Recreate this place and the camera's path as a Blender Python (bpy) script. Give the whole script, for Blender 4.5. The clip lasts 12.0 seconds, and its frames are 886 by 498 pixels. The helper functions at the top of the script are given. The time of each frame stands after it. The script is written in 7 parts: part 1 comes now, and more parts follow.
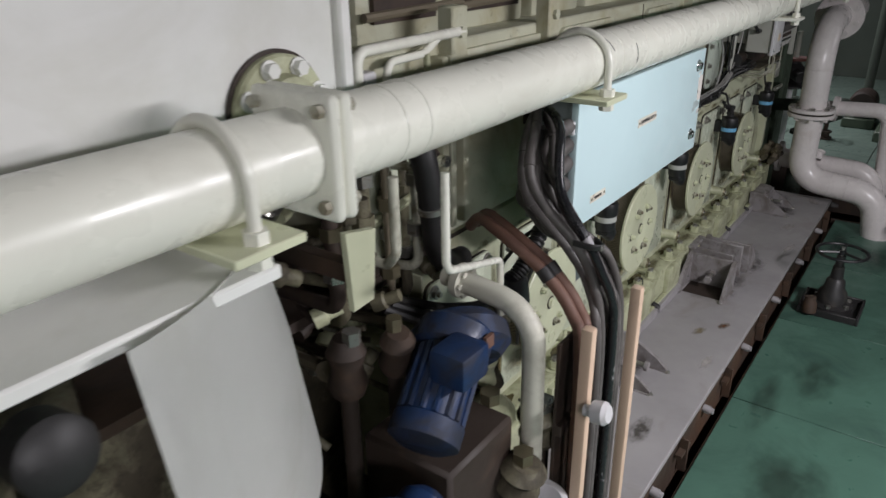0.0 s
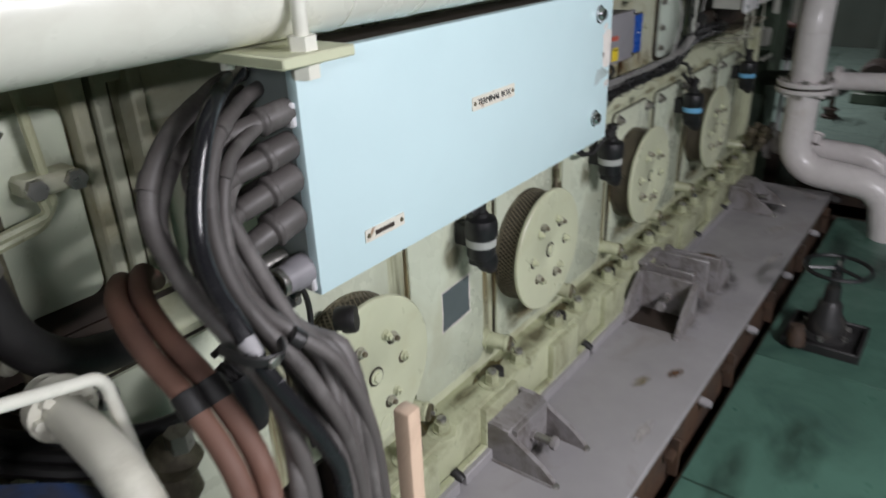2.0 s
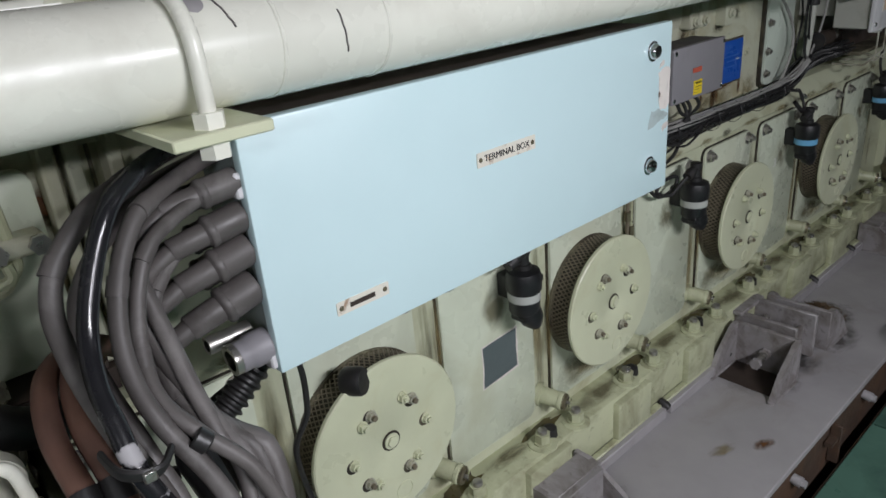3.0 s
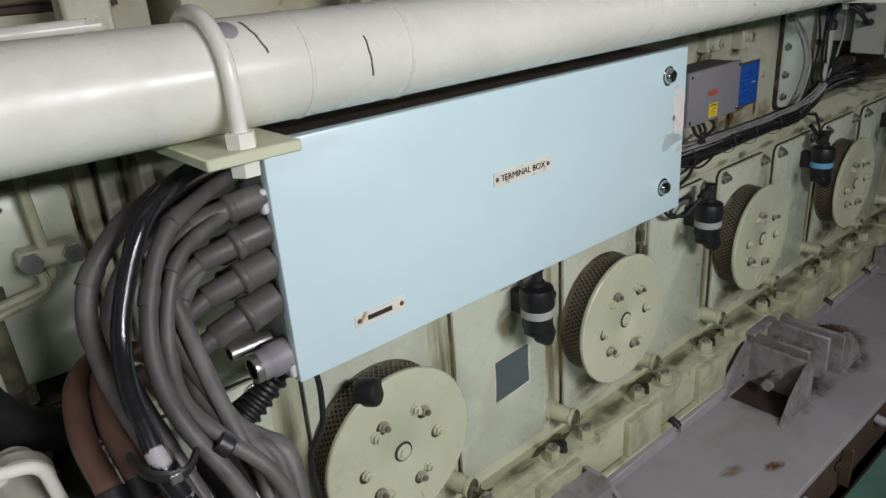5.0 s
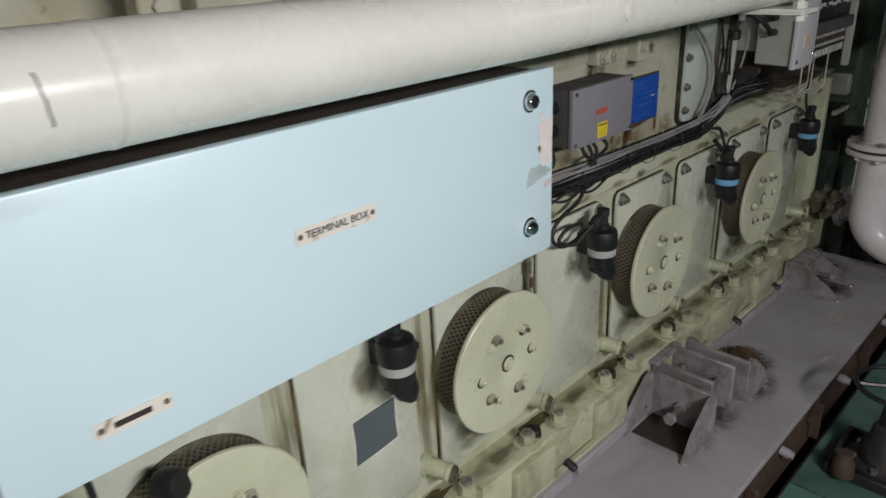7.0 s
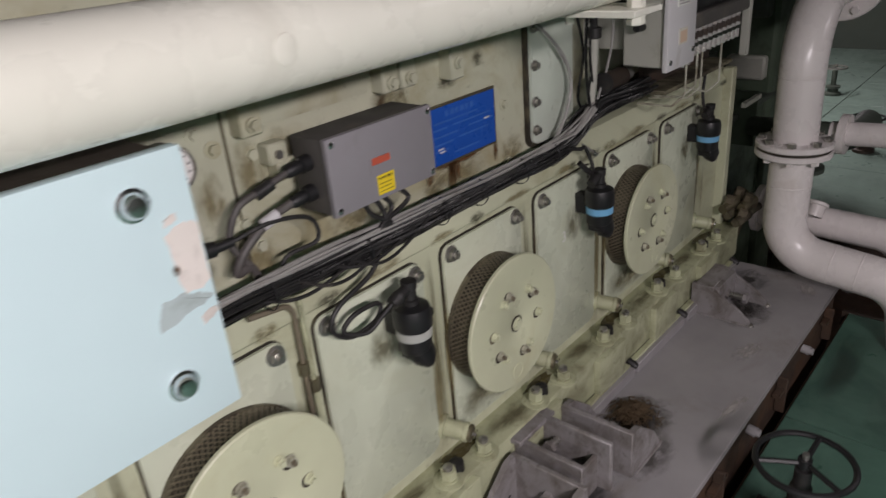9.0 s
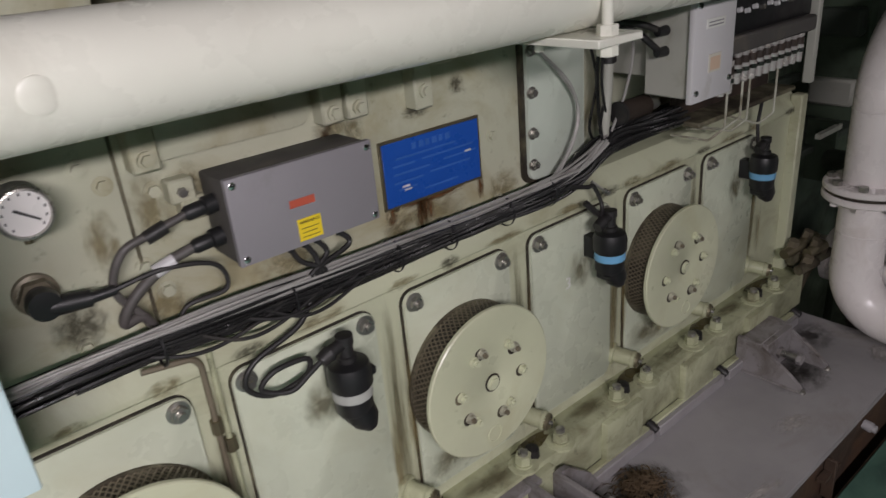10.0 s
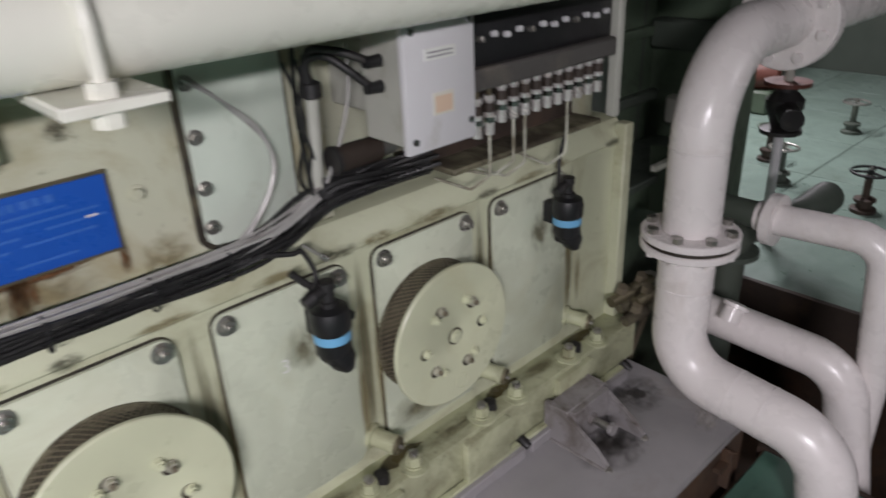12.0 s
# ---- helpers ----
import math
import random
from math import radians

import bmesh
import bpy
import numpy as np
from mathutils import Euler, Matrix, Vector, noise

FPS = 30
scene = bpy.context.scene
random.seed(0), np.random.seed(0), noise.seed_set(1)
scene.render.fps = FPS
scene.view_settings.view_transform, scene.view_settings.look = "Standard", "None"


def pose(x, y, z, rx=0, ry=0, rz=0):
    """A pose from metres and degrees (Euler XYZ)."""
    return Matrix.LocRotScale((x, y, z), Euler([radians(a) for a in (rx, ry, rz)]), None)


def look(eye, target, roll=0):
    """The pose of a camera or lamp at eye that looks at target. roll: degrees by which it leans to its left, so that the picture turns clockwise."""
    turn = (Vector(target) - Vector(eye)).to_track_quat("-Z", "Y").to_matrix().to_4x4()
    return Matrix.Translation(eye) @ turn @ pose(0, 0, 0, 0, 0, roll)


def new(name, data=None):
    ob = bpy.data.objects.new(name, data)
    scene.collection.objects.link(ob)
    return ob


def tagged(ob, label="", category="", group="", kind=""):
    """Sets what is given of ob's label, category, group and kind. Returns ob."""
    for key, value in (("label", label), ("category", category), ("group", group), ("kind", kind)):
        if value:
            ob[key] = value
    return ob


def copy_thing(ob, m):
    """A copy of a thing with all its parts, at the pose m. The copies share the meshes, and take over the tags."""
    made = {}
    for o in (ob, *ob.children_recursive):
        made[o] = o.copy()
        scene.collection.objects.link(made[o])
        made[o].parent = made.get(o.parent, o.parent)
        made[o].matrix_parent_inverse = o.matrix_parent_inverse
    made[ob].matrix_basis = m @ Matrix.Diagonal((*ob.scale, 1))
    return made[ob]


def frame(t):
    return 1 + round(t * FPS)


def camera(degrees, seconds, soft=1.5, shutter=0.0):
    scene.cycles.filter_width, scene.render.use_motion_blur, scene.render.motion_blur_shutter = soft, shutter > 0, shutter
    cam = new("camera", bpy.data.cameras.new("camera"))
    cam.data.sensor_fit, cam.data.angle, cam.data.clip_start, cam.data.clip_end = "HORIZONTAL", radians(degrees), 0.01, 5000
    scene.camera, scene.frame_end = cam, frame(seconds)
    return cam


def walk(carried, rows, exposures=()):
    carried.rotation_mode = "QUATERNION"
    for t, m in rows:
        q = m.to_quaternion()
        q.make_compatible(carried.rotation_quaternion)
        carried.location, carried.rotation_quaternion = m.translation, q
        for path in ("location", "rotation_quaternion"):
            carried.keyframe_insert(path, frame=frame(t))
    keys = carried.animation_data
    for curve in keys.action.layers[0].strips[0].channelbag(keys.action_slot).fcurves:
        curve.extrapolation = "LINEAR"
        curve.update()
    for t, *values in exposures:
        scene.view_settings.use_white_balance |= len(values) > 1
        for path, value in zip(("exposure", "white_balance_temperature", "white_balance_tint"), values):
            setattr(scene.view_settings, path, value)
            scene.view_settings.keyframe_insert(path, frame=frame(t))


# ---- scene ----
cam = camera(64.2, 12.0, shutter=0.5)

PATH = [
    (0, (-1.965, -0.982, 1.858), (-0.489, 0.101, 1.052), -0.8),
    (0.5, (-1.774, -0.988, 1.847), (-0.314, 0.089, 1.006), -0.9),
    (1, (-1.576, -0.970, 1.800), (-0.096, 0.035, 0.904), -0.8),
    (1.5, (-1.265, -0.938, 1.661), (0.254, -0.011, 0.748), -3.8),
    (2, (-0.972, -0.960, 1.643), (0.464, 0.149, 0.802), -2.3),
    (2.5, (-0.764, -1.03, 1.67), (0.479, 0.305, 0.85), -3.7),
    (3, (-0.702, -1.04, 1.671), (0.498, 0.351, 0.882), -5.0),
    (3.5, (-0.708, -1.059, 1.674), (0.467, 0.38, 0.933), -4.9),
    (5.5, (-0.724, -1.062, 1.694), (0.474, 0.348, 0.933), -3.4),
    (6, (-0.688, -1.081, 1.696), (0.553, 0.289, 0.931), -2.1),
    (6.5, (-0.561, -1.022, 1.698), (0.744, 0.286, 0.932), -2.6),
    (8.5, (0.144, -1.007, 1.676), (1.361, 0.346, 0.847), -4.7),
    (9, (0.319, -0.986, 1.695), (1.648, 0.252, 0.856), -5.3),
    (9.5, (0.543, -1.058, 1.676), (1.812, 0.263, 0.873), -4.3),
    (10, (0.689, -1.053, 1.68), (1.829, 0.38, 0.874), -5.3),
    (10.5, (0.793, -0.98, 1.687), (2.048, 0.335, 0.853), -4.6),
    (11, (0.941, -1.013, 1.675), (2.256, 0.286, 0.911), -4.8),
    (11.5, (1.197, -1.148, 1.675), (2.362, 0.286, 0.91), -3.6),
    (12, (1.41, -1.116, 1.676), (2.629, 0.215, 0.814), -2.7),
]
EXPOSURES = [(0, -0.12, 6500, 10), (1.5, -0.05, 6500, 10), (2.5, -0.12, 6300, 8), (3.5, -0.3, 6300, 8), (5.5, -0.3, 6500, 10), (6.5, -0.22, 6500, 10), (8.5, -0.3, 6900, 16), (9.0, 0.0, 6850, 16), (9.5, 0.15, 6800, 15), (10.0, 0.02, 6750, 15), (10.5, 0.08, 6700, 14), (11.0, 0.4, 6650, 14), (11.5, 0.5, 6600, 14), (12, 0.58, 6550, 14)]
walk(cam, [(t, look(eye, target, roll)) for t, eye, target, roll in PATH], EXPOSURES)

# ---- light ----
world = bpy.data.worlds.new("engine_room_air")
scene.world = world
world.use_nodes = True
world.node_tree.nodes["Background"].inputs[0].default_value = (0.75, 0.9, 0.85, 1)
world.node_tree.nodes["Background"].inputs[1].default_value = 0.002


def tube_lamp(x, y, z, length, watts, along="x", colour=(0.965, 0.935, 0.99), turn=0.0):
    lamp = bpy.data.lights.new("fluorescent_light", "AREA")
    lamp.shape, lamp.size, lamp.size_y = "RECTANGLE", length if along == "x" else 0.16, 0.16 if along == "x" else length
    lamp.energy, lamp.color = watts, colour
    ob = new("fluorescent_light", lamp)
    ob.location = (x, y, z)
    ob.rotation_euler = (math.radians(turn), 0, 0)
    return ob


LAMPS = [(0.0, -2.6, 2.2, 104), (-2.9, -2.6, 2.2, 56), (4.1, -2.7, 2.2, 7)]
for lx, ly, lz, watts in LAMPS:
    tube_lamp(lx, ly, lz, 1.2, watts, turn=20)
tube_lamp(6.4, 1.6, 2.7, 1.2, 90)


# ---- materials ----
def ramp(nt, src, stops):
    n = nt.nodes.new("ShaderNodeValToRGB")
    el = n.color_ramp.elements
    el[0].position, el[0].color = stops[0][0], (*stops[0][1], 1)
    el[1].position, el[1].color = stops[-1][0], (*stops[-1][1], 1)
    for p, c in stops[1:-1]:
        e = el.new(p)
        e.color = (*c, 1)
    nt.links.new(src, n.inputs[0])
    return n.outputs[0]


def noise_tex(nt, vec, scale, detail=4.0, rough=0.55, distort=0.0):
    n = nt.nodes.new("ShaderNodeTexNoise")
    n.inputs["Scale"].default_value, n.inputs["Detail"].default_value = scale, detail
    n.inputs["Roughness"].default_value, n.inputs["Distortion"].default_value = rough, distort
    nt.links.new(vec, n.inputs["Vector"])
    return n.outputs["Fac"]


def blend(nt, fac, a, b):
    n = nt.nodes.new("ShaderNodeMix")
    n.data_type = "RGBA"
    for value, sock in ((fac, n.inputs[0]), (a, n.inputs[6]), (b, n.inputs[7])):
        if isinstance(value, bpy.types.NodeSocket):
            nt.links.new(value, sock)
        elif isinstance(value, (int, float)):
            sock.default_value = value
        else:
            sock.default_value = (*value, 1)
    return n.outputs[2]


def paint(name, base, rough=0.45, metal=0.0, vary=0.12, dirt=None, dirt_from=0.55, dirt_to=0.75, dirt_scale=5.0, dirt_amount=0.8,
          grime=None, grime_from=0.5, grime_scale=28.0, bump=0.15, bump_scale=90.0, spec=0.5, stretch=(1, 1, 1)):
    """A worn surface: base colour with soft variation, patches of dirt of one colour and fine specks of another, and fine relief."""
    m = bpy.data.materials.new(name)
    m.use_nodes = True
    nt = m.node_tree
    bsdf = nt.nodes["Principled BSDF"]
    co, info = nt.nodes.new("ShaderNodeTexCoord"), nt.nodes.new("ShaderNodeObjectInfo")
    shift = nt.nodes.new("ShaderNodeVectorMath")
    shift.operation = "MULTIPLY_ADD"
    shift.inputs[1].default_value = (17.3, 11.1, 7.7)
    nt.links.new(info.outputs["Random"], shift.inputs[0])
    nt.links.new(co.outputs["Object"], shift.inputs[2])
    vec = shift.outputs[0]
    stretched = nt.nodes.new("ShaderNodeVectorMath")
    stretched.operation = "MULTIPLY"
    stretched.inputs[1].default_value = stretch
    nt.links.new(vec, stretched.inputs[0])
    svec = stretched.outputs[0]
    low = tuple(c * (1 - vary) for c in base)
    high = tuple(min(1, c * (1 + vary * 0.6)) for c in base)
    colour = ramp(nt, noise_tex(nt, vec, 3.2, 5), [(0.3, low), (0.7, high)])
    rough_socket = None
    if dirt:
        mask = ramp(nt, noise_tex(nt, svec, dirt_scale, 7, 0.62, 0.6), [(dirt_from, (0, 0, 0)), (dirt_to, (dirt_amount,) * 3)])
        colour = blend(nt, mask, colour, dirt)
        rough_socket = mask
    if grime:
        specks = ramp(nt, noise_tex(nt, vec, grime_scale, 8, 0.7, 0.3), [(grime_from, (0, 0, 0)), (min(1, grime_from + 0.18), (0.75,) * 3)])
        colour = blend(nt, specks, colour, grime)
    nt.links.new(colour, bsdf.inputs["Base Color"])
    bsdf.inputs["Metallic"].default_value = metal
    bsdf.inputs["Specular IOR Level"].default_value = spec
    r = ramp(nt, noise_tex(nt, vec, 14, 5), [(0.3, (max(0.02, rough - 0.1),) * 3), (0.7, (min(1, rough + 0.12),) * 3)])
    if rough_socket:
        r = blend(nt, rough_socket, r, (0.8, 0.8, 0.8))
    nt.links.new(r, bsdf.inputs["Roughness"])
    if bump:
        b = nt.nodes.new("ShaderNodeBump")
        b.inputs["Strength"].default_value, b.inputs["Distance"].default_value = bump, 0.004
        nt.links.new(noise_tex(nt, vec, bump_scale, 5), b.inputs["Height"])
        nt.links.new(b.outputs[0], bsdf.inputs["Normal"])
    return m


OIL = (0.09, 0.075, 0.045)
RUST = (0.16, 0.065, 0.02)
CREAM = paint("engine_paint_cream", (0.54, 0.56, 0.40), 0.36, dirt=(0.27, 0.245, 0.13), dirt_from=0.5, dirt_to=0.74, dirt_scale=4.0, dirt_amount=0.75, grime=OIL, grime_from=0.63)
DOOR_PAINT = paint("door_paint_pale_green", (0.595, 0.635, 0.50), 0.28, dirt=(0.40, 0.385, 0.24), dirt_from=0.52, dirt_to=0.8, dirt_scale=3.0, dirt_amount=0.6, grime=OIL, grime_from=0.7, bump=0.06)
DISC_PAINT = paint("cover_paint_cream", (0.59, 0.61, 0.43), 0.34, dirt=(0.45, 0.42, 0.24), dirt_from=0.55, dirt_to=0.8, dirt_scale=6, dirt_amount=0.5, grime=(0.2, 0.16, 0.08), grime_from=0.72, bump=0.05)
FLANGE_PAINT = paint("base_paint_cream_oily", (0.475, 0.495, 0.325), 0.38, dirt=(0.16, 0.145, 0.08), dirt_from=0.47, dirt_to=0.72, dirt_scale=6, dirt_amount=0.75, grime=(0.05, 0.04, 0.022), grime_from=0.58, bump=0.25)
GREASE_AND_SHADE = paint("grease_and_shade_cream", (0.21, 0.195, 0.125), 0.45, vary=0.3, dirt=(0.05, 0.04, 0.025), dirt_from=0.38, dirt_to=0.56, dirt_scale=5, dirt_amount=0.95, grime=(0.03, 0.022, 0.015), grime_from=0.5, bump=0.3)
UPPER_PAINT = paint("upper_block_paint", (0.50, 0.505, 0.385), 0.42, dirt=(0.30, 0.25, 0.12), dirt_from=0.48, dirt_to=0.7, dirt_scale=4.5, dirt_amount=0.7, grime=OIL, grime_from=0.6)
MINT = paint("panel_paint_mint", (0.60, 0.66, 0.57), 0.35, dirt=(0.38, 0.38, 0.26), dirt_from=0.55, dirt_to=0.8, bump=0.05)
PIPE_PAINT = paint("pipe_paint_ivory", (0.785, 0.785, 0.69), 0.27, vary=0.08, dirt=(0.46, 0.43, 0.35), dirt_from=0.52, dirt_to=0.8, dirt_scale=4, dirt_amount=0.55, grime=(0.3, 0.26, 0.18), grime_from=0.72, bump=0.05, bump_scale=40)
DIRTY_PIPE = paint("grimy_ivory_pipe", (0.52, 0.52, 0.43), 0.4, vary=0.2, dirt=(0.16, 0.13, 0.08), dirt_from=0.42, dirt_to=0.62, dirt_scale=9, dirt_amount=0.9, grime=OIL, grime_from=0.55)
ELBOW_PAINT = paint("grubby_ivory_elbow", (0.62, 0.61, 0.52), 0.33, vary=0.14, dirt=(0.22, 0.2, 0.15), dirt_from=0.48, dirt_to=0.72, dirt_scale=6, dirt_amount=0.7)
WIRE_BLACK = paint("wire_sheath_black", (0.014, 0.014, 0.014), 0.3, vary=0.3, dirt=(0.06, 0.055, 0.045), dirt_from=0.6, dirt_scale=14)
PINK_PIPE = paint("pipe_paint_pale_pink", (0.77, 0.722, 0.705), 0.28, vary=0.07, dirt=(0.42, 0.34, 0.28), dirt_from=0.58, dirt_to=0.82, dirt_amount=0.5, bump=0.08, bump_scale=30)
WHITE = paint("housing_paint_white", (0.76, 0.765, 0.73), 0.4, vary=0.07, dirt=(0.44, 0.43, 0.33), dirt_from=0.5, dirt_to=0.85, dirt_scale=2.5, dirt_amount=0.5, bump=0.05)
BOX_BLUE = paint("terminal_box_pale_blue", (0.60, 0.765, 0.79), 0.38, vary=0.03, grime=(0.42, 0.5, 0.48), grime_from=0.74, bump=0.03)
BOX_EDGE = paint("box_edge_grey_green", (0.23, 0.27, 0.26), 0.5, dirt=(0.1, 0.09, 0.07))
# brown-black of soot and oil; also stands in for shade in gaps
SOOT_AND_SHADE = paint("soot_and_shade_brown", (0.035, 0.024, 0.018), 0.65, dirt=(0.09, 0.055, 0.035), dirt_from=0.5)
GREY_BOX = paint("junction_box_grey_enamel", (0.24, 0.23, 0.245), 0.5, vary=0.05, dirt=(0.17, 0.16, 0.15), dirt_from=0.55, bump=0.1, bump_scale=200)
GREY_BOX_DARK = paint("junction_box_dark_grime", (0.075, 0.07, 0.065), 0.7, dirt=(0.16, 0.14, 0.11))
CABINET = paint("cabinet_white_grey", (0.62, 0.61, 0.62), 0.4, vary=0.05, dirt=(0.42, 0.4, 0.36), dirt_from=0.6)
CABINET_SIDE = paint("cabinet_side_grey_green", (0.42, 0.42, 0.37), 0.5, dirt=(0.22, 0.2, 0.14))
LEDGE = paint("foundation_paint_mauve_grey", (0.325, 0.312, 0.316), 0.5, vary=0.14, dirt=(0.22, 0.19, 0.16), dirt_from=0.55, dirt_to=0.75, dirt_scale=3.5, dirt_amount=0.6, grime=(0.09, 0.065, 0.04), grime_from=0.68, bump=0.12)
STOPPER_PAINT = paint("stopper_paint_oily_grey", (0.27, 0.255, 0.255), 0.42, vary=0.25, dirt=(0.10, 0.08, 0.065), dirt_from=0.42, dirt_to=0.7, dirt_scale=11, dirt_amount=0.85, grime=(0.05, 0.036, 0.026), grime_from=0.56, grime_scale=30, bump=0.25)
RUSTY = paint("rusty_steel", (0.055, 0.034, 0.022), 0.75, vary=0.3, dirt=(0.085, 0.042, 0.02), dirt_from=0.45, dirt_to=0.65, grime=(0.02, 0.015, 0.012), grime_from=0.55, bump=0.4)
GREEN = paint("floor_paint_green", (0.075, 0.158, 0.118), 0.35, vary=0.14, dirt=(0.03, 0.075, 0.055), dirt_from=0.45, dirt_to=0.72, dirt_scale=3, dirt_amount=0.8, grime=(0.025, 0.035, 0.028), grime_from=0.66, bump=0.08)
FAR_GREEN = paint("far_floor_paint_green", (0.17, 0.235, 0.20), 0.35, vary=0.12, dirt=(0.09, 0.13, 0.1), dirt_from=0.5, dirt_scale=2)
BLACK_PLASTIC = paint("black_plastic", (0.012, 0.012, 0.013), 0.42, vary=0.2, bump=0.05)
BLACK_GLOSS = paint("black_sheath_scuffed", (0.014, 0.014, 0.016), 0.22, vary=0.2, dirt=(0.45, 0.44, 0.45), dirt_from=0.62, dirt_to=0.66, dirt_scale=16, dirt_amount=0.8, bump=0.05)
BLACK_RUBBER = paint("black_rubber", (0.018, 0.017, 0.017), 0.5, vary=0.3, dirt=(0.07, 0.06, 0.05), dirt_from=0.58, dirt_scale=9)
CABLE_GREY = paint("cable_sheath_grey_brown", (0.09, 0.081, 0.077), 0.5, vary=0.3, dirt=(0.25, 0.235, 0.225), dirt_from=0.5, dirt_to=0.8, dirt_scale=9, dirt_amount=0.7, grime=(0.05, 0.04, 0.035), grime_from=0.6)
CABLE_SILVER = paint("cable_braid_silver", (0.42, 0.41, 0.39), 0.45, metal=0.4, vary=0.2, dirt=(0.12, 0.1, 0.08), dirt_from=0.5)
TERRACOTTA = paint("terracotta_sleeve", (0.165, 0.085, 0.06), 0.6, vary=0.2, dirt=(0.09, 0.05, 0.04), dirt_from=0.5)
PEACH = paint("tray_paint_peach", (0.66, 0.49, 0.36), 0.5, vary=0.08, dirt=(0.4, 0.28, 0.2), dirt_from=0.6)
STEEL = paint("bare_steel", (0.42, 0.41, 0.38), 0.32, metal=0.85, vary=0.2, dirt=(0.15, 0.12, 0.08), dirt_from=0.55, dirt_scale=30)
STUD = paint("oily_zinc_nut", (0.47, 0.46, 0.37), 0.35, metal=0.25, vary=0.25, dirt=(0.08, 0.06, 0.035), dirt_from=0.5, dirt_scale=40)
SIGHT = paint("worn_nickel", (0.72, 0.69, 0.66), 0.14, metal=0.5, vary=0.15, dirt=(0.22, 0.15, 0.09), dirt_from=0.52, dirt_scale=25)
SCREW = paint("polished_screw", (0.82, 0.82, 0.80), 0.18, metal=0.45, vary=0.2, dirt=(0.2, 0.18, 0.16), dirt_from=0.6, dirt_scale=40)
DARK_RED = paint("dim_red_paint", (0.10, 0.028, 0.018), 0.5, vary=0.2, dirt=(0.03, 0.02, 0.015), dirt_from=0.5)
CHROME = paint("chrome", (0.75, 0.75, 0.76), 0.12, metal=1.0, vary=0.05, bump=0)
BRASS = paint("tarnished_brass", (0.21, 0.185, 0.12), 0.4, metal=0.7, vary=0.2, dirt=OIL)
DARK_STEEL = paint("gauze_dark_steel", (0.20, 0.17, 0.12), 0.5, metal=0.3, vary=0.2)
# near-black of gaskets; also paints shade in holes and round nuts
SHADOW_GAP = paint("gasket_and_shade_black", (0.028, 0.022, 0.015), 0.7, vary=0.4, dirt=(0.16, 0.14, 0.085), dirt_from=0.5, dirt_to=0.7, dirt_scale=7)
BLUE_PLATE = paint("name_plate_blue", (0.012, 0.085, 0.42), 0.3, vary=0.08, grime=(0.05, 0.16, 0.5), grime_from=0.68, bump=0.03)
BLUE_MARK = paint("name_plate_marks", (0.035, 0.13, 0.46), 0.4, vary=0.1)
BLUE_PUMP = paint("pump_paint_blue", (0.007, 0.026, 0.085), 0.4, dirt=(0.02, 0.02, 0.025), dirt_from=0.44, dirt_to=0.6, dirt_scale=9)
BAND_BLUE = paint("label_band_blue", (0.16, 0.42, 0.66), 0.35, vary=0.05)
BAND_GREY = paint("label_band_grey", (0.42, 0.43, 0.40), 0.4, vary=0.1, dirt=(0.2, 0.2, 0.18))
YELLOW = paint("label_yellow", (0.80, 0.60, 0.03), 0.45, vary=0.04, bump=0)
RED = paint("label_red", (0.50, 0.10, 0.06), 0.45, vary=0.05, bump=0)
INK = paint("ink_black", (0.02, 0.02, 0.02), 0.5, bump=0)
PLATE_CREAM = paint("tag_cream", (0.72, 0.69, 0.60), 0.45, dirt=(0.28, 0.16, 0.08), dirt_from=0.57, dirt_to=0.68, dirt_scale=28, dirt_amount=0.9)
DIAL = paint("dial_face", (0.72, 0.70, 0.68), 0.35, vary=0.04, bump=0)
SLATE = paint("bare_patch_slate", (0.10, 0.125, 0.125), 0.5, vary=0.15)
SMEAR = paint("old_adhesive_grey_blue", (0.42, 0.50, 0.50), 0.55, vary=0.1, dirt=(0.30, 0.35, 0.34), dirt_from=0.5, dirt_scale=18)
CHIP = paint("chipped_primer_white", (0.72, 0.67, 0.62), 0.6, vary=0.1, dirt=(0.4, 0.36, 0.33), dirt_from=0.5, dirt_scale=20)
HULL = paint("bulkhead_paint_green_grey", (0.06, 0.075, 0.06), 0.5, dirt=(0.07, 0.08, 0.06), dirt_from=0.48, dirt_scale=1.5)
DARK_GREEN = paint("dark_green_frames", (0.075, 0.105, 0.07), 0.5, dirt=(0.03, 0.035, 0.025), dirt_from=0.5)
NEST = paint("rust_clump", (0.085, 0.055, 0.028), 0.9, vary=0.3, dirt=(0.05, 0.035, 0.018), dirt_from=0.5, dirt_scale=40, bump=0.8, bump_scale=120)
LAMP_GLASS = bpy.data.materials.new("lamp_diffuser")
LAMP_GLASS.use_nodes = True
LAMP_GLASS.node_tree.nodes["Principled BSDF"].inputs["Emission Color"].default_value = (1, 0.98, 0.92, 1)
LAMP_GLASS.node_tree.nodes["Principled BSDF"].inputs["Emission Strength"].default_value = 3.0


# ---- mesh helpers: all coordinates are those of the place ----
ORIGIN = {}


def thing(name, at, label, category, group="", kind=""):
    ob = new(name)
    ob.empty_display_size = 0.05
    ob.location = at
    ORIGIN[ob.name] = Vector(at)
    return tagged(ob, label, category, group, kind)


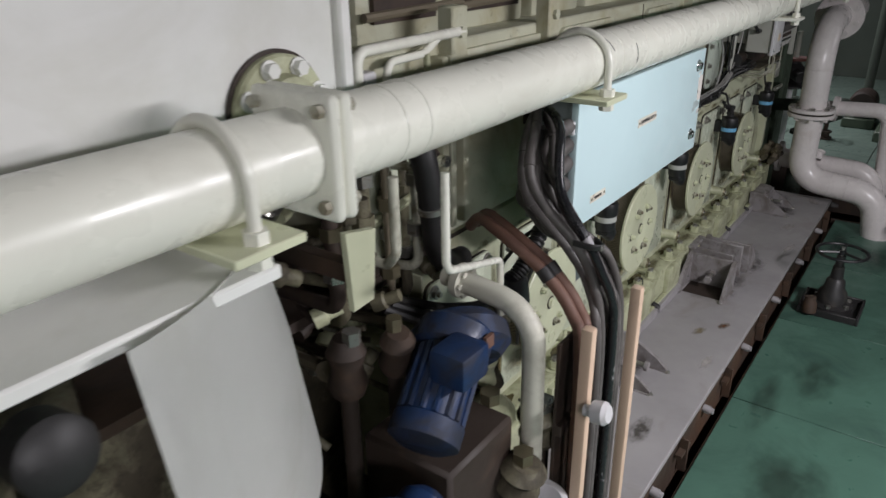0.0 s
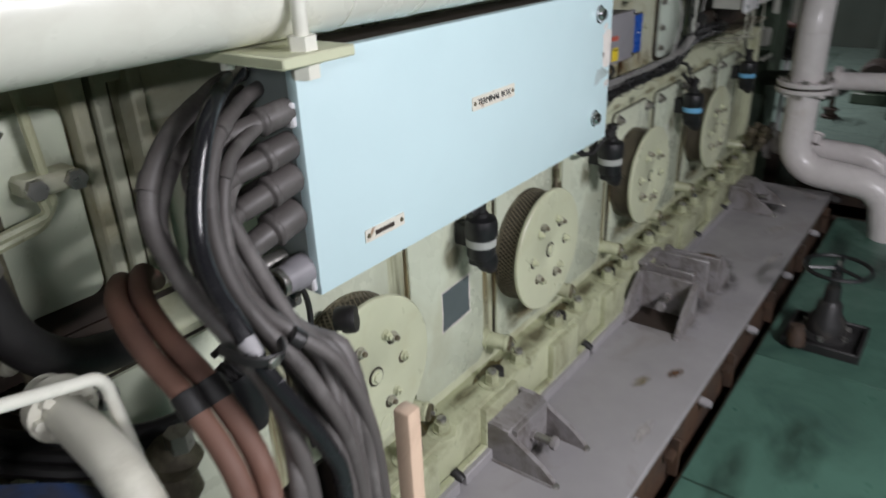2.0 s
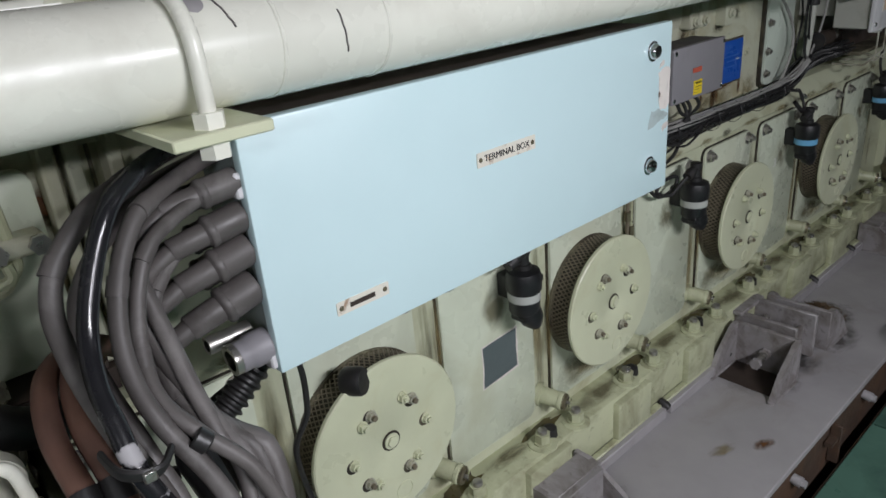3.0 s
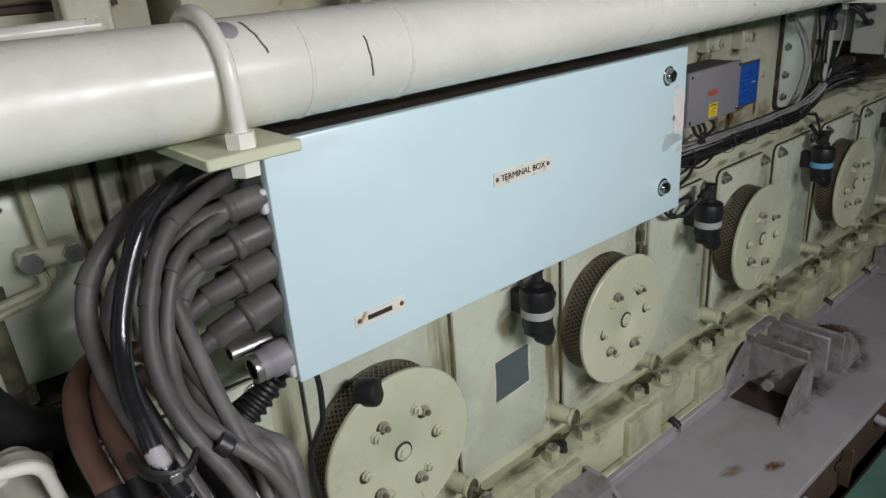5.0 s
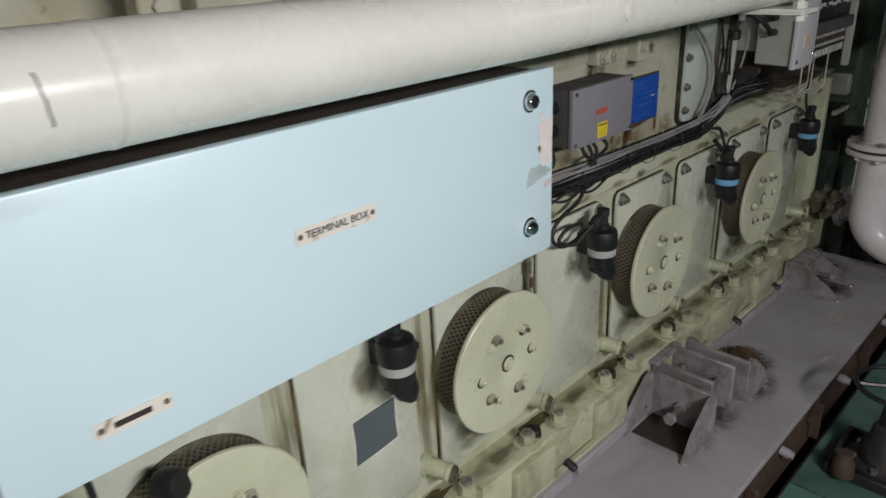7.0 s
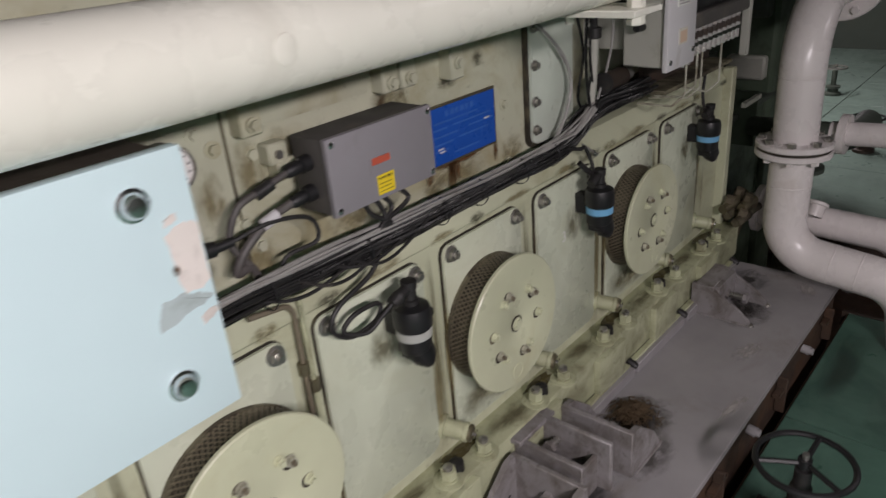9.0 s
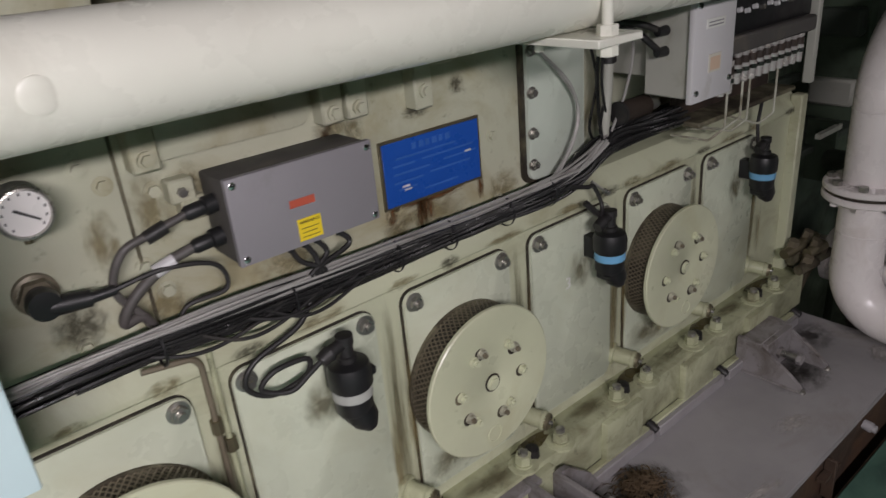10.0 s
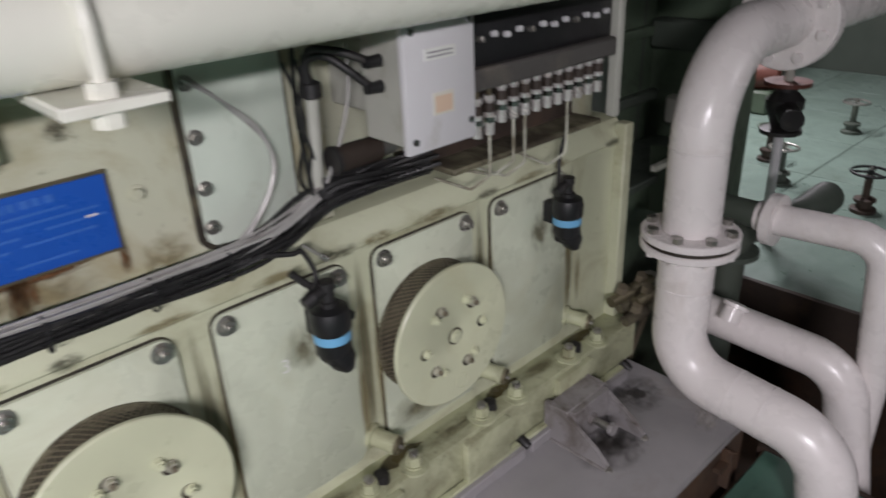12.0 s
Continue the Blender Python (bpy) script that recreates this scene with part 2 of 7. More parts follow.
def part(name, bm, material, parent=None, label="", at=None, sharp=38):
    """Links a bmesh as one mesh object, under a thing or a part, or at top level with its origin at 'at'."""
    o = ORIGIN[parent.name] if parent else Vector(at or (0, 0, 0))
    bmesh.ops.translate(bm, verts=bm.verts, vec=-o)
    bmesh.ops.recalc_face_normals(bm, faces=bm.faces)
    me = bpy.data.meshes.new(name)
    bm.to_mesh(me)
    bm.free()
    me.polygons.foreach_set("use_smooth", [True] * len(me.polygons))
    me.set_sharp_from_angle(angle=radians(sharp))
    me.materials.append(material)
    ob = new(name, me)
    if parent:
        ob.parent = parent
    else:
        ob.location = o
    ORIGIN[ob.name] = o
    return tagged(ob, label) if label else ob


def B():
    return bmesh.new()


def bx(bm, x0, x1, y0, y1, z0, z1, bev=0.0, seg=1):
    m = Matrix.LocRotScale(((x0 + x1) / 2, (y0 + y1) / 2, (z0 + z1) / 2), None, (abs(x1 - x0), abs(y1 - y0), abs(z1 - z0)))
    verts = bmesh.ops.create_cube(bm, size=1, matrix=m)["verts"]
    if bev:
        edges = list({e for v in verts for e in v.link_edges})
        bmesh.ops.bevel(bm, geom=edges, offset=bev, segments=seg, profile=0.5, affect="EDGES")
    return bm


def frame_of(way):
    w = Vector(way).normalized()
    side = w.cross((0, 0, 1)) if abs(w.z) < 0.95 else w.cross((1, 0, 0))
    side.normalize()
    return side, w.cross(side).normalized(), w


def lathe(bm, at, way, profile, seg=32):
    """Turns a profile of (radius, height along way) round the axis through 'at'."""
    s, u, w = frame_of(way)
    at = Vector(at)
    rings = []
    for r, h in profile:
        if r < 1e-5:
            rings.append([bm.verts.new(at + w * h)])
        else:
            rings.append([bm.verts.new(at + w * h + (s * math.cos(a) + u * math.sin(a)) * r) for a in [2 * math.pi * k / seg for k in range(seg)]])
    for a, b in zip(rings, rings[1:]):
        for k in range(seg):
            n = (k + 1) % seg
            quad = [a[k % len(a)], a[n % len(a)], b[n % len(b)], b[k % len(b)]]
            quad = [v for i, v in enumerate(quad) if v not in quad[:i]]
            if len(quad) > 2:
                bm.faces.new(quad)
    return bm


def rod(bm, p0, p1, r, r1=None, seg=16):
    p0, p1 = Vector(p0), Vector(p1)
    length = (p1 - p0).length
    return lathe(bm, p0, p1 - p0, [(0, 0), (r, 0), (r if r1 is None else r1, length), (0, length)], seg)


def nut(bm, at, way, r, h, turn=0.0):
    s, u, w = frame_of(way)
    at = Vector(at)
    lo, hi = ([bm.verts.new(at + w * k + (s * math.cos(a) + u * math.sin(a)) * r) for a in [turn + math.pi / 3 * i for i in range(6)]] for k in (0, h))
    bm.faces.new(lo)
    bm.faces.new(hi)
    for k in range(6):
        bm.faces.new([lo[k], lo[(k + 1) % 6], hi[(k + 1) % 6], hi[k]])
    return bm


def curve_points(pts, steps=6):
    pts = [Vector(p) for p in pts]
    out = []
    for i in range(len(pts) - 1):
        a, b, c, d = pts[max(i - 1, 0)], pts[i], pts[i + 1], pts[min(i + 2, len(pts) - 1)]
        for k in range(steps):
            t = k / steps
            out.append(0.5 * (2 * b + (c - a) * t + (2 * a - 5 * b + 4 * c - d) * t * t + (3 * b - a - 3 * c + d) * t ** 3))
    return out + [pts[-1]]


def tube(bm, pts, r, seg=10, steps=6, flat=1.0):
    """A round bar, hose or pipe along a smooth line through pts."""
    line = curve_points(pts, steps) if steps > 1 else [Vector(p) for p in pts]
    way = (line[1] - line[0]).normalized()
    s, u, _ = frame_of(way)
    rings = []
    for i, p in enumerate(line):
        t = (line[min(i + 1, len(line) - 1)] - line[max(i - 1, 0)]).normalized()
        s = (s - t * s.dot(t)).normalized()
        u = t.cross(s)
        rr = r[i * (len(r) - 1) // max(1, len(line) - 1)] if isinstance(r, (list, tuple)) else r
        rings.append([bm.verts.new(p + (s * math.cos(a) + u * math.sin(a) * flat) * rr) for a in [2 * math.pi * k / seg for k in range(seg)]])
    for a, b in zip(rings, rings[1:]):
        for k in range(seg):
            bm.faces.new([a[k], a[(k + 1) % seg], b[(k + 1) % seg], b[k]])
    bm.faces.new(rings[0][::-1])
    bm.faces.new(rings[-1])
    return bm


def bends(pts, radius, n=7):
    """A line of straight runs with round elbows of that radius, for tube(..., steps=1)."""
    pts = [Vector(p) for p in pts]
    out = [pts[0]]
    for a, b, c in zip(pts, pts[1:], pts[2:]):
        u, v = (a - b).normalized(), (c - b).normalized()
        half = u.angle(v) / 2
        d = min(radius / math.tan(half), (a - b).length * 0.49, (c - b).length * 0.49)
        rr = d * math.tan(half)
        centre = b + (u + v).normalized() * (rr / math.sin(half))
        p, q = b + u * d - centre, b + v * d - centre
        axis, total = p.cross(q).normalized(), p.angle(q)
        out += [centre + Matrix.Rotation(total * k / n, 3, axis) @ p for k in range(n + 1)]
    return out + [pts[-1]]


def slab(bm, outline, y0, y1, bev=0.0):
    """A plate of the outline (x, z), from y0 to y1."""
    lo = [bm.verts.new((x, y0, z)) for x, z in outline]
    hi = [bm.verts.new((x, y1, z)) for x, z in outline]
    front = bm.faces.new(lo)
    bm.faces.new(hi[::-1])
    n = len(outline)
    for k in range(n):
        bm.faces.new([lo[k], hi[k], hi[(k + 1) % n], lo[(k + 1) % n]])
    if bev:
        bmesh.ops.bevel(bm, geom=list(front.edges), offset=bev, segments=2, profile=0.5, affect="EDGES")
    return bm


def rounded(x0, x1, z0, z1, r, n=5):
    out = []
    for cx, cz, a in ((x1 - r, z0 + r, -90), (x1 - r, z1 - r, 0), (x0 + r, z1 - r, 90), (x0 + r, z0 + r, 180)):
        out += [(cx + r * math.cos(radians(a + 90 * k / n)), cz + r * math.sin(radians(a + 90 * k / n))) for k in range(n + 1)]
    return out


def move(bm, m, start=0):
    bmesh.ops.transform(bm, matrix=m, verts=list(bm.verts)[start:])
    return bm


def lettering(text, size, material, parent, centre, turn_x=90, thick=0.0006):
    """Letters in the built-in font, as a mesh that faces -y and stands centred on a place."""
    cu = bpy.data.curves.new("letters", "FONT")
    cu.body, cu.size, cu.extrude, cu.align_x, cu.align_y = text, size, thick, "CENTER", "CENTER"
    tmp = bpy.data.objects.new("letters", cu)
    me = bpy.data.meshes.new_from_object(tmp)
    bpy.data.objects.remove(tmp)
    bm = B()
    bm.from_mesh(me)
    bmesh.ops.transform(bm, matrix=Matrix.Translation(centre) @ pose(0, 0, 0, turn_x), verts=bm.verts)
    return part("lettering", bm, material, parent)


# ---- stains and painted shade ----
def stain_paint(name, colour, rough=0.6, strength=0.8, grain=5.0, drip=1.0):
    """A soft-edged stain: colour that fades out to nothing from the middle of its sheet, broken up by noise."""
    m = bpy.data.materials.new(name)
    m.use_nodes = True
    nt = m.node_tree
    bsdf = nt.nodes["Principled BSDF"]
    co, info = nt.nodes.new("ShaderNodeTexCoord"), nt.nodes.new("ShaderNodeObjectInfo")
    mid = nt.nodes.new("ShaderNodeVectorMath")
    mid.operation = "SUBTRACT"
    mid.inputs[1].default_value = (0.5, 0.5, 0)
    nt.links.new(co.outputs["UV"], mid.inputs[0])
    span = nt.nodes.new("ShaderNodeVectorMath")
    span.operation = "LENGTH"
    nt.links.new(mid.outputs[0], span.inputs[0])
    shift = nt.nodes.new("ShaderNodeVectorMath")
    shift.operation = "MULTIPLY_ADD"
    shift.inputs[1].default_value = (31.0, 17.0, 9.0)
    nt.links.new(info.outputs["Random"], shift.inputs[0])
    stretch = nt.nodes.new("ShaderNodeVectorMath")
    stretch.operation = "MULTIPLY"
    stretch.inputs[1].default_value = (drip, 1, 1)
    nt.links.new(co.outputs["UV"], stretch.inputs[0])
    nt.links.new(stretch.outputs[0], shift.inputs[2])
    fade = ramp(nt, span.outputs["Value"], [(0.0, (1, 1, 1)), (0.5, (0, 0, 0))])
    cloud = ramp(nt, noise_tex(nt, shift.outputs[0], grain, 6, 0.65, 0.4), [(0.3, (0, 0, 0)), (0.7, (1, 1, 1))])
    mix = nt.nodes.new("ShaderNodeMath")
    mix.operation = "ADD"
    mix.inputs[1].default_value = 0.12
    nt.links.new(cloud, mix.inputs[0])
    both = nt.nodes.new("ShaderNodeMath")
    both.operation = "MULTIPLY"
    nt.links.new(mix.outputs[0], both.inputs[0])
    nt.links.new(fade, both.inputs[1])
    alpha = ramp(nt, both.outputs[0], [(0.1, (0, 0, 0)), (0.55, (strength,) * 3)])
    nt.links.new(alpha, bsdf.inputs["Alpha"])
    low = tuple(c * 0.55 for c in colour)
    nt.links.new(ramp(nt, noise_tex(nt, shift.outputs[0], grain * 2.3, 5), [(0.35, low), (0.65, colour)]), bsdf.inputs["Base Color"])
    bsdf.inputs["Roughness"].default_value = rough
    return m


RUST_STAIN = stain_paint("stain_rust_brown", (0.14, 0.06, 0.016), 0.75, 1.0, 3.0, 1.2)
TAN_STAIN_AND_SHADE = stain_paint("stain_and_shade_yellow_brown", (0.29, 0.225, 0.095), 0.55, 0.55, 3.5, 1.3)
OIL_STAIN = stain_paint("stain_dark_oil", (0.05, 0.042, 0.026), 0.35, 0.6, 6.0, 1.3)
GREASE_STAIN = stain_paint("stain_black_grease", (0.022, 0.019, 0.015), 0.4, 0.6, 6.0, 1.0)
FLOOR_STAIN = stain_paint("stain_floor_oil", (0.03, 0.035, 0.028), 0.35, 0.4, 3.0, 1.0)
STAIN_AND_SHADE = stain_paint("stain_and_shade_soft_brown", (0.17, 0.145, 0.075), 0.4, 0.62, 2.2, 1.2)
SCUFF_AND_SHINE = stain_paint("scuff_and_shine_pale", (0.62, 0.58, 0.55), 0.6, 0.7, 5.0, 1.0)
DUST_STAIN = stain_paint("stain_grey_smear", (0.36, 0.42, 0.42), 0.5, 0.7, 4.0, 2.0)


def stain(parent, centre, across, up, material, label=""):
    """A thin patch for stains and painted shade: half extents as vectors round its centre."""
    c, a, u = Vector(centre), Vector(across), Vector(up)
    bm = B()
    uv = bm.loops.layers.uv.new("UVMap")
    corners = ((-1, -1), (1, -1), (1, 1), (-1, 1))
    f = bm.faces.new([bm.verts.new(c + a * s + u * t) for s, t in corners])
    for loop, (s, t) in zip(f.loops, corners):
        loop[uv].uv = (0.5 + 0.5 * s, 0.5 + 0.5 * t)
    return part("stain", bm, material, parent, label)


# ---- the setting ----
def structure(name, bm, material, label, at=(0, 0, 0)):
    return tagged(part(name, bm, material, None, label, at), kind="structure")


floor = structure("floor", bx(bx(B(), -6, 3.42, -4.2, -0.47, -0.06, -0.008), 4.5, 9.5, -4.2, 4.2, -0.06, -0.008), RUSTY, "steel floor frames under green plates")
structure("bilge_floor", bx(B(), -6, 9.5, -4.2, 4.2, -0.72, -0.66), RUSTY, "dark rusty tank top below the floor plates")
bm = bx(B(), -6.1, 9.6, -4.3, -4.2, -0.7, 3.2)
structure("wall_south", bm, HULL, "green-grey painted steel bulkhead")
structure("wall_north", bx(B(), -6.1, 9.6, 4.2, 4.3, -0.7, 3.2), HULL, "green-grey painted steel bulkhead")
structure("wall_west", bx(B(), -6.1, -6.0, -4.2, 4.2, -0.7, 3.2), HULL, "green-grey painted steel bulkhead")
structure("wall_east", bx(B(), 9.5, 9.6, -4.2, 4.2, -0.7, 3.2), HULL, "green-grey painted steel bulkhead")
structure("ceiling", bx(B(), -6.1, 9.6, -4.3, 4.3, 3.2, 3.3), HULL, "green-grey painted steel deck head")

# engine foundation: the painted ledge along the engine
bm = bx(B(), -0.75, 3.36, -0.435, 0.16, 0.135, 0.16, 0.003)
found = structure("foundation_ledge", bm, LEDGE, "mauve-grey painted steel engine foundation ledge")
structure("foundation_side", bx(B(), -0.75, 3.34, -0.425, -0.41, -0.66, 0.133), RUSTY, "rusty vertical side of the engine foundation")
for k in range(7):
    x = -0.3 + 0.58 * k
    bm = bx(B(), x, x + 0.012, -0.462, -0.427, -0.02, 0.128, 0.002)
    bx(bm, x - 0.05, x + 0.06, -0.455, -0.43, 0.07, 0.085)
    structure("foundation_stiffener", bm, RUSTY, "rusty stiffener under the ledge edge")
    bm = rod(B(), (x + 0.3, -0.455, 0.08), (x + 0.3, -0.425, 0.085), 0.018, 0.016)
    nut(bm, (x + 0.3, -0.468, 0.08), (0, 1, 0), 0.013, 0.014)
    structure("foundation_plug", bm, LEDGE, "painted plug on the foundation side")

# ---- ceiling lamps ----
for lx, ly, lz in [(a, b, c) for a, b, c, _ in LAMPS] + [(6.4, 1.6, 2.7)]:
    lamp = thing("fluorescent_fixture", (lx, ly, 3.2), "white ceiling fluorescent fixture with two tubes, switched on", "ceiling light", "ceiling fluorescent fixtures")
    part("housing", bx(bx(bx(B(), lx - 0.66, lx + 0.66, ly - 0.1, ly + 0.1, lz + 0.06, lz + 0.12, 0.01), lx - 0.4, lx - 0.38, ly - 0.01, ly + 0.01, lz + 0.12, 3.2), lx + 0.38, lx + 0.4, ly - 0.01, ly + 0.01, lz + 0.12, 3.2), CABINET, lamp)
    for dy in (-0.05, 0.05):
        part("lamp_tube", rod(B(), (lx - 0.6, ly + dy, lz + 0.04), (lx + 0.6, ly + dy, lz + 0.04), 0.013), LAMP_GLASS, lamp, "glowing white tube")

# ---- engine block ----
PITCH, DISC_Z, DOOR_Y = 0.41, 0.697, 0.092
engine = thing("engine_block", (1.4, 0.6, 0.16), "pale cream painted diesel engine block with oily stains", "engine")
bm = bx(B(), -0.58, 3.34, 0.108, 1.5, 0.16, 1.0, 0.004)
part("crankcase", bm, CREAM, engine)
bm = B()
prof = [(0.100, 0.985), (0.096, 0.99), (0.096, 1.002), (0.135, 1.055), (0.16, 1.06), (0.3, 1.06), (0.3, 0.985)]
a = [bm.verts.new((-0.44, y, z)) for y, z in prof]
b = [bm.verts.new((3.34, y, z)) for y, z in prof]
bm.faces.new(a)
bm.faces.new(b[::-1])
for k in range(len(prof)):
    bm.faces.new([a[k], b[k], b[(k + 1) % len(prof)], a[(k + 1) % len(prof)]])
part("shoulder", bm, CREAM, engine)
part("upper_block", bx(B(), -0.80, 2.24, 0.145, 1.3, 1.058, 1.61, 0.006), UPPER_PAINT, engine)
part("upper_block", bx(B(), 2.24, 3.3, 0.2, 1.3, 1.058, 1.61, 0.006), UPPER_PAINT, engine)
# joint strips between upper covers
for x0, x1, z0, z1, m in [(0.978, 0.984, 1.06, 1.6, GREASE_AND_SHADE), (-0.40, -0.394, 1.06, 1.6, GREASE_AND_SHADE), (0.2, 0.206, 1.06, 1.6, GREASE_AND_SHADE)]:
    part("joint", bx(B(), x0, x1, 0.1425, 0.15, z0, z1), m, engine)
for x0, x1, z0, z1 in [(1.0, 1.34, 1.38, 1.58), (-0.36, 0.17, 1.36, 1.58), (0.24, 0.66, 1.36, 1.58)]:
    part("upper_cover", slab(B(), rounded(x0, x1, z0, z1, 0.025), 0.128, 0.147, 0.003), UPPER_PAINT, engine)
# small blocks with a bolt below the pipe
for x in (1.02, 1.378, 1.435, 1.6):
    blk = part("lug", bx(B(), x - 0.024, x + 0.024, 0.106, 0.147, 1.372 if x < 1.5 else 1.355, 1.45, 0.004), UPPER_PAINT, engine)
    part("bolt", nut(rod(B(), (x, 0.106, 1.393), (x, 0.099, 1.393), 0.015), (x, 0.1, 1.393), (0, -1, 0), 0.011, 0.009), UPPER_PAINT, blk)
for x, z in [(1.82, 1.24), (0.925, 1.395), (0.985, 1.205), (0.86, 1.10), (1.03, 1.33), (1.01, 1.15), (0.955, 1.36), (1.83, 1.08)]:
    part("bolt", nut(lathe(B(), (x, 0.147, z), (0, -1, 0), [(0.017, 0), (0.017, 0.004), (0, 0.004)]), (x, 0.144, z), (0, -1, 0), 0.011, 0.01), UPPER_PAINT, engine)
# mint side panel with black gasket
pan = part("side_panel", slab(B(), rounded(1.925, 2.135, 1.098, 1.50, 0.025), 0.122, 0.147, 0.003), MINT, engine, "pale mint painted cover panel")
part("gasket", slab(B(), rounded(1.914, 2.145, 1.088, 1.505, 0.03), 0.132, 0.148), SHADOW_GAP, pan)
for z in (1.14, 1.22, 1.32, 1.42):
    part("bolt", nut(lathe(B(), (1.938, 0.123, z), (0, -1, 0), [(0.015, 0), (0.015, 0.004), (0, 0.004)]), (1.938, 0.12, z), (0, -1, 0), 0.01, 0.012), STEEL, pan)
part("bolt", nut(B(), (2.10, 0.122, 1.125), (0, -1, 0), 0.01, 0.012), STEEL, pan)
# engine end face strip and drain pipe
part("end_plate", bx(B(), 3.3, 3.345, 0.07, 0.115, 0.3, 1.05, 0.005), CREAM, engine)
part("end_pipe", tube(B(), [(3.365, 0.1, 0.42), (3.365, 0.1, 0.98)], 0.011, 10, 1), DARK_STEEL, engine)

# base flange with stepped pads
part("base_flange", bx(B(), -0.62, 3.34, 0.0, 0.112, 0.205, 0.352, 0.006, 2), FLANGE_PAINT, engine)
for k in range(10):
    x = -0.42 + 0.41 * k
    if x < 3.2:
        part("pad", bx(B(), x + 0.02, x + 0.2, -0.022, 0.04, 0.205, 0.338, 0.006, 2), FLANGE_PAINT, engine)
        part("drain_hole", lathe(B(), (x + 0.29, 0.03, 0.353), (0, 0, 1), [(0.011, 0.0), (0.011, 0.001), (0, 0.001)], 16), SHADOW_GAP, engine)

# foot bar on the ledge, broken by black plugs
for x0, x1 in [(-0.5, 0.26), (0.29, 0.67), (0.70, 1.08), (1.11, 1.5), (1.53, 1.86), (1.89, 2.28), (2.31, 2.7), (2.73, 3.25)]:
    bar = thing("foot_bar", (x0, -0.02, 0.16), "mauve-painted steel bar welded along the engine foot", "steel bar", "foot bars along the engine")
    part("bar", bx(B(), x0, x1, -0.038, 0.0, 0.16, 0.2, 0.003), LEDGE, bar)
    part("top_edge", bx(B(), x0 + 0.002, x1 - 0.002, -0.022, 0.001, 0.198, 0.208, 0.003), FLANGE_PAINT, bar)
    part("plug", lathe(B(), (x1 + 0.014, -0.012, 0.205), (0, -0.7, -0.3), [(0, 0.03), (0.012, 0.028), (0.016, 0.015), (0.014, -0.01), (0, -0.012)], 12), BLACK_RUBBER, bar)

# ---- crankcase doors ----
def crank_door(x, label):
    d = thing("crankcase_door", (x, 0.1, 0.42), label, "engine door", "crankcase doors")
    part("panel", slab(B(), rounded(x - 0.165, x + 0.165, 0.40, 0.966, 0.03), DOOR_Y, 0.108, 0.003), DOOR_PAINT, d)
    part("gasket", slab(B(), rounded(x - 0.168, x + 0.167, 0.397, 0.9685, 0.033), 0.1, 0.1095), SHADOW_GAP, d)
    for bx_, bz in ((-0.138, 0.940), (0.138, 0.940)):
        bolt = part("bolt", lathe(B(), (x + bx_, DOOR_Y, bz), (0, -1, 0), [(0.0225, -0.001), (0.0225, 0.003), (0.014, 0.004), (0, 0.004)], 20), STEEL, d, "steel washer and hex nut")
        part("hex_nut", nut(B(), (x + bx_, DOOR_Y - 0.003, bz), (0, -1, 0), 0.0165, 0.013, 0.3), STEEL, bolt)
        part("stud", rod(B(), (x + bx_, DOOR_Y - 0.015, bz), (x + bx_, DOOR_Y - 0.026, bz), 0.0085, 0.008), STEEL, bolt)
    return d


first = crank_door(0.0, "cream crankcase door carrying a relief valve")
for k in (1, 2, 3):
    copy_thing(first, Matrix.Translation((0.82 * k, 0.1, 0.42)))
plain = crank_door(0.41, "plain pale green crankcase door with corner nuts")
for k in (-1, 1, 2, 3):
    if k != 3:
        copy_thing(plain, Matrix.Translation((0.41 + 0.82 * k, 0.1, 0.42)))
last = crank_door(2.87, "plain pale green crankcase door at the engine end")


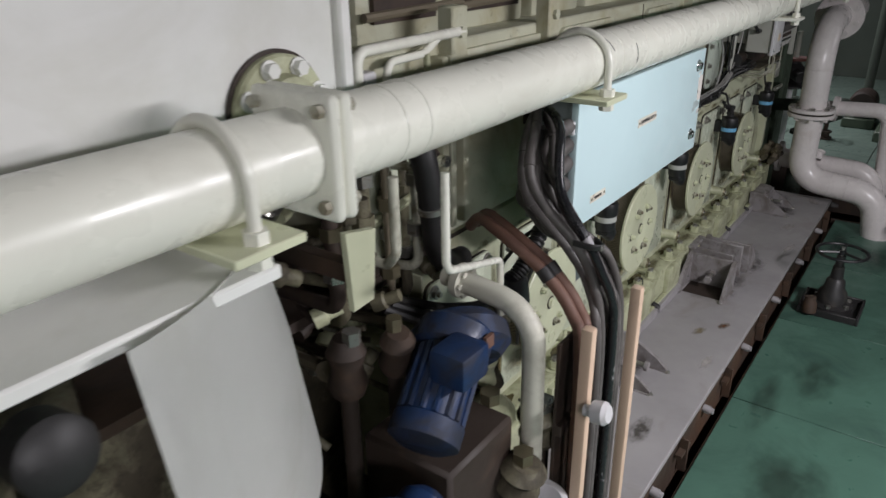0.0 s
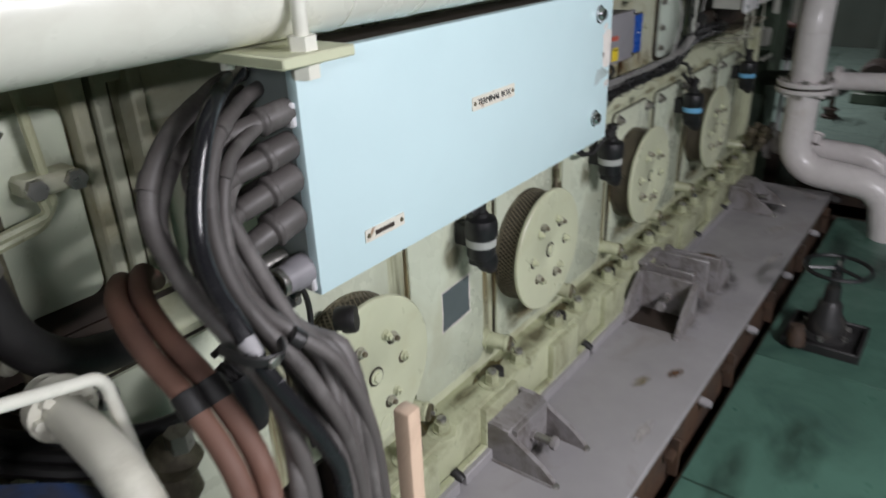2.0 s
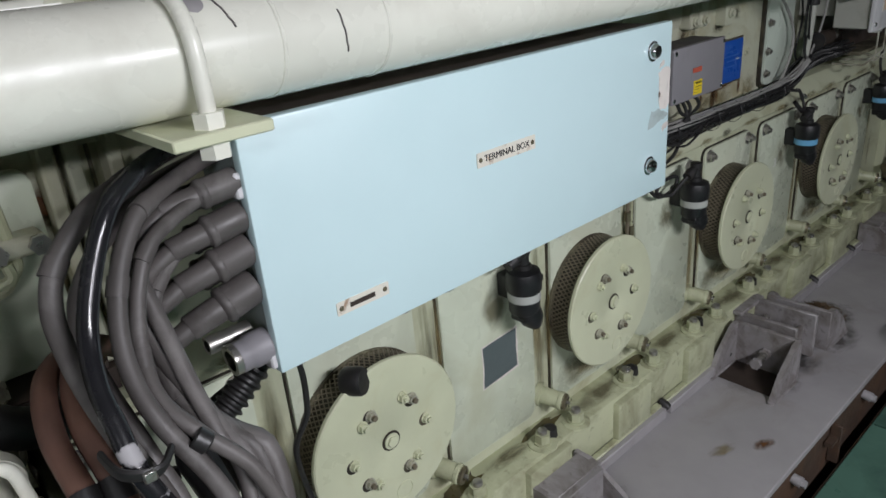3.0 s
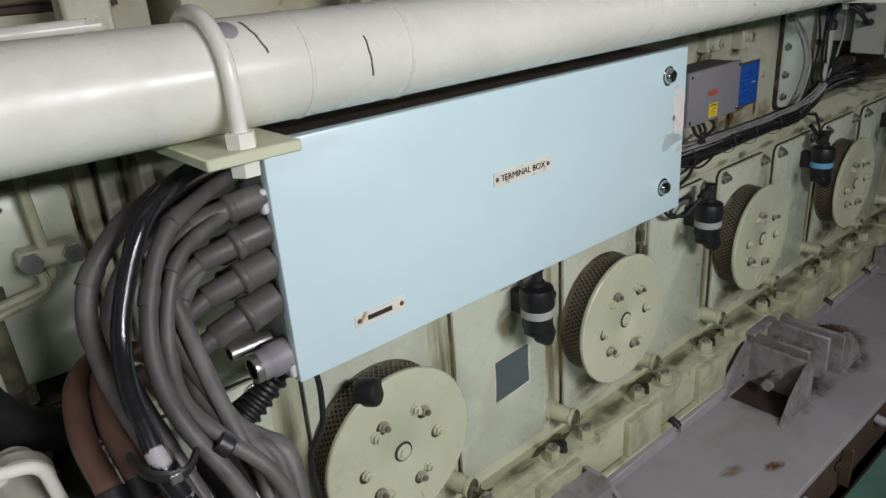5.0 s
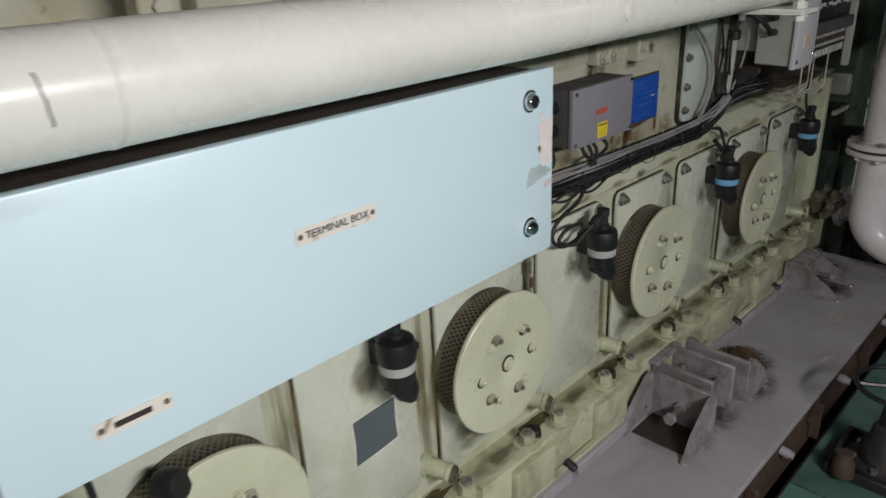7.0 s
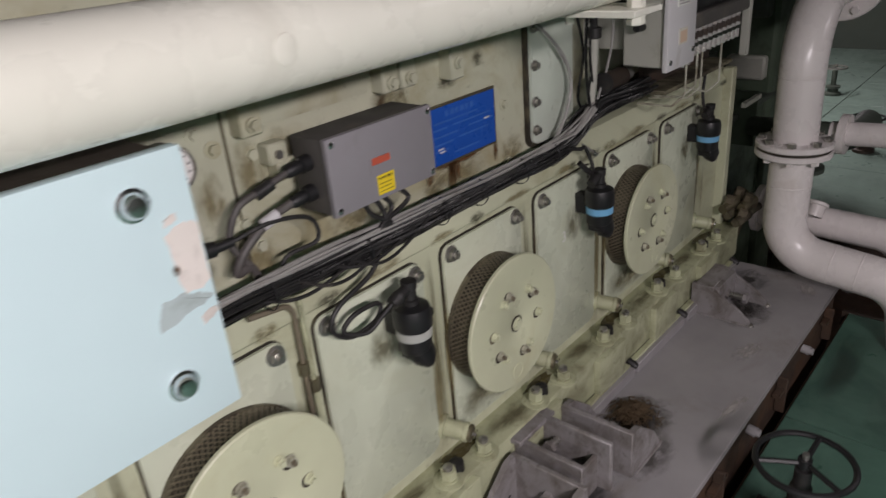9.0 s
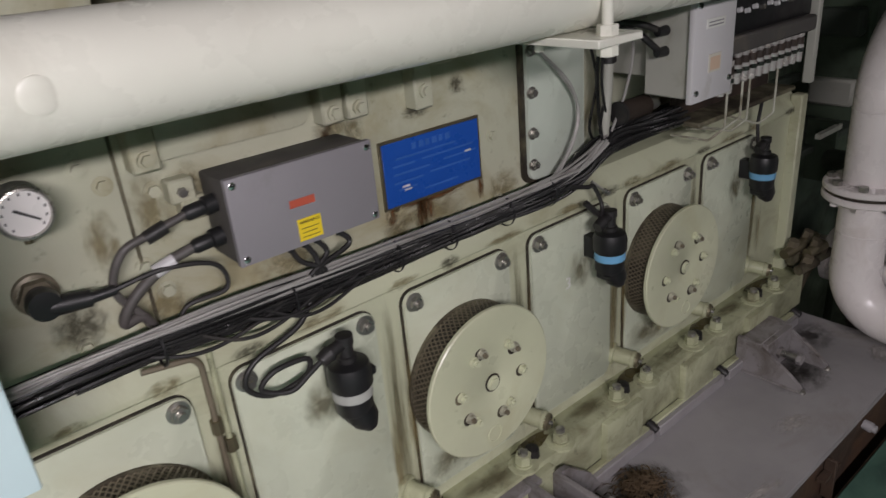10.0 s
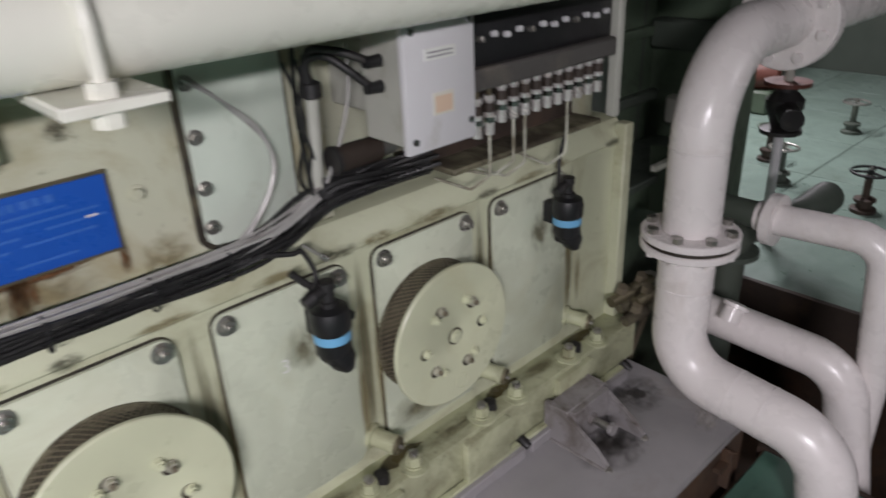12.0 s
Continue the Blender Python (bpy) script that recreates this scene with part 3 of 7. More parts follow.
# ---- relief valves ----
def relief_valve(x, z=DISC_Z):
    v = thing("relief_valve", (x, 0.09, z), "round cream crankcase relief valve with a gauze drum", "relief valve", "crankcase relief valves")
    # ring coloured dark to stand in for shade where gauze meets door
    part("seat_ring", lathe(B(), (x, 0.0925, z), (0, -1, 0), [(0.181, 0), (0.181, 0.008), (0.165, 0.008)], 56), GREASE_AND_SHADE, v)
    # near-black drum: the shade behind the gauze is put into its colour
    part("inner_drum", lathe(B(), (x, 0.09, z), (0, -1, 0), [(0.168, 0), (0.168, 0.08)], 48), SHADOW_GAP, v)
    bm = B()
    n, steps, r = 84, 4, 0.179
    for sign in (-1, 1):
        for k in range(n):
            base = 2 * math.pi * k / n
            last_pair = None
            for s in range(steps + 1):
                a = base + sign * 0.26 * s / steps
                y = 0.082 - 0.07 * s / steps
                pair = [bm.verts.new((x + math.cos(a + w) * (r + 0.0006 * sign), y, z + math.sin(a + w) * (r + 0.0006 * sign))) for w in (-0.011, 0.011)]
                if last_pair:
                    bm.faces.new([last_pair[0], last_pair[1], pair[1], pair[0]])
                last_pair = pair
    part("gauze", bm, DARK_STEEL, v, "dark expanded-metal gauze")
    cover = part("cover", lathe(B(), (x, 0.014, z), (0, -1, 0), [(0, 0), (0.192, 0), (0.195, 0.003), (0.195, 0.011), (0.192, 0.0138), (0.036, 0.014), (0.034, 0.0128), (0, 0.0128)], 72), DISC_PAINT, v, "smooth cream painted round cover")
    part("hub_ring", lathe(B(), (x, 0.0, z), (0, -1, 0), [(0.019, 0), (0.019, 0.004), (0.012, 0.005), (0.012, 0.001), (0, 0.001)], 28), DISC_PAINT, cover)
    part("hub_nut", nut(B(), (x, 0.0, z), (0, -1, 0), 0.013, 0.009), DISC_PAINT, cover)
    for ang, pair in ((3, False), (57, True), (124, True), (183, False), (234, True), (303, True)):
        spots = [(ang - 8, STUD), (ang + 8, DISC_PAINT)] if pair else [(ang, DISC_PAINT)]
        for q, mat in spots:
            ca, sa = math.cos(radians(q)), math.sin(radians(q))
            p = (x + 0.1 * ca, 0.0, z + 0.1 * sa)
            st = part("stud", nut(lathe(B(), p, (0, -1, 0), [(0.0135, 0.001), (0.0135, 0.003), (0, 0.003)], 16), p, (0, -1, 0), 0.0112, 0.012, 0.2 + q), mat, cover, "painted hex nut" if mat == DISC_PAINT else "oily steel nut")
            part("stud_end", rod(B(), (p[0], -0.009, p[2]), (p[0], -0.019, p[2]), 0.0062), DARK_STEEL if mat == STUD else DISC_PAINT, st)
            # dark ring, set to the lower left, paints the nut's contact shadow
            if mat == STUD or not pair:
                part("grease_ring", lathe(B(), (p[0] - 0.003, 0.0, p[2] - 0.003), (0, -1, 0), [(0.0165, 0), (0.015, 0.0012), (0, 0.0012)], 18), SHADOW_GAP, st, "dark contact shade round the nut")
    part("hub_recess", lathe(B(), (x, 0.0, z), (0, -1, 0), [(0.024, 0), (0.0235, 0.0015), (0.019, 0.0015)], 28), SHADOW_GAP, cover, "dark ring round the hub")
    part("cast_mark", tube(B(), [(x + 0.02 + 0.022 * math.cos(t), -0.0005, z - 0.148 + 0.022 * math.sin(t)) for t in [k * math.pi / 8 for k in range(17)]], 0.0013, 5, 1), DISC_PAINT, cover)
    return v


valve = relief_valve(0.0)
for k in (1, 2, 3):
    copy_thing(valve, Matrix.Translation((0.82 * k, 0.09, DISC_Z)) @ Matrix.Rotation(0.0 if k % 2 else 0.15, 4, "Y"))


# ---- oil mist sensors on the plain doors ----
def sensor(x, band, label):
    s = thing("oil_mist_sensor", (x, 0.09, 0.85), label, "sensor", "oil mist sensors")
    y = 0.015
    part("body", lathe(B(), (x, y, 0.815), (0, 0, 1), [(0, 0), (0.036, 0), (0.0395, 0.006), (0.0395, 0.03), (0.041, 0.034), (0.041, 0.058), (0.045, 0.064), (0.045, 0.098), (0.041, 0.112), (0.024, 0.118), (0, 0.118)], 32), BLACK_PLASTIC, s, "glossy black plastic housing")
    part("band", lathe(B(), (x, y, 0.851), (0, 0, 1), [(0.0405, 0), (0.0416, 0.001), (0.0416, 0.021), (0.0405, 0.022)], 32), band, s, "printed label band")
    part("foot_block", bx(B(), x - 0.024, x + 0.02, y - 0.026, y + 0.03, 0.79, 0.82, 0.006), BLACK_PLASTIC, s)
    part("side_lug", bx(B(), x + 0.03, x + 0.052, y - 0.022, y + 0.02, 0.885, 0.905, 0.004), BLACK_PLASTIC, s)
    bm = lathe(B(), (x + 0.004, y - 0.006, 0.818), (0.35, -0.25, -1), [(0.034, 0), (0.03, 0.03), (0.014, 0.054), (0, 0.056)], 20)
    part("spout", bm, BLACK_PLASTIC, s)
    bm = lathe(B(), (x, y, 0.93), (0, 0, 1), [(0.02, 0), (0.02, 0.014), (0.015, 0.016), (0.015, 0.04), (0.018, 0.042), (0.018, 0.06), (0, 0.062)], 18)
    rod(bm, (x, y, 0.975), (x - 0.04, y - 0.004, 0.968), 0.013)
    rod(bm, (x - 0.036, y - 0.004, 0.968), (x - 0.06, y - 0.004, 0.96), 0.017, 0.014)
    part("connector", bm, BLACK_RUBBER, s, "black elbow plug")
    part("mount", bx(B(), x - 0.018, x + 0.018, 0.045, 0.092, 0.84, 0.905, 0.004), BLACK_PLASTIC, s)
    return s


sensor(0.46, BAND_GREY, "black oil mist sensor with a grey band on an engine door")
sensor(1.272, BAND_GREY, "black oil mist sensor with a grey band on an engine door")
blue_one = sensor(2.109, BAND_BLUE, "black oil mist sensor with a blue band on an engine door")
copy_thing(blue_one, Matrix.Translation((2.935, 0.09, 0.85)))


# ---- drain cocks and hold-down nuts along the base ----
def cock(x):
    c = thing("drain_cock", (x, 0.1, 0.44), "cream painted drain cock with a brass end, on the engine foot", "valve", "drain cocks")
    bm = rod(B(), (x - 0.03, 0.11, 0.45), (x, 0.032, 0.44), 0.0255, 0.0245, 18)
    lathe(bm, (x - 0.006, 0.047, 0.442), (0.03, -0.078, -0.01), [(0.0245, 0), (0.0275, 0.002), (0.0275, 0.011), (0.0245, 0.013)], 20)
    lathe(bm, (x - 0.03, 0.11, 0.45), (0.03, -0.078, -0.01), [(0.034, 0), (0.034, 0.016), (0.024, 0.018)], 20)
    part("barrel", bm, FLANGE_PAINT, c)
    e = part("end_cap", lathe(B(), (x, 0.032, 0.44), (0.03, -0.078, -0.01), [(0.0245, -0.004), (0.0245, 0.006), (0.021, 0.009), (0.013, 0.009), (0.012, 0.003), (0, 0.003)], 20), BRASS, c, "tarnished ring-shaped end cap")
    for q in range(5):
        ca, sa = math.cos(1.257 * q), math.sin(1.257 * q)
        part("port", rod(B(), (x + 0.0035 + 0.0165 * ca, 0.0235, 0.4388 + 0.0165 * sa), (x + 0.005 + 0.0165 * ca, 0.0215, 0.4386 + 0.0165 * sa), 0.0038, None, 8), SHADOW_GAP, e, "dark port hole")
    part("centre_pin", rod(B(), (x + 0.001, 0.03, 0.44), (x + 0.0065, 0.016, 0.438), 0.0055), STEEL, e)
    part("plug", lathe(B(), (x - 0.055, 0.04, 0.352), (0, 0, 1), [(0.022, 0), (0.02, 0.025), (0.008, 0.03), (0, 0.03)], 12), BLACK_RUBBER, c)
    return c


def hold_down(x):
    h = thing("hold_down_bolt", (x, 0.03, 0.338), "cream painted hold-down bolt with a thick washer", "bolt", "hold-down bolts")
    part("spot_face", lathe(B(), (x, 0.03, 0.35), (0, 0, 1), [(0.042, -0.002), (0.042, 0.005), (0.034, 0.007), (0, 0.007)], 24), FLANGE_PAINT, h)
    part("nut", nut(lathe(B(), (x, 0.03, 0.356), (0, 0, 1), [(0.026, 0), (0.026, 0.006), (0, 0.006)], 18), (x, 0.03, 0.361), (0, 0, 1), 0.0225, 0.028, 0.4), FLANGE_PAINT, h)
    part("stud_end", lathe(B(), (x, 0.03, 0.388), (0, 0, 1), [(0.0135, 0), (0.0135, 0.012), (0.008, 0.016), (0, 0.016)], 14), STEEL, h)
    return h


c0, h0 = cock(0.22), hold_down(0.12)
for k in range(1, 8):
    copy_thing(c0, Matrix.Translation((0.22 + 0.41 * k, 0.1, 0.44)))
for k in range(-1, 8):
    if k:
        copy_thing(h0, Matrix.Translation((0.12 + 0.41 * k, 0.03, 0.338)) @ Matrix.Rotation(0.7 * k, 4, "Z"))
    if k > -1:
        copy_thing(h0, Matrix.Translation((0.262 + 0.41 * k, 0.022, 0.336)) @ Matrix.Rotation(0.4 + 0.9 * k, 4, "Z"))


# ---- side stoppers on the ledge ----
def stopper(x, width, label):
    s = thing("side_stopper", (x, -0.13, 0.16), label, "steel bracket", "side stoppers on the ledge")
    for x0 in (x - width / 2, x + width / 2 - 0.016):
        bm = B()
        pts = [(-0.01, 0.16), (-0.245, 0.16), (-0.245, 0.175), (-0.2, 0.215), (-0.075, 0.288), (-0.06, 0.292), (-0.01, 0.292)]
        lo = [bm.verts.new((x0, y, z)) for y, z in pts]
        hi = [bm.verts.new((x0 + 0.016, y, z)) for y, z in pts]
        bm.faces.new(lo)
        bm.faces.new(hi[::-1])
        for k in range(len(pts)):
            bm.faces.new([lo[k], hi[k], hi[(k + 1) % len(pts)], lo[(k + 1) % len(pts)]])
        g = part("gusset", bm, STOPPER_PAINT, s)
        part("weld_bead", tube(B(), [(x0 + (0.018 if x0 > x else -0.002), y, 0.162) for y in (-0.24, -0.17, -0.1, -0.02)], 0.005, 6, 4), STOPPER_PAINT, g)
        part("weld_blob", lathe(B(), (x0 + 0.008, -0.248, 0.16), (0, 0, 1), [(0.013, 0), (0.011, 0.006), (0, 0.011)], 10), STEEL, g)
    part("back_plate", bx(B(), x - width / 2 + 0.016, x + width / 2 - 0.016, -0.115, -0.093, 0.162, 0.289, 0.002), STOPPER_PAINT, s)
    part("top_bar", bx(B(), x - width / 2 + 0.001, x + width / 2 - 0.001, -0.096, -0.02, 0.262, 0.291, 0.003), STOPPER_PAINT, s)
    bolt = part("adjusting_bolt", rod(B(), (x, -0.11, 0.222), (x, -0.185, 0.222), 0.0125), STEEL, s)
    part("bolt_head", nut(B(), (x, -0.182, 0.222), (0, -1, 0), 0.021, 0.016), STOPPER_PAINT, bolt)
    part("lock_nut", nut(B(), (x, -0.113, 0.222), (0, -1, 0), 0.021, 0.013), STOPPER_PAINT, bolt)
    return s


one = stopper(2.925, 0.21, "mauve-grey welded side stopper bracket with adjusting bolt")
copy_thing(one, Matrix.Translation((0.53, -0.13, 0.16)))


def thrust_stopper(x, way, label):
    """A plate across the ledge with two sloping gussets that run along the engine, and a bolt through it."""
    s = thing("thrust_stopper", (x, -0.14, 0.16), label, "steel bracket", "thrust stoppers on the ledge")
    part("cross_plate", bx(B(), x - 0.009, x + 0.009, -0.262, -0.022, 0.16, 0.322, 0.003), STOPPER_PAINT, s)
    for y in (-0.262, -0.04):
        run = 0.18
        bm = B()
        pts = [(0.009, 0.16), (run, 0.16), (run, 0.172), (run - 0.045, 0.24), (0.04, 0.318), (0.009, 0.322)]
        lo = [bm.verts.new((x + way * a, y, z)) for a, z in pts]
        hi = [bm.verts.new((x + way * a, y + 0.018, z)) for a, z in pts]
        bm.faces.new(lo)
        bm.faces.new(hi[::-1])
        for k in range(len(pts)):
            bm.faces.new([lo[k], hi[k], hi[(k + 1) % len(pts)], lo[(k + 1) % len(pts)]])
        g = part("gusset", bm, STOPPER_PAINT, s)
        part("weld_bead", tube(B(), [(x + way * a, y - 0.001, 0.162) for a in (0.01, 0.06, 0.12, 0.18)], 0.006, 6, 4), STOPPER_PAINT, g)
        part("weld_blob", lathe(B(), (x + way * (run + 0.004), y + 0.009, 0.16), (0, 0, 1), [(0.014, 0), (0.012, 0.008), (0, 0.013)], 10), STOPPER_PAINT, g)
    bolt = part("adjusting_bolt", rod(B(), (x - way * 0.05, -0.15, 0.235), (x + way * 0.085, -0.15, 0.228), 0.012), STEEL, s)
    part("bolt_head", nut(B(), (x + way * 0.08, -0.15, 0.228), (way, 0, 0), 0.021, 0.017), STOPPER_PAINT, bolt)
    part("lock_nut", nut(B(), (x + way * 0.009, -0.15, 0.233), (way, 0, 0), 0.021, 0.014), STOPPER_PAINT, bolt)
    # dark sheet: oily bed plus the deep interior's shade in one colour
    part("oily_bed", bx(B(), x + way * 0.012, x + way * 0.15, -0.238, -0.045, 0.16, 0.1625), SOOT_AND_SHADE, s)
    return s


thrust_stopper(1.56, -1, "mauve-grey thrust stopper with sloping gussets and bolt")
thrust_stopper(1.825, 1, "mauve-grey thrust stopper holding a clump of debris")
lugb = thing("thrust_lug", (1.68, -0.12, 0.16), "mauve-grey channel-shaped thrust lug between two stoppers", "steel bracket")
part("near_flange", bx(B(), 1.60, 1.618, -0.225, 0.0, 0.17, 0.335, 0.003), STOPPER_PAINT, lugb)
part("far_flange", bx(B(), 1.72, 1.738, -0.245, 0.0, 0.17, 0.345, 0.004), STOPPER_PAINT, lugb)
part("web", bx(B(), 1.618, 1.72, -0.205, -0.19, 0.17, 0.29, 0.003), STOPPER_PAINT, lugb)
part("cap_strip", bx(B(), 1.585, 1.765, -0.035, 0.01, 0.326, 0.342, 0.003), STOPPER_PAINT, lugb)
bolt_ = part("lug_bolt", rod(B(), (1.72, -0.07, 0.28), (1.68, -0.07, 0.28), 0.013), STEEL, lugb)
part("bolt_head", nut(B(), (1.685, -0.07, 0.28), (-1, 0, 0), 0.021, 0.016), STOPPER_PAINT, bolt_)

# clump of rusty debris by the bracket
bm = B()
rng = random.Random(4)
for k in range(900):
    a, q = rng.uniform(0, 6.28), abs(rng.gauss(0, 0.4))
    cx, cy = 2.075 + 0.1 * min(q, 1.05) * math.cos(a), -0.13 + 0.09 * min(q, 1.05) * math.sin(a)
    cz = 0.164 + max(0, 0.045 * (1 - q)) * rng.random()
    w = Vector((rng.uniform(-1, 1), rng.uniform(-1, 1), rng.uniform(-0.3, 0.5))).normalized() * rng.uniform(0.005, 0.016)
    tube(bm, [Vector((cx, cy, cz)) - w, (cx, cy, cz + 0.004), Vector((cx, cy, cz)) + w], 0.0016, 4, 1)
tagged(part("debris_clump", bm, NEST, None, "clump of rusty brown debris lying on the ledge", (2.075, -0.13, 0.16)), category="debris", kind="stuff")

# ---- terminal box ----
X0, X1, YB, Z0, Z1 = -0.314, 0.717, -0.208, 1.115, 1.484
tb = thing("terminal_box", (0.2, -0.1, 1.115), "long pale blue steel terminal box fixed below the white pipe", "terminal box")
part("body", bx(B(), X0 + 0.012, X1 - 0.008, -0.19, -0.055, Z0 + 0.008, Z1 - 0.012, 0.003), BOX_EDGE, tb)
part("dirty_top", bx(B(), X0 + 0.016, X1 - 0.012, -0.19, -0.058, Z1 - 0.013, Z1 - 0.006, 0.002), SOOT_AND_SHADE, tb, "soot-brown dirty top")
lid = part("lid", bx(B(), X0, X1, YB, -0.186, Z0, Z1, 0.004, 2), BOX_BLUE, tb, "pale blue painted lid")
part("lid_rim", bx(B(), X0 + 0.003, X1 - 0.003, -0.1865, -0.178, Z0 + 0.003, Z1 - 0.003), BOX_EDGE, lid)
for z in (1.431, 1.182):
    s = part("lid_screw", lathe(B(), (0.642, YB, z), (0, -1, 0), [(0.021, 0), (0.021, 0.002), (0.017, 0.003), (0.016, 0.009), (0.012, 0.014), (0, 0.016)], 24), CHROME, lid, "chrome dome screw")
for cx, cz, w, h, word in ((0.183, 1.329, 0.15, 0.026, "TERMINAL BOX"), (-0.157, 1.176, 0.1, 0.022, "")):
    tag = part("name_tag", slab(B(), rounded(cx - w / 2, cx + w / 2, cz - h / 2, cz + h / 2, 0.002, 2), YB - 0.002, YB), PLATE_CREAM, lid, "rust-stained cream name tag")
    for sx in (-1, 1):
        part("rivet", lathe(B(), (cx + sx * (w / 2 - 0.008), YB - 0.002, cz), (0, -1, 0), [(0.0045, 0), (0.003, 0.002), (0, 0.0025)], 10), BRASS, tag)
    if word:
        lettering(word, 0.0165, INK, tag, (cx, YB - 0.0026, cz))
    else:
        part("lettering", bx(B(), cx - 0.026, cx + 0.022, YB - 0.0028, YB - 0.002, cz - 0.004, cz + 0.004), SOOT_AND_SHADE, tag)
# flaked paint at the lid's end
def torn(points, material, label, depth):
    rng = random.Random(len(points))
    out = []
    for (xa, za), (xb, zb) in zip(points, points[1:] + points[:1]):
        for q in range(5):
            f = q / 5
            out.append((xa + (xb - xa) * f + rng.uniform(-0.0022, 0.0022), za + (zb - za) * f + rng.uniform(-0.0022, 0.0022)))
    part("paint_flake", slab(B(), [(min(px, X1 - 0.003), pz) for px, pz in out], YB - depth, YB), material, lid, label)


torn([(0.668, 1.383), (0.694, 1.392), (0.714, 1.386), (0.714, 1.31), (0.70, 1.298), (0.676, 1.302), (0.672, 1.335)], CHIP, "torn patch showing pale primer", 0.0008)
torn([(0.672, 1.402), (0.69, 1.407), (0.686, 1.395), (0.67, 1.393)], CHIP, "torn patch showing pale primer", 0.0008)
torn([(0.686, 1.262), (0.712, 1.27), (0.712, 1.258), (0.69, 1.25)], CHIP, "torn patch showing pale primer", 0.0008)
torn([(0.645, 1.30), (0.672, 1.304), (0.70, 1.292), (0.712, 1.285), (0.70, 1.278), (0.668, 1.272), (0.634, 1.262), (0.636, 1.285)], SMEAR, "grey smear of old adhesive", 0.0006)
stain(lid, (0.672, YB - 0.0012, 1.335), (0.007, 0, 0), (0, 0, 0.01), RUST_STAIN)
for x in (0.02, 0.52):
    part("fixing_arm", bx(B(), x, x + 0.04, -0.06, 0.15, 1.3, 1.34, 0.003), SOOT_AND_SHADE, tb)
for x in (0.37, 0.02, -0.05):
    part("drain_screw", rod(B(), (x, -0.15, 1.125), (x, -0.15, 1.1), 0.008), STEEL, tb)
for z in (1.385, 1.122):
    part("hinge", bx(B(), X0 - 0.009, X0 + 0.004, -0.2, -0.17, z, z + 0.036, 0.003), CABINET, tb, "white hinge lug")

def bezier(p0, d0, p1, d1, n):
    """Points on a smooth arc from p0 leaving along d0 to p1 arriving along d1."""
    a, d = Vector(p0), Vector(p1)
    b, c = a + Vector(d0), d - Vector(d1)
    return [tuple(a * (1 - f) ** 3 + b * 3 * f * (1 - f) ** 2 + c * 3 * f * f * (1 - f) + d * f ** 3) for f in [q / (n - 1) for q in range(n)]]


# ---- cable glands and heavy cables at the box's end ----
def into_tray(tx, ty=-0.415):
    """The run of a cable down the tray, at its own place across it."""
    return [(tx, ty, 0.97), (tx, ty - 0.005, 0.6), (tx, ty - 0.005, 0.0)]


GL = [(-0.182, 1.408, 0.0185), (-0.18, 1.358, 0.0205), (-0.178, 1.309, 0.0225), (-0.172, 1.25, 0.025), (-0.115, 1.385, 0.018), (-0.115, 1.33, 0.02), (-0.112, 1.276, 0.022)]
for k, (y, z, r) in enumerate(GL):
    cab = thing("power_cable", (X0, y, z), "thick grey-brown sheathed power cable entering the terminal box", "cable", "power cables from the terminal box")
    way = Vector((-1, 0.05, -0.13 - 0.05 * (k % 4))).normalized()
    at = Vector((X0 + 0.002, y, z))
    boot = part("gland_boot", lathe(B(), at, way, [(r * 1.0, 0), (r * 1.06, 0.006), (r * 1.06, 0.05), (r * 0.98, 0.055), (r * 0.8, 0.058), (r * 0.76, 0.105), (r * 0.68, 0.108)], 22), CABLE_GREY, cab)
    part("boot_rim", lathe(B(), at + way * 0.044, way, [(r * 1.04, 0), (r * 1.12, 0.003), (r * 1.12, 0.008), (r * 1.04, 0.011)], 22), CABLE_GREY, boot)
    back = 0.035 if k > 3 else 0.0
    tx = -0.475 + 0.014 * (k % 4) + back
    turn_at = (-0.472 - 0.01 * (k % 4), -0.235 + back, z - 0.11 + 0.02 * (k % 4))
    arc = bezier(tuple(at + way * 0.1), (-0.06, -0.01, -0.025), turn_at, (0.004, -0.03, -0.05), 6)
    arc += bezier(turn_at, (0.004, -0.03, -0.05), (-0.455 + 0.012 * (k % 4), -0.36 + back, 1.115), (0.02, -0.03, -0.06), 5)[1:]
    part("sheath", tube(B(), arc + into_tray(tx, -0.4 + back), r * 0.6, 12, 4), CABLE_GREY, cab)
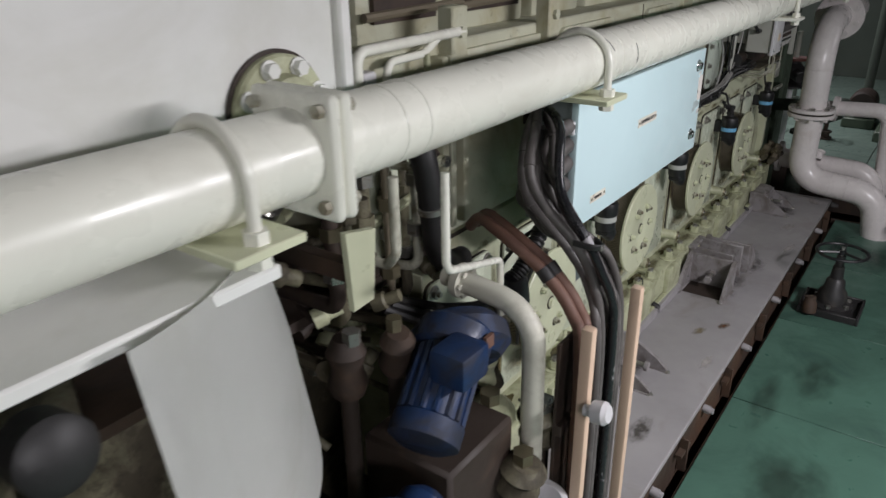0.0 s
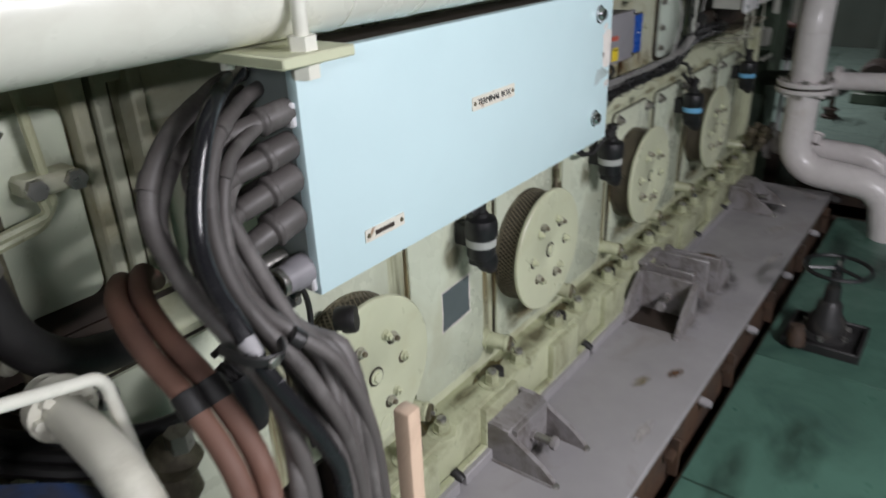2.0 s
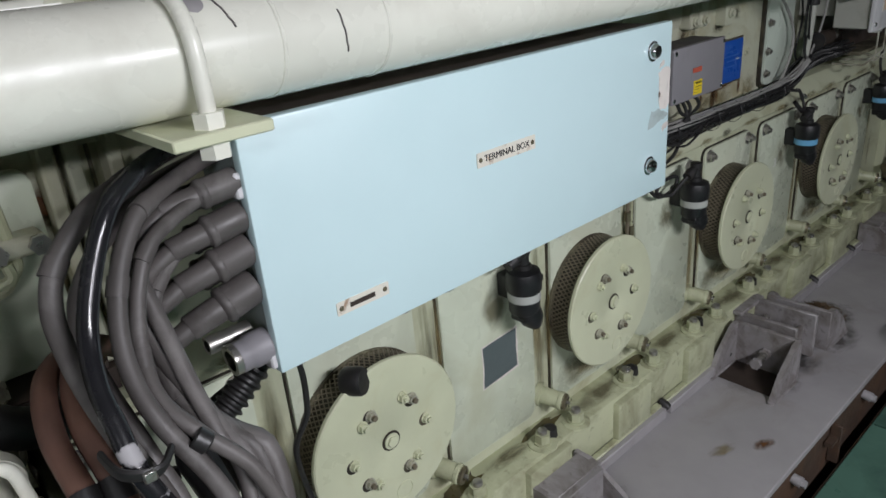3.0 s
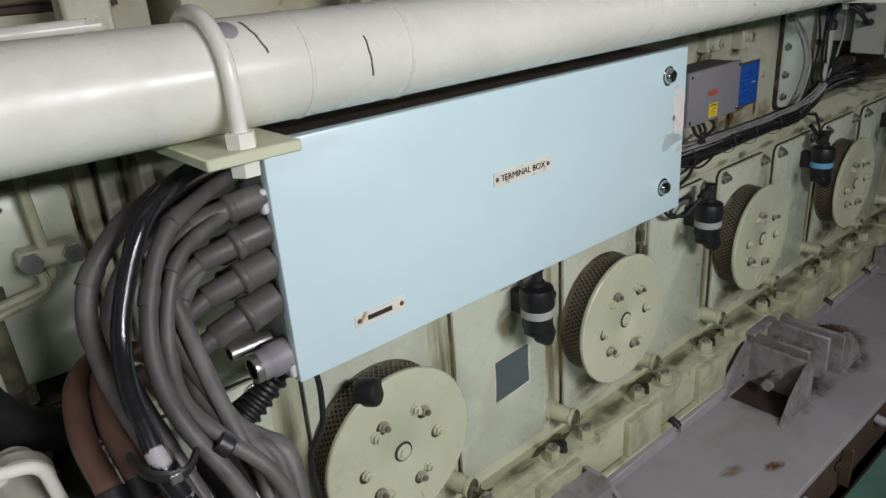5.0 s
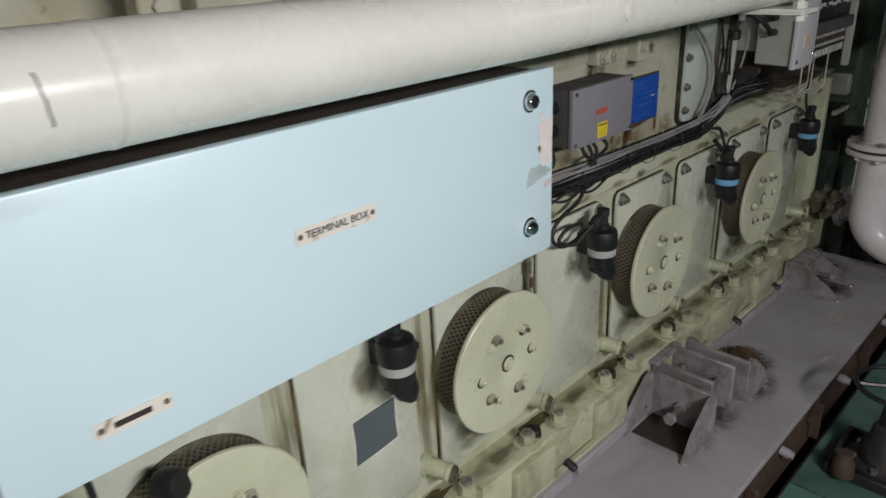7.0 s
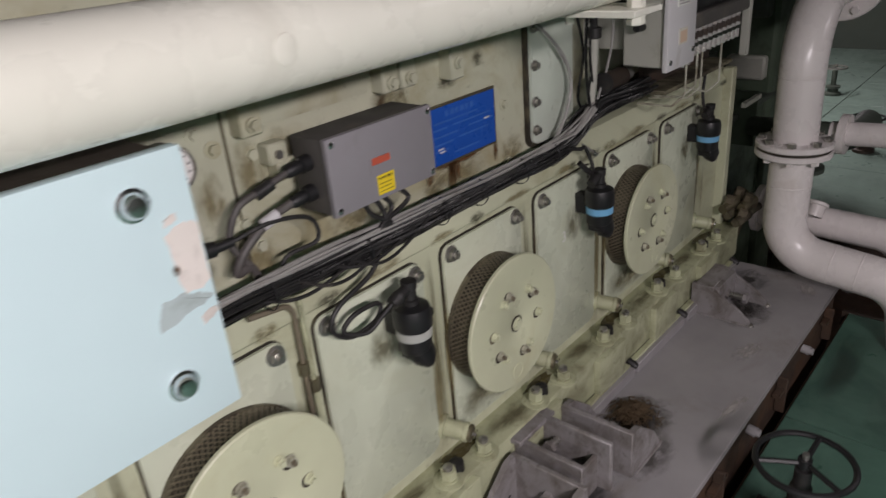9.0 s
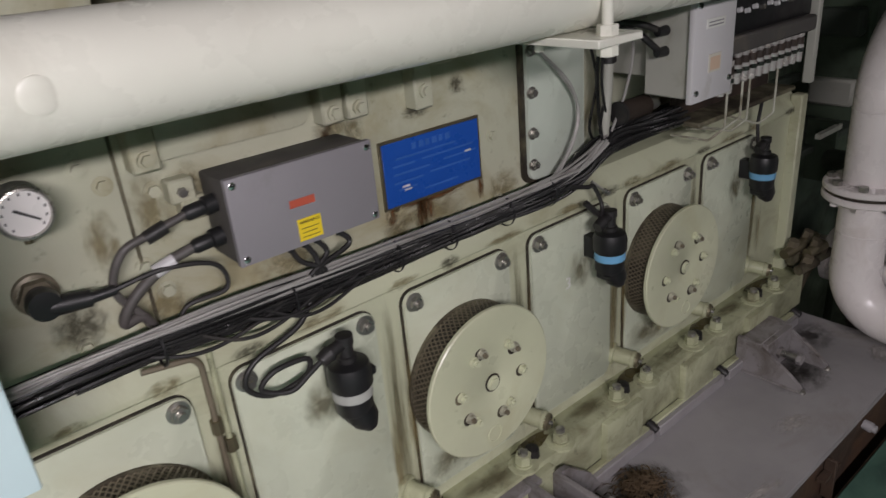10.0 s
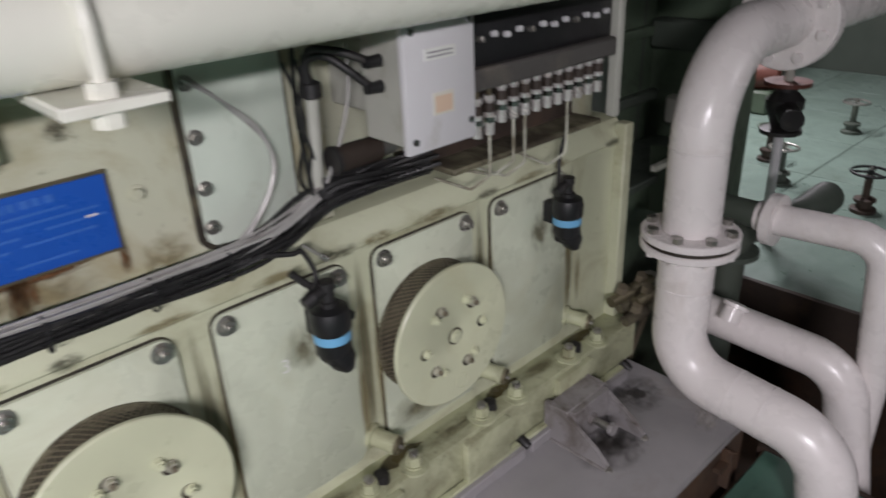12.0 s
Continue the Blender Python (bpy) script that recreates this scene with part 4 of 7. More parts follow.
# looped cables outside them, from behind the box round into the tray
LOOPS = [
    ("A", 0.0125, [(-0.3, -0.08, 1.452), (-0.377, -0.12, 1.45), (-0.434, -0.15, 1.438), (-0.495, -0.18, 1.423), (-0.549, -0.2, 1.38), (-0.572, -0.22, 1.335), (-0.576, -0.25, 1.293), (-0.574, -0.29, 1.253), (-0.565, -0.335, 1.205), (-0.545, -0.375, 1.12)], -0.545),
    ("B", 0.0115, [(-0.34, -0.12, 1.462), (-0.41, -0.18, 1.462), (-0.456, -0.22, 1.455), (-0.497, -0.25, 1.435), (-0.536, -0.27, 1.373), (-0.559, -0.29, 1.321), (-0.57, -0.32, 1.279), (-0.571, -0.352, 1.243), (-0.569, -0.38, 1.2), (-0.55, -0.4, 1.14), (-0.52, -0.42, 1.06)], -0.505),
    ("C", 0.0112, [(-0.3, -0.11, 1.43), (-0.355, -0.14, 1.427), (-0.437, -0.2, 1.417), (-0.471, -0.22, 1.396), (-0.502, -0.24, 1.351), (-0.524, -0.27, 1.299), (-0.53, -0.3, 1.251), (-0.522, -0.335, 1.205), (-0.49, -0.375, 1.12)], -0.465),
    ("D", 0.0098, [(-0.36, -0.18, 1.4), (-0.413, -0.2, 1.388), (-0.455, -0.22, 1.37), (-0.486, -0.24, 1.325), (-0.507, -0.27, 1.27), (-0.512, -0.31, 1.226), (-0.489, -0.35, 1.185), (-0.447, -0.385, 1.118)], -0.425),
    ("A", 0.0115, [(-0.3, -0.07, 1.42), (-0.4, -0.11, 1.41), (-0.47, -0.14, 1.38), (-0.53, -0.17, 1.325), (-0.548, -0.2, 1.28), (-0.55, -0.25, 1.235), (-0.54, -0.31, 1.17), (-0.53, -0.36, 1.09)], -0.565),
    ("C", 0.0105, [(-0.3, -0.09, 1.39), (-0.4, -0.14, 1.385), (-0.46, -0.17, 1.35), (-0.5, -0.2, 1.29), (-0.51, -0.24, 1.235), (-0.5, -0.3, 1.175), (-0.485, -0.35, 1.1)], -0.485),
    ("D", 0.009, [(-0.3, -0.12, 1.345), (-0.38, -0.16, 1.34), (-0.44, -0.19, 1.315), (-0.475, -0.22, 1.265), (-0.485, -0.27, 1.215), (-0.465, -0.33, 1.16), (-0.435, -0.37, 1.09)], -0.44)]
for kind_, r, pts, tx in LOOPS:
    dark = kind_ == "B"
    cab = thing("power_cable", pts[0], "glossy black looped cable with scuffed sheath" if dark else "grey-brown looped power cable with scuffed sheath", "cable", "power cables from the terminal box")
    part("sheath", tube(B(), pts + into_tray(tx, -0.425 if dark else -0.41), r, 14, 5), BLACK_GLOSS if dark else CABLE_GREY, cab)
    for q in () if dark else (2, 4):
        p, w = Vector(pts[q]), (Vector(pts[q + 1]) - Vector(pts[q - 1])).normalized()
        part("joint_sleeve", rod(B(), p - w * 0.004, p + w * 0.02, r * 1.13), CABLE_GREY, cab)
# scuffed tape collars where the loops gather
clamp = thing("cable_clamp", (-0.55, -0.37, 1.215), "black taped cable clamp with a worn steel buckle", "clamp")
part("strap", tube(B(), [(-0.592, -0.345, 1.215), (-0.586, -0.388, 1.212), (-0.555, -0.4, 1.205), (-0.532, -0.375, 1.205)], 0.0042, 8, 6, 1.9), BLACK_RUBBER, clamp)
part("buckle", bx(B(), -0.572, -0.558, -0.406, -0.398, 1.199, 1.213, 0.002), STEEL, clamp)
part("end_band", lathe(B(), (-0.5, -0.352, 1.19), (0.5, -0.35, -0.6), [(0.0115, 0), (0.0135, 0.002), (0.0135, 0.018), (0.0115, 0.02)], 16), BLACK_RUBBER, clamp)
# spare metal gland at the lower corner
sg = thing("spare_gland", (X0, -0.17, 1.16), "empty grey metal cable gland with chrome ring", "cable gland")
part("collar", lathe(B(), (X0 + 0.002, -0.175, 1.155), (-1, 0, -0.05), [(0.027, 0), (0.027, 0.03), (0.024, 0.034), (0.024, 0.05)], 22), GREY_BOX, sg)
part("ring", lathe(B(), (X0 - 0.046, -0.175, 1.153), (-1, 0, -0.05), [(0.018, -0.01), (0.0235, 0), (0.0235, 0.012), (0.016, 0.012), (0.016, 0.0)], 22), STEEL, sg)
part("small_ring", lathe(B(), (X0 - 0.002, -0.13, 1.165), (-1, 0, 0), [(0.014, 0), (0.014, 0.068), (0.009, 0.068), (0.009, 0.05)], 16), STEEL, sg)
# corrugated black hose below the box
hose = curve_points([(X0 + 0.05, -0.1, 1.115), (-0.34, -0.11, 1.06), (-0.4, -0.11, 1.02), (-0.44, -0.1, 0.99)], 22)
bm = tube(B(), hose, [0.019 if k % 4 < 2 else 0.0245 for k in range(len(hose))], 14, 1)
tagged(part("corrugated_hose", bm, BLACK_RUBBER, None, "black corrugated hose hanging below the terminal box", (-0.3, -0.1, 1.1)), category="hose")
blk = tagged(part("black_plug_connector", lathe(B(), (-0.43, -0.1, 1.0), (0.25, 0, -1), [(0, 0), (0.03, 0), (0.036, 0.02), (0.036, 0.09), (0.02, 0.13), (0, 0.13)], 16), BLACK_PLASTIC, None, "black plug connector on the hose end", (-0.43, -0.1, 1.0)), category="connector")
for k, pts in enumerate([[(-0.30, -0.04, 1.04), (-0.15, -0.05, 1.075), (0.02, -0.06, 1.1), (0.1, -0.06, 1.08), (0.06, -0.05, 1.12)], [(-0.42, -0.04, 1.0), (-0.22, -0.03, 1.04), (-0.19, -0.02, 0.9), (-0.22, 0.0, 0.8), (-0.19, 0.02, 0.62)]]):
    tagged(part("thin_wire", tube(B(), pts, 0.006, 8, 8), BLACK_RUBBER, None, "thin black wire hanging below the terminal box", pts[0]), category="wire", group="thin wires")

# ---- cable tray with peach edges ----
tray = thing("cable_tray", (-0.48, -0.42, 0.0), "upright cable tray with peach painted edges", "cable tray")
for x in (-0.672, -0.388):
    part("side_rail", bx(B(), x - 0.014, x + 0.014, -0.45, -0.42, -0.1, 1.045 if x > -0.5 else 1.06, 0.006, 2), PEACH, tray, "peach painted rail")
part("back_plate", bx(B(), -0.658, -0.402, -0.36, -0.352, -0.1, 0.98), SOOT_AND_SHADE, tray)
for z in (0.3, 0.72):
    part("rung", bx(B(), -0.658, -0.402, -0.375, -0.36, z, z + 0.03), SOOT_AND_SHADE, tray)
knob = tagged(part("plastic_cap_light", lathe(B(), (-0.697, -0.45, 0.86), (0, -1, 0.2), [(0, 0), (0.014, 0), (0.014, 0.02), (0.026, 0.022), (0.028, 0.05), (0.02, 0.06), (0, 0.06)], 18), CABINET, None, "pale grey plastic lamp cap beside the cable tray", (-0.697, -0.45, 0.86)), category="lamp cap")
# terracotta sleeves
for k in range(2):
    d = 0.034 * k
    pts = [(-0.5 + d, 0.0, 1.15), (-0.548 + d, -0.06, 1.2), (-0.592 + d, -0.13, 1.205), (-0.612 + d, -0.21, 1.178), (-0.61 + d, -0.285, 1.13), (-0.612 + d, -0.36, 1.05), (-0.632 + d, -0.4, 0.95), (-0.635 + d, -0.405, 0.5), (-0.635 + d, -0.405, 0.0)]
    sl = thing("sleeved_cable", pts[0], "terracotta sleeved cable loop running into the tray", "cable", "terracotta sleeved cables")
    part("sleeve", tube(B(), pts, 0.0155, 12, 7), TERRACOTTA, sl)
    w = (Vector(pts[5]) - Vector(pts[4])).normalized()
    part("strap", rod(B(), Vector(pts[4]) - w * 0.012, Vector(pts[4]) + w * 0.02, 0.018), BLACK_RUBBER, sl)

# black plug at the first valve, and thin pipes between two doors
tagged(part("black_plug", lathe(B(), (-0.066, 0.012, 0.878), (0.5, -0.8, 0.1), [(0, -0.02), (0.026, -0.02), (0.03, -0.014), (0.03, 0.02), (0.027, 0.026), (0, 0.027)], 20), BLACK_RUBBER, None, "round black rubber plug hanging at a relief valve's rim", (-0.066, 0.012, 0.878)), category="plug")
tp = thing("door_gap_pipes", (1.03, 0.09, 0.6), "two thin oily pipes with unions between engine doors", "pipe")
for k, x in enumerate((1.018, 1.036)):
    part("thin_pipe", tube(B(), bends([(x - 0.1 * (1 - k), 0.09, 1.045 - 0.01 * k), (x, 0.09, 1.03), (x, 0.092, 0.5)], 0.03), 0.006, 8, 1), FLANGE_PAINT if k else DARK_STEEL, tp)
    part("union_nut", nut(B(), (x, 0.091, 0.86 - 0.05 * k), (0, 0, 1), 0.012, 0.03), BRASS, tp)
# oil weeps below the doors
OIL_FILM = paint("oil_film", (0.10, 0.085, 0.04), 0.16, vary=0.3, dirt=(0.03, 0.025, 0.015), dirt_from=0.5, dirt_scale=12, bump=0.02)
rng = random.Random(17)
for k in range(9):
    x, y = -0.2 + 0.41 * k + rng.uniform(-0.05, 0.05), 0.075
    out = [(x + 0.085 * math.cos(a) * rng.uniform(0.6, 1.1), y + 0.03 * math.sin(a) * rng.uniform(0.6, 1.0)) for a in [2 * math.pi * q / 18 for q in range(18)]]
    bm = B()
    top = [bm.verts.new((px, min(py, 0.1), 0.3535)) for px, py in out]
    low = [bm.verts.new((px, min(py, 0.1), 0.3515)) for px, py in out]
    bm.faces.new(top)
    bm.faces.new(low[::-1])
    for q in range(18):
        bm.faces.new([top[q], low[q], low[(q + 1) % 18], top[(q + 1) % 18]])
    tagged(part("oil_puddle", bm, OIL_FILM, None, "thin brown oil film on the engine's foot", (x, y, 0.3515)), category="oil stain", group="oil films")


# ---- the long ivory pipe along the engine ----
PY, PZ, PR = -0.235, 1.581, 0.066
lp = thing("long_pipe", (0.0, PY, 1.48), "thick glossy ivory painted pipe running along the engine", "pipe")
part("pipe_run", tube(B(), [(x, PY, PZ) for x in [-3.6 + 0.4 * k for k in range(18)]], PR, 40, 1), PIPE_PAINT, lp)
for x in (-0.275, -0.12, -1.06, -1.12, 2.9):
    part("weld_seam", lathe(B(), (x, PY, PZ), (1, 0, 0), [(PR - 0.001, -0.004), (PR + 0.0014, -0.0015), (PR + 0.0014, 0.0015), (PR - 0.001, 0.004)], 40), PIPE_PAINT, lp)
for a0, a1, x0, x1 in ((-0.32, 0.46, -0.187, -0.193), (0.4, 1.15, -0.328, -0.342)):
    part("scratch", tube(B(), [(x0 + (x1 - x0) * k / 8 + 0.0006 * math.sin(2.1 * k), PY - (PR + 0.0003) * math.cos(a0 + (a1 - a0) * k / 8), PZ + (PR + 0.0003) * math.sin(a0 + (a1 - a0) * k / 8)) for k in range(9)], 0.0012, 6, 1), CABLE_GREY, lp, "dark scratch through the paint")
part("welded_boss", lathe(B(), (0.825, PY - PR + 0.004, PZ - 0.004), (0.05, -1, -0.05), [(0.02, -0.012), (0.019, 0.003), (0.014, 0.005), (0, 0.005)], 24), PIPE_PAINT, lp)
part("paint_patch", lathe(B(), (-0.362, PY - 0.035, PZ + 0.0535), (0.1, -0.62, 0.95), [(0.016, 0.0), (0.012, 0.003), (0, 0.004)], 14), LEDGE, lp, "small mauve paint patch")
# pair of bolted flanges with a thick clamp
for x in (-1.294, -1.27):
    fl = part("flange", bx(B(), x - 0.0115, x + 0.0115, PY - 0.083, PY + 0.083, PZ - 0.094, PZ + 0.09, 0.012, 3), PIPE_PAINT, lp, "thick square ivory flange")
    for a in (1, -1):
        for s in (1, -1):
            way = -1 if x < -1.28 else 1
            part("flange_bolt", nut(B(), (x + way * 0.0115, PY + a * 0.064, PZ + s * 0.068), (way, 0, 0), 0.01, 0.012), DIRTY_PIPE, fl)
part("pipe_end_flange", lathe(B(), (3.2, PY, PZ), (1, 0, 0), [(PR, -0.014), (0.105, -0.014), (0.108, -0.01), (0.108, 0.012), (0.1, 0.016), (0, 0.016)], 36), PIPE_PAINT, lp)
for x in (-1.445, -0.386, 1.664, 3.05):
    u = thing("pipe_support", (x, PY, 1.4), "ivory U-bolt and bracket plate carrying the long pipe", "pipe support", "U-bolt pipe supports")
    zt = PZ - PR - 0.004
    arc = [(x, PY - (PR + 0.009) * math.cos(a), PZ + (PR + 0.009) * math.sin(a)) for a in [math.pi * k / 14 for k in range(15)]]
    part("u_bolt", tube(B(), [(x, PY - PR - 0.009, zt - 0.035)] + arc + [(x, PY + PR + 0.009, zt - 0.035)], 0.0095, 12, 1), PIPE_PAINT, u)
    part("bracket_plate", bx(B(), x - 0.055, x + 0.062, PY - PR - 0.035, 0.16, zt - 0.014, zt, 0.002), PIPE_PAINT if x > 1 else DISC_PAINT, u)
    part("upper_nut", nut(B(), (x, PY - PR - 0.009, zt), (0, 0, 1), 0.018, 0.017, 0.5), PIPE_PAINT, u)
    part("lower_nut", nut(lathe(B(), (x, PY - PR - 0.009, zt - 0.014), (0, 0, -1), [(0.019, 0), (0.019, 0.003), (0, 0.003)], 16), (x, PY - PR - 0.009, zt - 0.017), (0, 0, -1), 0.018, 0.016, 0.5), PIPE_PAINT, u)
    if x > -1:
        part("strut", bx(B(), x - 0.03, x + 0.035, 0.12, 0.16, zt - 0.075, zt - 0.013, 0.003), UPPER_PAINT, u)

# ---- upper machinery above and behind the pipe ----
for k, (x0, x1) in enumerate([(-0.62, -0.25), (-0.2, 0.2), (0.26, 0.62), (0.68, 1.05), (1.12, 1.5), (1.56, 1.95), (2.0, 2.4)]):
    fp = thing("injection_pump_housing", ((x0 + x1) / 2, 0.4, 1.62), "oily cream injection pump housing on top of the engine block", "pump housing", "injection pump housings")
    part("casing", bx(B(), x0, x1, 0.26, 0.6, 1.6, 1.9, 0.02, 2), UPPER_PAINT, fp)
    part("cap", lathe(B(), ((x0 + x1) / 2, 0.42, 1.9), (0, 0, 1), [(0.09, 0), (0.09, 0.06), (0.05, 0.08), (0.05, 0.16), (0, 0.16)], 20), SOOT_AND_SHADE, fp)
    part("link_rod", tube(B(), [(x0, 0.235, 1.68), (x1 + 0.05, 0.235, 1.69)], 0.012, 8, 1), DARK_STEEL, fp)
    # proud dark slab; a recess's shade is put into its colour
    part("dark_recess", bx(B(), x0 + 0.05, x1 - 0.06, 0.245, 0.262, 1.66, 1.86), SOOT_AND_SHADE, fp)
for x in (-0.4, 0.12, 1.52):
    lug = thing("upper_lug", (x, 0.12, 1.6), "cream painted lug with a bolt head on the block's upper edge", "lug", "upper lugs")
    part("plate", bx(B(), x - 0.035, x + 0.035, 0.1, 0.15, 1.52, 1.7, 0.005), UPPER_PAINT, lug)
    part("bolt", nut(B(), (x, 0.1, 1.635), (0, -1, 0), 0.016, 0.012), UPPER_PAINT, lug)
hr = thing("fuel_rail_pipe", (-0.6, 0.1, 1.66), "thin ivory bent pipe above the long pipe", "pipe")
part("upper_run", tube(B(), bends([(-0.8, 0.1, 1.46), (-0.8, 0.1, 1.632), (-0.39, 0.1, 1.637)], 0.03), 0.013, 10, 1), PIPE_PAINT, hr)
part("lower_run", tube(B(), bends([(-0.7, 0.1, 1.42), (-0.7, 0.1, 1.597), (-0.56, 0.1, 1.6), (-0.5, 0.1, 1.63)], 0.03), 0.01, 10, 1), PIPE_PAINT, hr)
part("bracket", bx(B(), -0.79, -0.745, 0.09, 0.13, 1.4, 1.585, 0.004), CABINET, hr)

# ---- gauge, knob, junction box, blue plate ----
gx, gy, gz = 0.825, 0.04, 1.377
g = thing("pressure_gauge", (gx, 0.14, gz), "round white-faced pressure gauge with a steel rim", "gauge")
part("case", lathe(B(), (gx, 0.145, gz), (0, -1, 0), [(0.02, 0), (0.02, 0.05), (0.037, 0.055), (0.0395, 0.06), (0.0395, 0.1), (0.037, 0.106), (0.034, 0.107), (0.033, 0.1)], 40), STEEL, g)
dial = part("dial", lathe(B(), (gx, 0.0455, gz), (0, -1, 0), [(0.0342, 0), (0, 0.0)], 40), DIAL, g, "white dial with black marks")
for k in range(11):
    a = radians(225 - 27 * k)
    part("mark", bx(B(), gx + 0.028 * math.cos(a) - 0.0012, gx + 0.028 * math.cos(a) + 0.0012, 0.0445, 0.0455, gz + 0.028 * math.sin(a) - 0.002, gz + 0.028 * math.sin(a) + 0.002), INK, dial)
part("needle", slab(B(), [(gx + 0.018, gz - 0.012), (gx - 0.012, gz + 0.01), (gx - 0.014, gz + 0.006), (gx + 0.017, gz - 0.015)], 0.0432, 0.0442), INK, dial)
part("stem", rod(B(), (gx, 0.1, gz - 0.038), (gx, 0.1, gz - 0.06), 0.006), BRASS, g)

kx, kz = 0.815, 1.222
kn = thing("plug_sensor", (kx, 0.145, kz), "black threaded plug sensor with a side cable", "sensor")
part("nut_ring", nut(lathe(B(), (kx, 0.145, kz), (0, -1, 0), [(0.034, 0), (0.034, 0.012), (0.028, 0.014)], 24), (kx, 0.13, kz), (0, -1, 0), 0.03, 0.018), DARK_STEEL, kn)
part("cap", lathe(B(), (kx, 0.115, kz), (0, -1, 0), [(0.022, 0), (0.022, 0.02), (0.026, 0.024), (0.024, 0.04), (0, 0.042)], 20), BLACK_PLASTIC, kn)
part("side_arm", rod(rod(B(), (kx + 0.005, 0.09, kz - 0.008), (kx + 0.065, 0.08, kz - 0.012), 0.017, 0.014), (kx + 0.06, 0.08, kz - 0.012), (kx + 0.1, 0.075, kz - 0.01), 0.009), BLACK_PLASTIC, kn)
part("cable", tube(B(), [(kx + 0.1, 0.075, kz - 0.01), (kx + 0.18, 0.065, kz + 0.0), (kx + 0.26, 0.06, kz - 0.02), (kx + 0.27, 0.06, kz - 0.07), (kx + 0.2, 0.07, kz - 0.08), (kx + 0.18, 0.075, kz - 0.12)], 0.0045, 8, 8), BLACK_RUBBER, kn)

jb = thing("junction_box", (1.25, 0.14, 1.2), "dusty grey metal junction box with a yellow warning label", "junction box")
part("case", bx(B(), 1.102, 1.386, 0.022, 0.12, 1.2, 1.352, 0.006, 2), GREY_BOX_DARK, jb, "dark grimy box sides")
lid = part("lid", bx(B(), 1.1, 1.389, 0.009, 0.024, 1.199, 1.354, 0.003, 2), GREY_BOX, jb)
for x in (1.112, 1.377):
    for z in (1.211, 1.342):
        part("lid_screw", lathe(B(), (x, 0.009, z), (0, -1, 0), [(0.0065, 0), (0.0065, 0.002), (0.004, 0.0035), (0, 0.004)], 14), CHROME, lid)
lab = part("warning_label", bx(B(), 1.215, 1.262, 0.0079, 0.009, 1.209, 1.25, 0.0), YELLOW, lid, "yellow warning label")
lettering("WARNING", 0.0085, INK, lab, (1.2385, 0.0074, 1.243), thick=0.0002)
for k in range(3):
    part("text_bar", bx(B(), 1.221, 1.256 - 0.004 * (k % 2), 0.0075, 0.0079, 1.215 + 0.008 * k, 1.2162 + 0.008 * k), INK, lab)
mark = part("maker_mark", bx(B(), 1.2, 1.262, 0.0082, 0.009, 1.256, 1.29), GREY_BOX, lid, "worn maker's sticker")
part("red_stroke", bx(B(), 1.206, 1.256, 0.0076, 0.0082, 1.274, 1.288, 0.001), RED, mark)
for k, (z, l) in enumerate([(1.305, 0.07), (1.245, 0.10)]):
    gl = part("side_gland", lathe(B(), (1.102, 0.07, z), (-1, 0, -0.1), [(0.017, 0), (0.017, 0.02), (0.013, 0.022), (0.013, 0.05), (0.009, 0.056)], 14), BLACK_PLASTIC, jb)
    part("side_cable", tube(B(), [(1.06, 0.07, z - 0.003), (1.0, 0.075, z - 0.02), (0.94, 0.08, z - 0.04 - 0.02 * k), (0.915, 0.085, z - 0.1), (0.95, 0.09, 1.14), (0.97, 0.09, 1.07)], 0.009 if k else 0.007, 10, 8), CABLE_GREY, gl)
    part("end_sleeve", rod(B(), (0.98, 0.077, z - 0.028), (1.015, 0.073, z - 0.016), 0.012), CABINET if k else BLACK_RUBBER, gl)
for k, x in enumerate((1.215, 1.245, 1.27, 1.32)):
    part("bottom_gland", rod(B(), (x, 0.06, 1.2), (x + 0.004, 0.06, 1.175), 0.009, 0.007), BLACK_PLASTIC, jb)
    part("bottom_cable", tube(B(), [(x + 0.004, 0.06, 1.178), (x + 0.018, 0.055, 1.15), (1.275 - 0.01 * k, 0.05, 1.12), (1.26 + 0.012 * k, 0.06, 1.085)], 0.0055, 8, 6), BLACK_RUBBER, jb)
for x0, z0 in ((1.06, 1.30), (1.045, 1.335)):
    ear = part("fixing_ear", bx(B(), x0, x0 + 0.045, 0.11, 0.146, z0 - 0.03, z0 + 0.012, 0.004), UPPER_PAINT, jb)
    part("bolt", nut(B(), (x0 + 0.02, 0.11, z0 - 0.01), (0, -1, 0), 0.009, 0.008), STEEL, ear)

bp = thing("name_plate", (1.63, 0.14, 1.22), "blue enamel engine name plate with rust streaks below it", "name plate")
part("backing", bx(B(), 1.49, 1.777, 0.139, 0.1445, 1.147, 1.3, 0.001), BRASS, bp, "tarnished plate edge")
pl = part("enamel", bx(B(), 1.496, 1.771, 0.1365, 0.139, 1.153, 1.294, 0.001), BLUE_PLATE, bp)
for k in range(6):
    w = 0.011 + 0.003 * (k % 2)
    part("worn_stroke", bx(B(), 1.575 + 0.019 * k, 1.575 + 0.019 * k + w, 0.1358, 0.1365, 1.268, 1.282), BLUE_MARK, pl)
for x0, x1, z in [(1.53, 1.7, 1.256), (1.52, 1.58, 1.24), (1.6, 1.75, 1.241), (1.52, 1.62, 1.222), (1.66, 1.76, 1.225), (1.52, 1.6, 1.203), (1.62, 1.74, 1.206), (1.53, 1.58, 1.187), (1.6, 1.7, 1.172)]:
    part("text_bar", bx(B(), x0, x1, 0.136, 0.1366, z - 0.0022, z + 0.0022), BLUE_MARK, pl)
